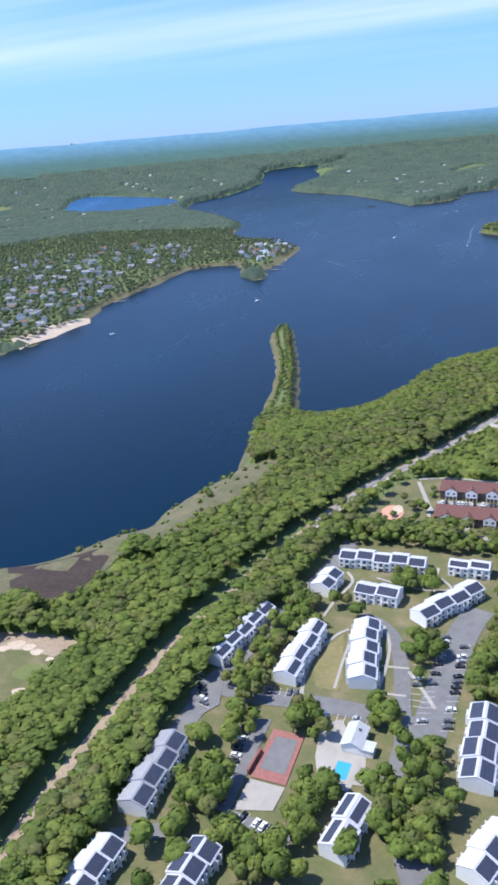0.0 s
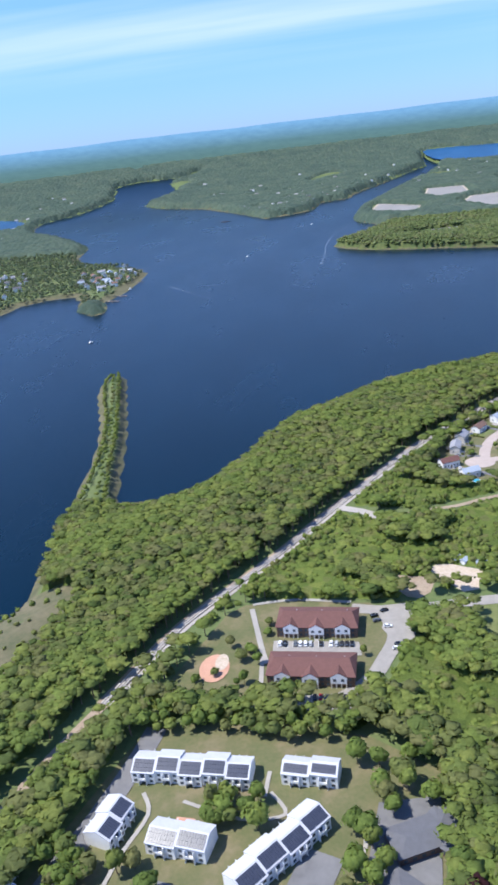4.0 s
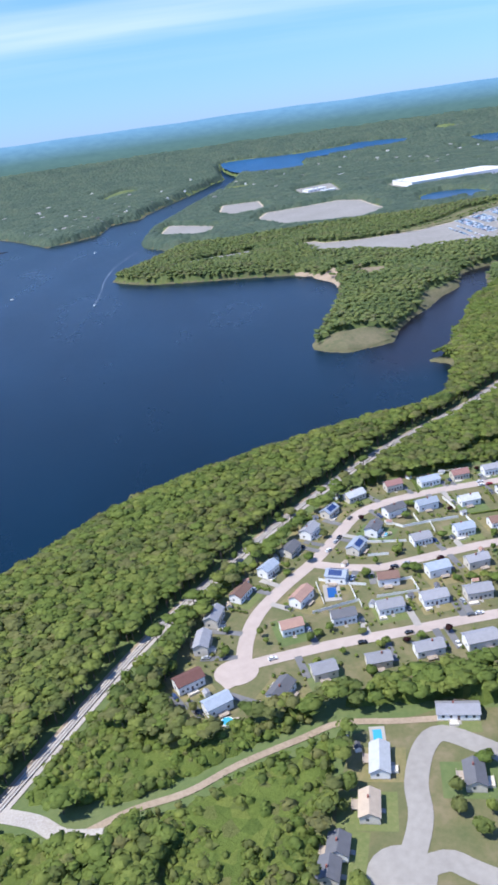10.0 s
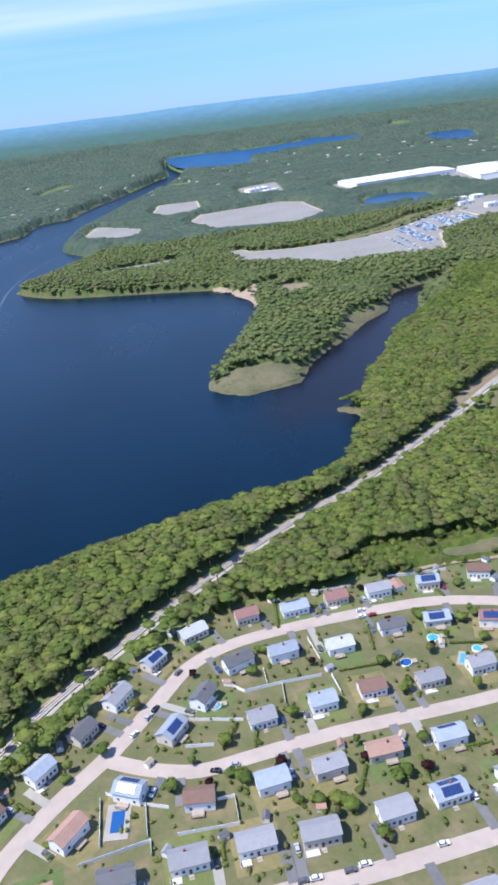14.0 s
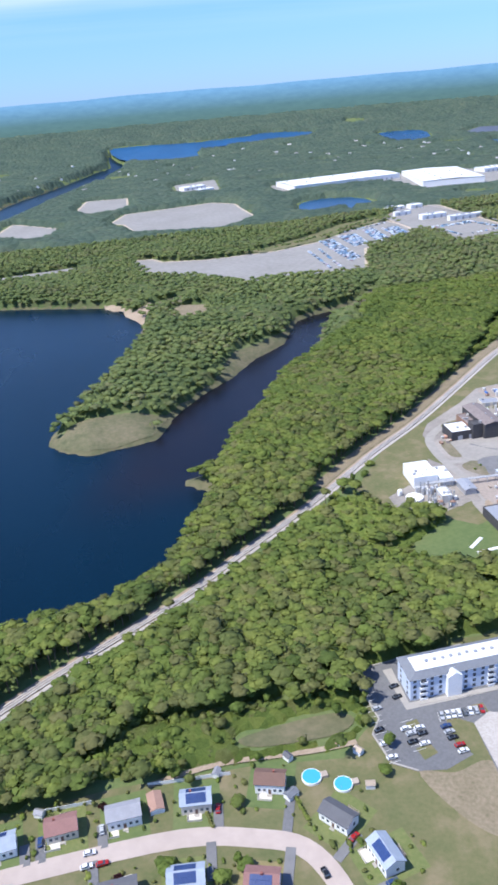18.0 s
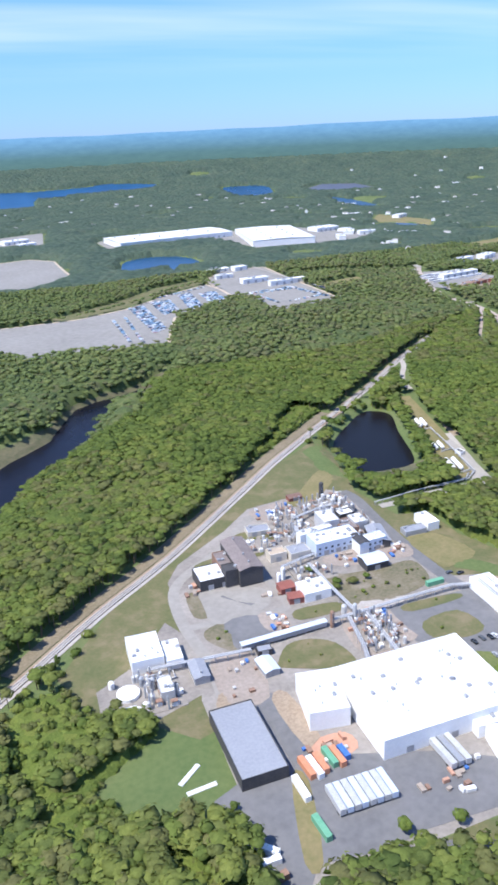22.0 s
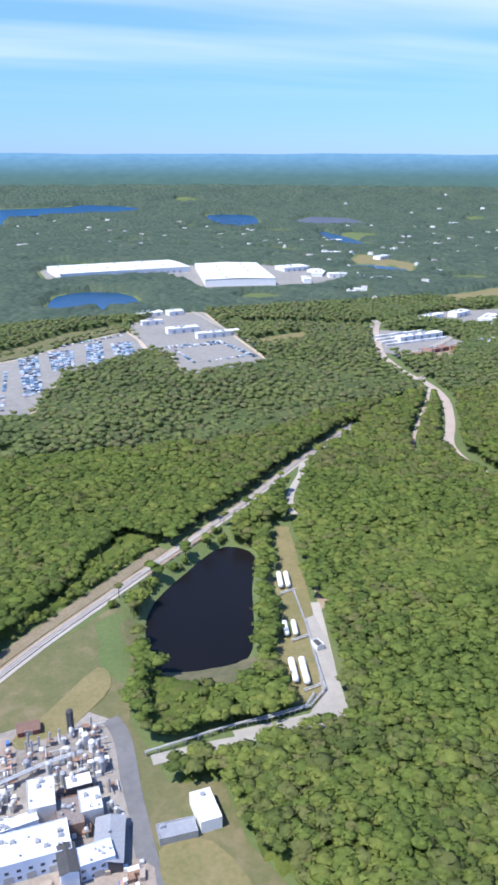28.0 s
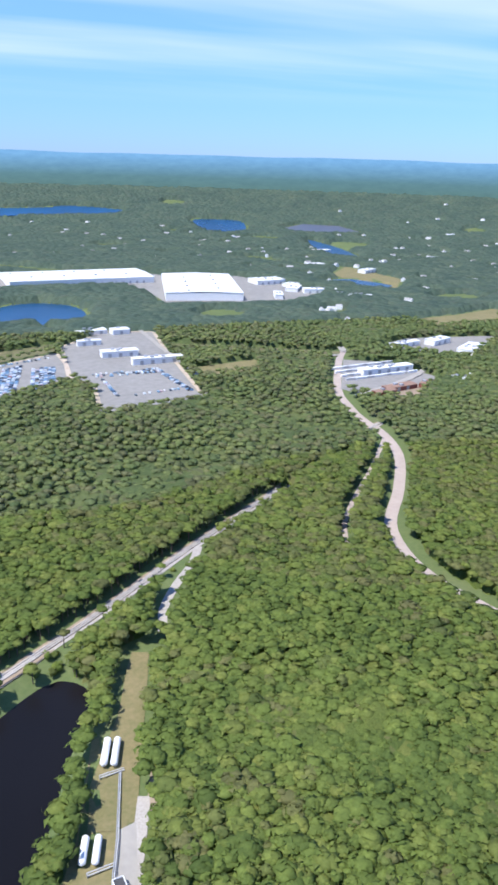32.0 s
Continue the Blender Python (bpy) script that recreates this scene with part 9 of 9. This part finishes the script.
vehicle_stock(((900, 1800), (918, 1700), (912, 1700), (894, 1800)), 24, 2, "parked_vehicles", "ranks of new vehicles on the storage lot", 0.3)


def big_box(name, x, y, l, w, yaw, h, label, roof=None, wall=None):
    ob = thing(name, x, y, yaw, label, "warehouse", "distant warehouses")
    part("wall", mesh_of("wall", wall or M_WHITE, lambda bm: add_box(bm, -l / 2, l / 2, -w / 2, w / 2, -3, h)), ob)
    part("roof", mesh_of("roof", roof or M_WROOF, lambda bm: add_gable_roof(bm, l, w, h, w * 0.015, 0.5, 0.4)), ob)
    n = int(l / 14)
    for i in range(n):
        part("dock_door", shaped("dock_door", M_METAL, lambda bm: add_box(bm, -2, 2, -0.3, 0, 0, 5)), ob, ((i + 0.5 - n / 2) * 13, -w / 2, 0))
    for i in range(min(8, n)):
        part("roof_unit", shaped("big_roof_unit", M_METAL, lambda bm: add_box(bm, -2, 2, -2, 2, 0, 2)), ob, ((i - min(8, n) / 2) * l / 9, w * 0.2 * (-1) ** i, h + w * 0.012))


big_box("warehouse", 880, 2450, 262, 120, 7, 11, "huge white flat-roofed warehouse")
big_box("warehouse", 1085, 2330, 230, 130, 80, 11, "huge white flat-roofed warehouse")
big_box("warehouse", 1230, 2380, 60, 40, 10, 8, "white industrial shed among others")
for x, y, l, w, yaw in ((1255, 2300, 50, 22, 60), (1291, 2262, 60, 20, -10), (1311, 2215, 40, 18, 20), (1340, 2195, 45, 22, -15), (1270, 2340, 40, 24, 30), (1200, 2230, 40, 14, 75), (1418, 2600, 40, 25, 10), (560, 2640, 60, 30, 20), (580, 2560, 40, 20, 20),
                        (850, 2012, 42, 20, 10), (889, 2003, 24, 16, 10), (824, 2022, 16, 10, 10), (868, 1872, 44, 14, 5), (905, 1826, 60, 10, 5), (840, 1940, 30, 8, 5), (1150, 1726, 70, 12, 10), (1236, 1842, 50, 10, 20), (1290, 1850, 36, 16, 25), (1310, 1800, 50, 22, 40),
                        (1215, 1672, 36, 16, 30), (1780, 2700, 60, 24, 10), (1900, 2900, 50, 24, -20), (2050, 3050, 80, 30, 10), (720, 3000, 40, 24, 20), (1500, 2500, 40, 20, 30), (1560, 2900, 50, 20, 15)):
    big_box("shed", x, y, l, w, yaw, rnd.uniform(5, 8), "pale industrial shed in the distance")
for x, y, l, w, yaw in ((1130, 1655, 40, 12, 15), (1105, 1640, 26, 10, 15), (1165, 1660, 20, 10, 40)):
    big_box("brick_works", x, y, l, w, yaw, 5, "low rusty red works beside the road", M_RUST, M_BRICK)
tagged(patch("dirt", [(1085, 1660), (1150, 1670), (1180, 1650), (1130, 1610), (1080, 1625)], M_DIRT, 0.6), "bare red earth by the works", "ground", kind="structure")
for i in range(60):
    x, y = 1095 + (i % 15) * 6.2 + rnd.uniform(-1, 1), 1700 + (i // 15) * 16 + (i % 15) * 1.2
    container(x, y, 9 if i % 3 else 12, 12 + rnd.uniform(-4, 4), M_WHITE if i % 4 else M_PIPE, "white trailer parked on a distant lot", wheels=False)
for line, w in (([(820, 1650), (930, 1690), (925, 1900), (917, 2040)], 6), ([(940, 1880), (1010, 1850), (1090, 1820), (1130, 1810)], 7), ([(1143, 1825), (1180, 1960), (1230, 2080), (1290, 2180)], 9), ([(1074, 1640), (1160, 1690), (1240, 1760), (1300, 1800)], 8)):
    tagged(ribbon("road", line, w, M_CONC, 1.2), "pale road through the woods", "road", kind="structure")

# ---------------------------------------------------------------- on the river
M_FOAM = worn("wake_foam", [(0.3, (0.03, 0.06, 0.12)), (0.7, (0.2, 0.26, 0.32))], 0.05, [(0.3, (0.02, 0.04, 0.09)), (0.7, (0.25, 0.3, 0.36))], 0.4, 0.5)
for line in ([(-9, 1588), (-3, 1700), (-2, 1799), (15, 1941), (55, 2094)], [(-131, 2090), (-85, 2140), (-40, 2181)], [(-378, 1826), (-260, 1790), (-160, 1745)], [(-273, 1493), (-225, 1420), (-181, 1356)], [(-420, 2300), (-300, 2350)], [(-330, 1700), (-420, 1750)]):
    q = strip_points(line)
    tagged(ribbon("boat_wake", line, 1.6, M_FOAM, 0.12, z=np.full(len(q), WATER_Z)), "faint pale boat wake on the water", "wake", kind="structure")


def boat(x, y, yaw, sail):
    ob = new("sailing_boat" if sail else "motor_boat")
    ob.matrix_basis = pose(x, y, WATER_Z, 0, 0, yaw)
    tagged(ob, "small white sailing boat on the river" if sail else "small white motor boat on the river", "boat", "boats on the river")

    def hull(bm):
        prof = [(-3.5, 1.0), (0, 1.3), (2.5, 0.9), (4.2, 0.05)]
        lo = [bm.verts.new((px, s * pw * 0.6, -0.3)) for s in (1,) for px, pw in prof] + [bm.verts.new((px, -pw * 0.6, -0.3)) for px, pw in prof[::-1]]
        hi = [bm.verts.new((px, pw, 0.9)) for px, pw in prof] + [bm.verts.new((px, -pw, 0.9)) for px, pw in prof[::-1]]
        bm.faces.new(lo[::-1]); bm.faces.new(hi)
        for i in range(8):
            bm.faces.new((lo[i], lo[(i + 1) % 8], hi[(i + 1) % 8], hi[i]))
    part("hull", shaped("hull", M_WHITE, hull), ob)
    part("cabin", shaped("boat_cabin", M_WHITE, lambda bm: add_box(bm, -1.5, 1.5, -0.8, 0.8, 0.9, 1.7)), ob)
    if sail:
        part("mast", shaped("mast", M_METAL, lambda bm: add_cyl(bm, 0.4, 0, 0.8, 11, 0.1, 0.06, 6)), ob)
        part("mainsail", shaped("mainsail", M_WHITE, lambda bm: (add_tube(bm, (0.3, 0, 1.8), (-3.2, 0.3, 1.8), 0.35, 6))), ob)


boat(-459, 940, 30, True)
boat(-308, 1131, 60, True)
boat(-9, 1585, 100, False)
boat(-40, 2181, 20, False)
boat(-160, 1745, -10, False)
boat(-345, 1500, 45, False)
for x, y, yaw in ((-352, 1400, -20), (-350, 1440, -10), (-545, 1150, 10), (-350, 1560, 5)):
    ob = new("jetty")
    ob.matrix_basis = pose(x, y, WATER_Z, 0, 0, yaw)
    tagged(ob, "timber boat jetty on the shore", "jetty", "boat jetties")
    part("deck", shaped("jetty_deck", M_TIMBER, lambda bm: add_box(bm, -16, 16, -1.2, 1.2, 0.9, 1.2)), ob)
    for k in range(-3, 4):
        part("pile", shaped("jetty_pile", M_TIMBER, lambda bm: (add_cyl(bm, 0, -1.1, -3, 1.5, 0.2, None, 6), add_cyl(bm, 0, 1.1, -3, 1.5, 0.2, None, 6))), ob, (k * 5, 0, 0))
ob = tagged(mesh_from("rock_islet", np.array([(-292 + 18 * v[0], 2439 + 9 * v[1], WATER_Z + 2.2 * v[2] - 0.4) for v in ico(1)[0]]), ico(1)[1], M_MUD, True), "low dark rock islet in the river", "islet")



def far_homes():
    """Gabled houses far off, a few paces across in the view, joined."""
    r = np.random.default_rng(77)
    v0 = np.array([(-1, -1, 0), (1, -1, 0), (1, 1, 0), (-1, 1, 0), (-1, -1, 0.62), (1, -1, 0.62), (1, 1, 0.62), (-1, 1, 0.62), (-1, 0, 1), (1, 0, 1)], float)
    walls = np.array([(0, 1, 5), (0, 5, 4), (1, 2, 6), (1, 6, 5), (2, 3, 7), (2, 7, 6), (3, 0, 4), (3, 4, 7), (4, 8, 7), (5, 6, 9)])
    roofs = np.array([(4, 5, 9), (4, 9, 8), (6, 7, 8), (6, 8, 9)])
    for name, faces, tones in (("wall", walls, 0), ("roof", roofs, 1)):
        cos, fs = [], []
        r2 = np.random.default_rng(78)
        for k, (hx, hy) in enumerate(HOMES):
            a, s = r2.uniform(0, 6.28), (r2.uniform(4.5, 7.5), r2.uniform(3.4, 5), r2.uniform(7, 9))
            q = v0 * s
            cos.append(np.c_[q[:, 0] * math.cos(a) - q[:, 1] * math.sin(a) + hx, q[:, 0] * math.sin(a) + q[:, 1] * math.cos(a) + hy, q[:, 2] + float(lie(hx, hy)) - 0.3])
            fs.append(faces + 10 * k)
        tagged(mesh_from("distant_houses", np.concatenate(cos), np.concatenate(fs), M_WHITE if name == "wall" else M_FARROOF), "small pale houses scattered through far woods", "houses", kind="stuff")


M_FARROOF = worn("far_roofs", [(0.4, (0.2, 0.19, 0.19)), (0.6, (0.5, 0.49, 0.48))], 0.03, [(0.3, (0.22, 0.2, 0.2)), (0.7, (0.5, 0.5, 0.5))], 0.08)
far_homes()
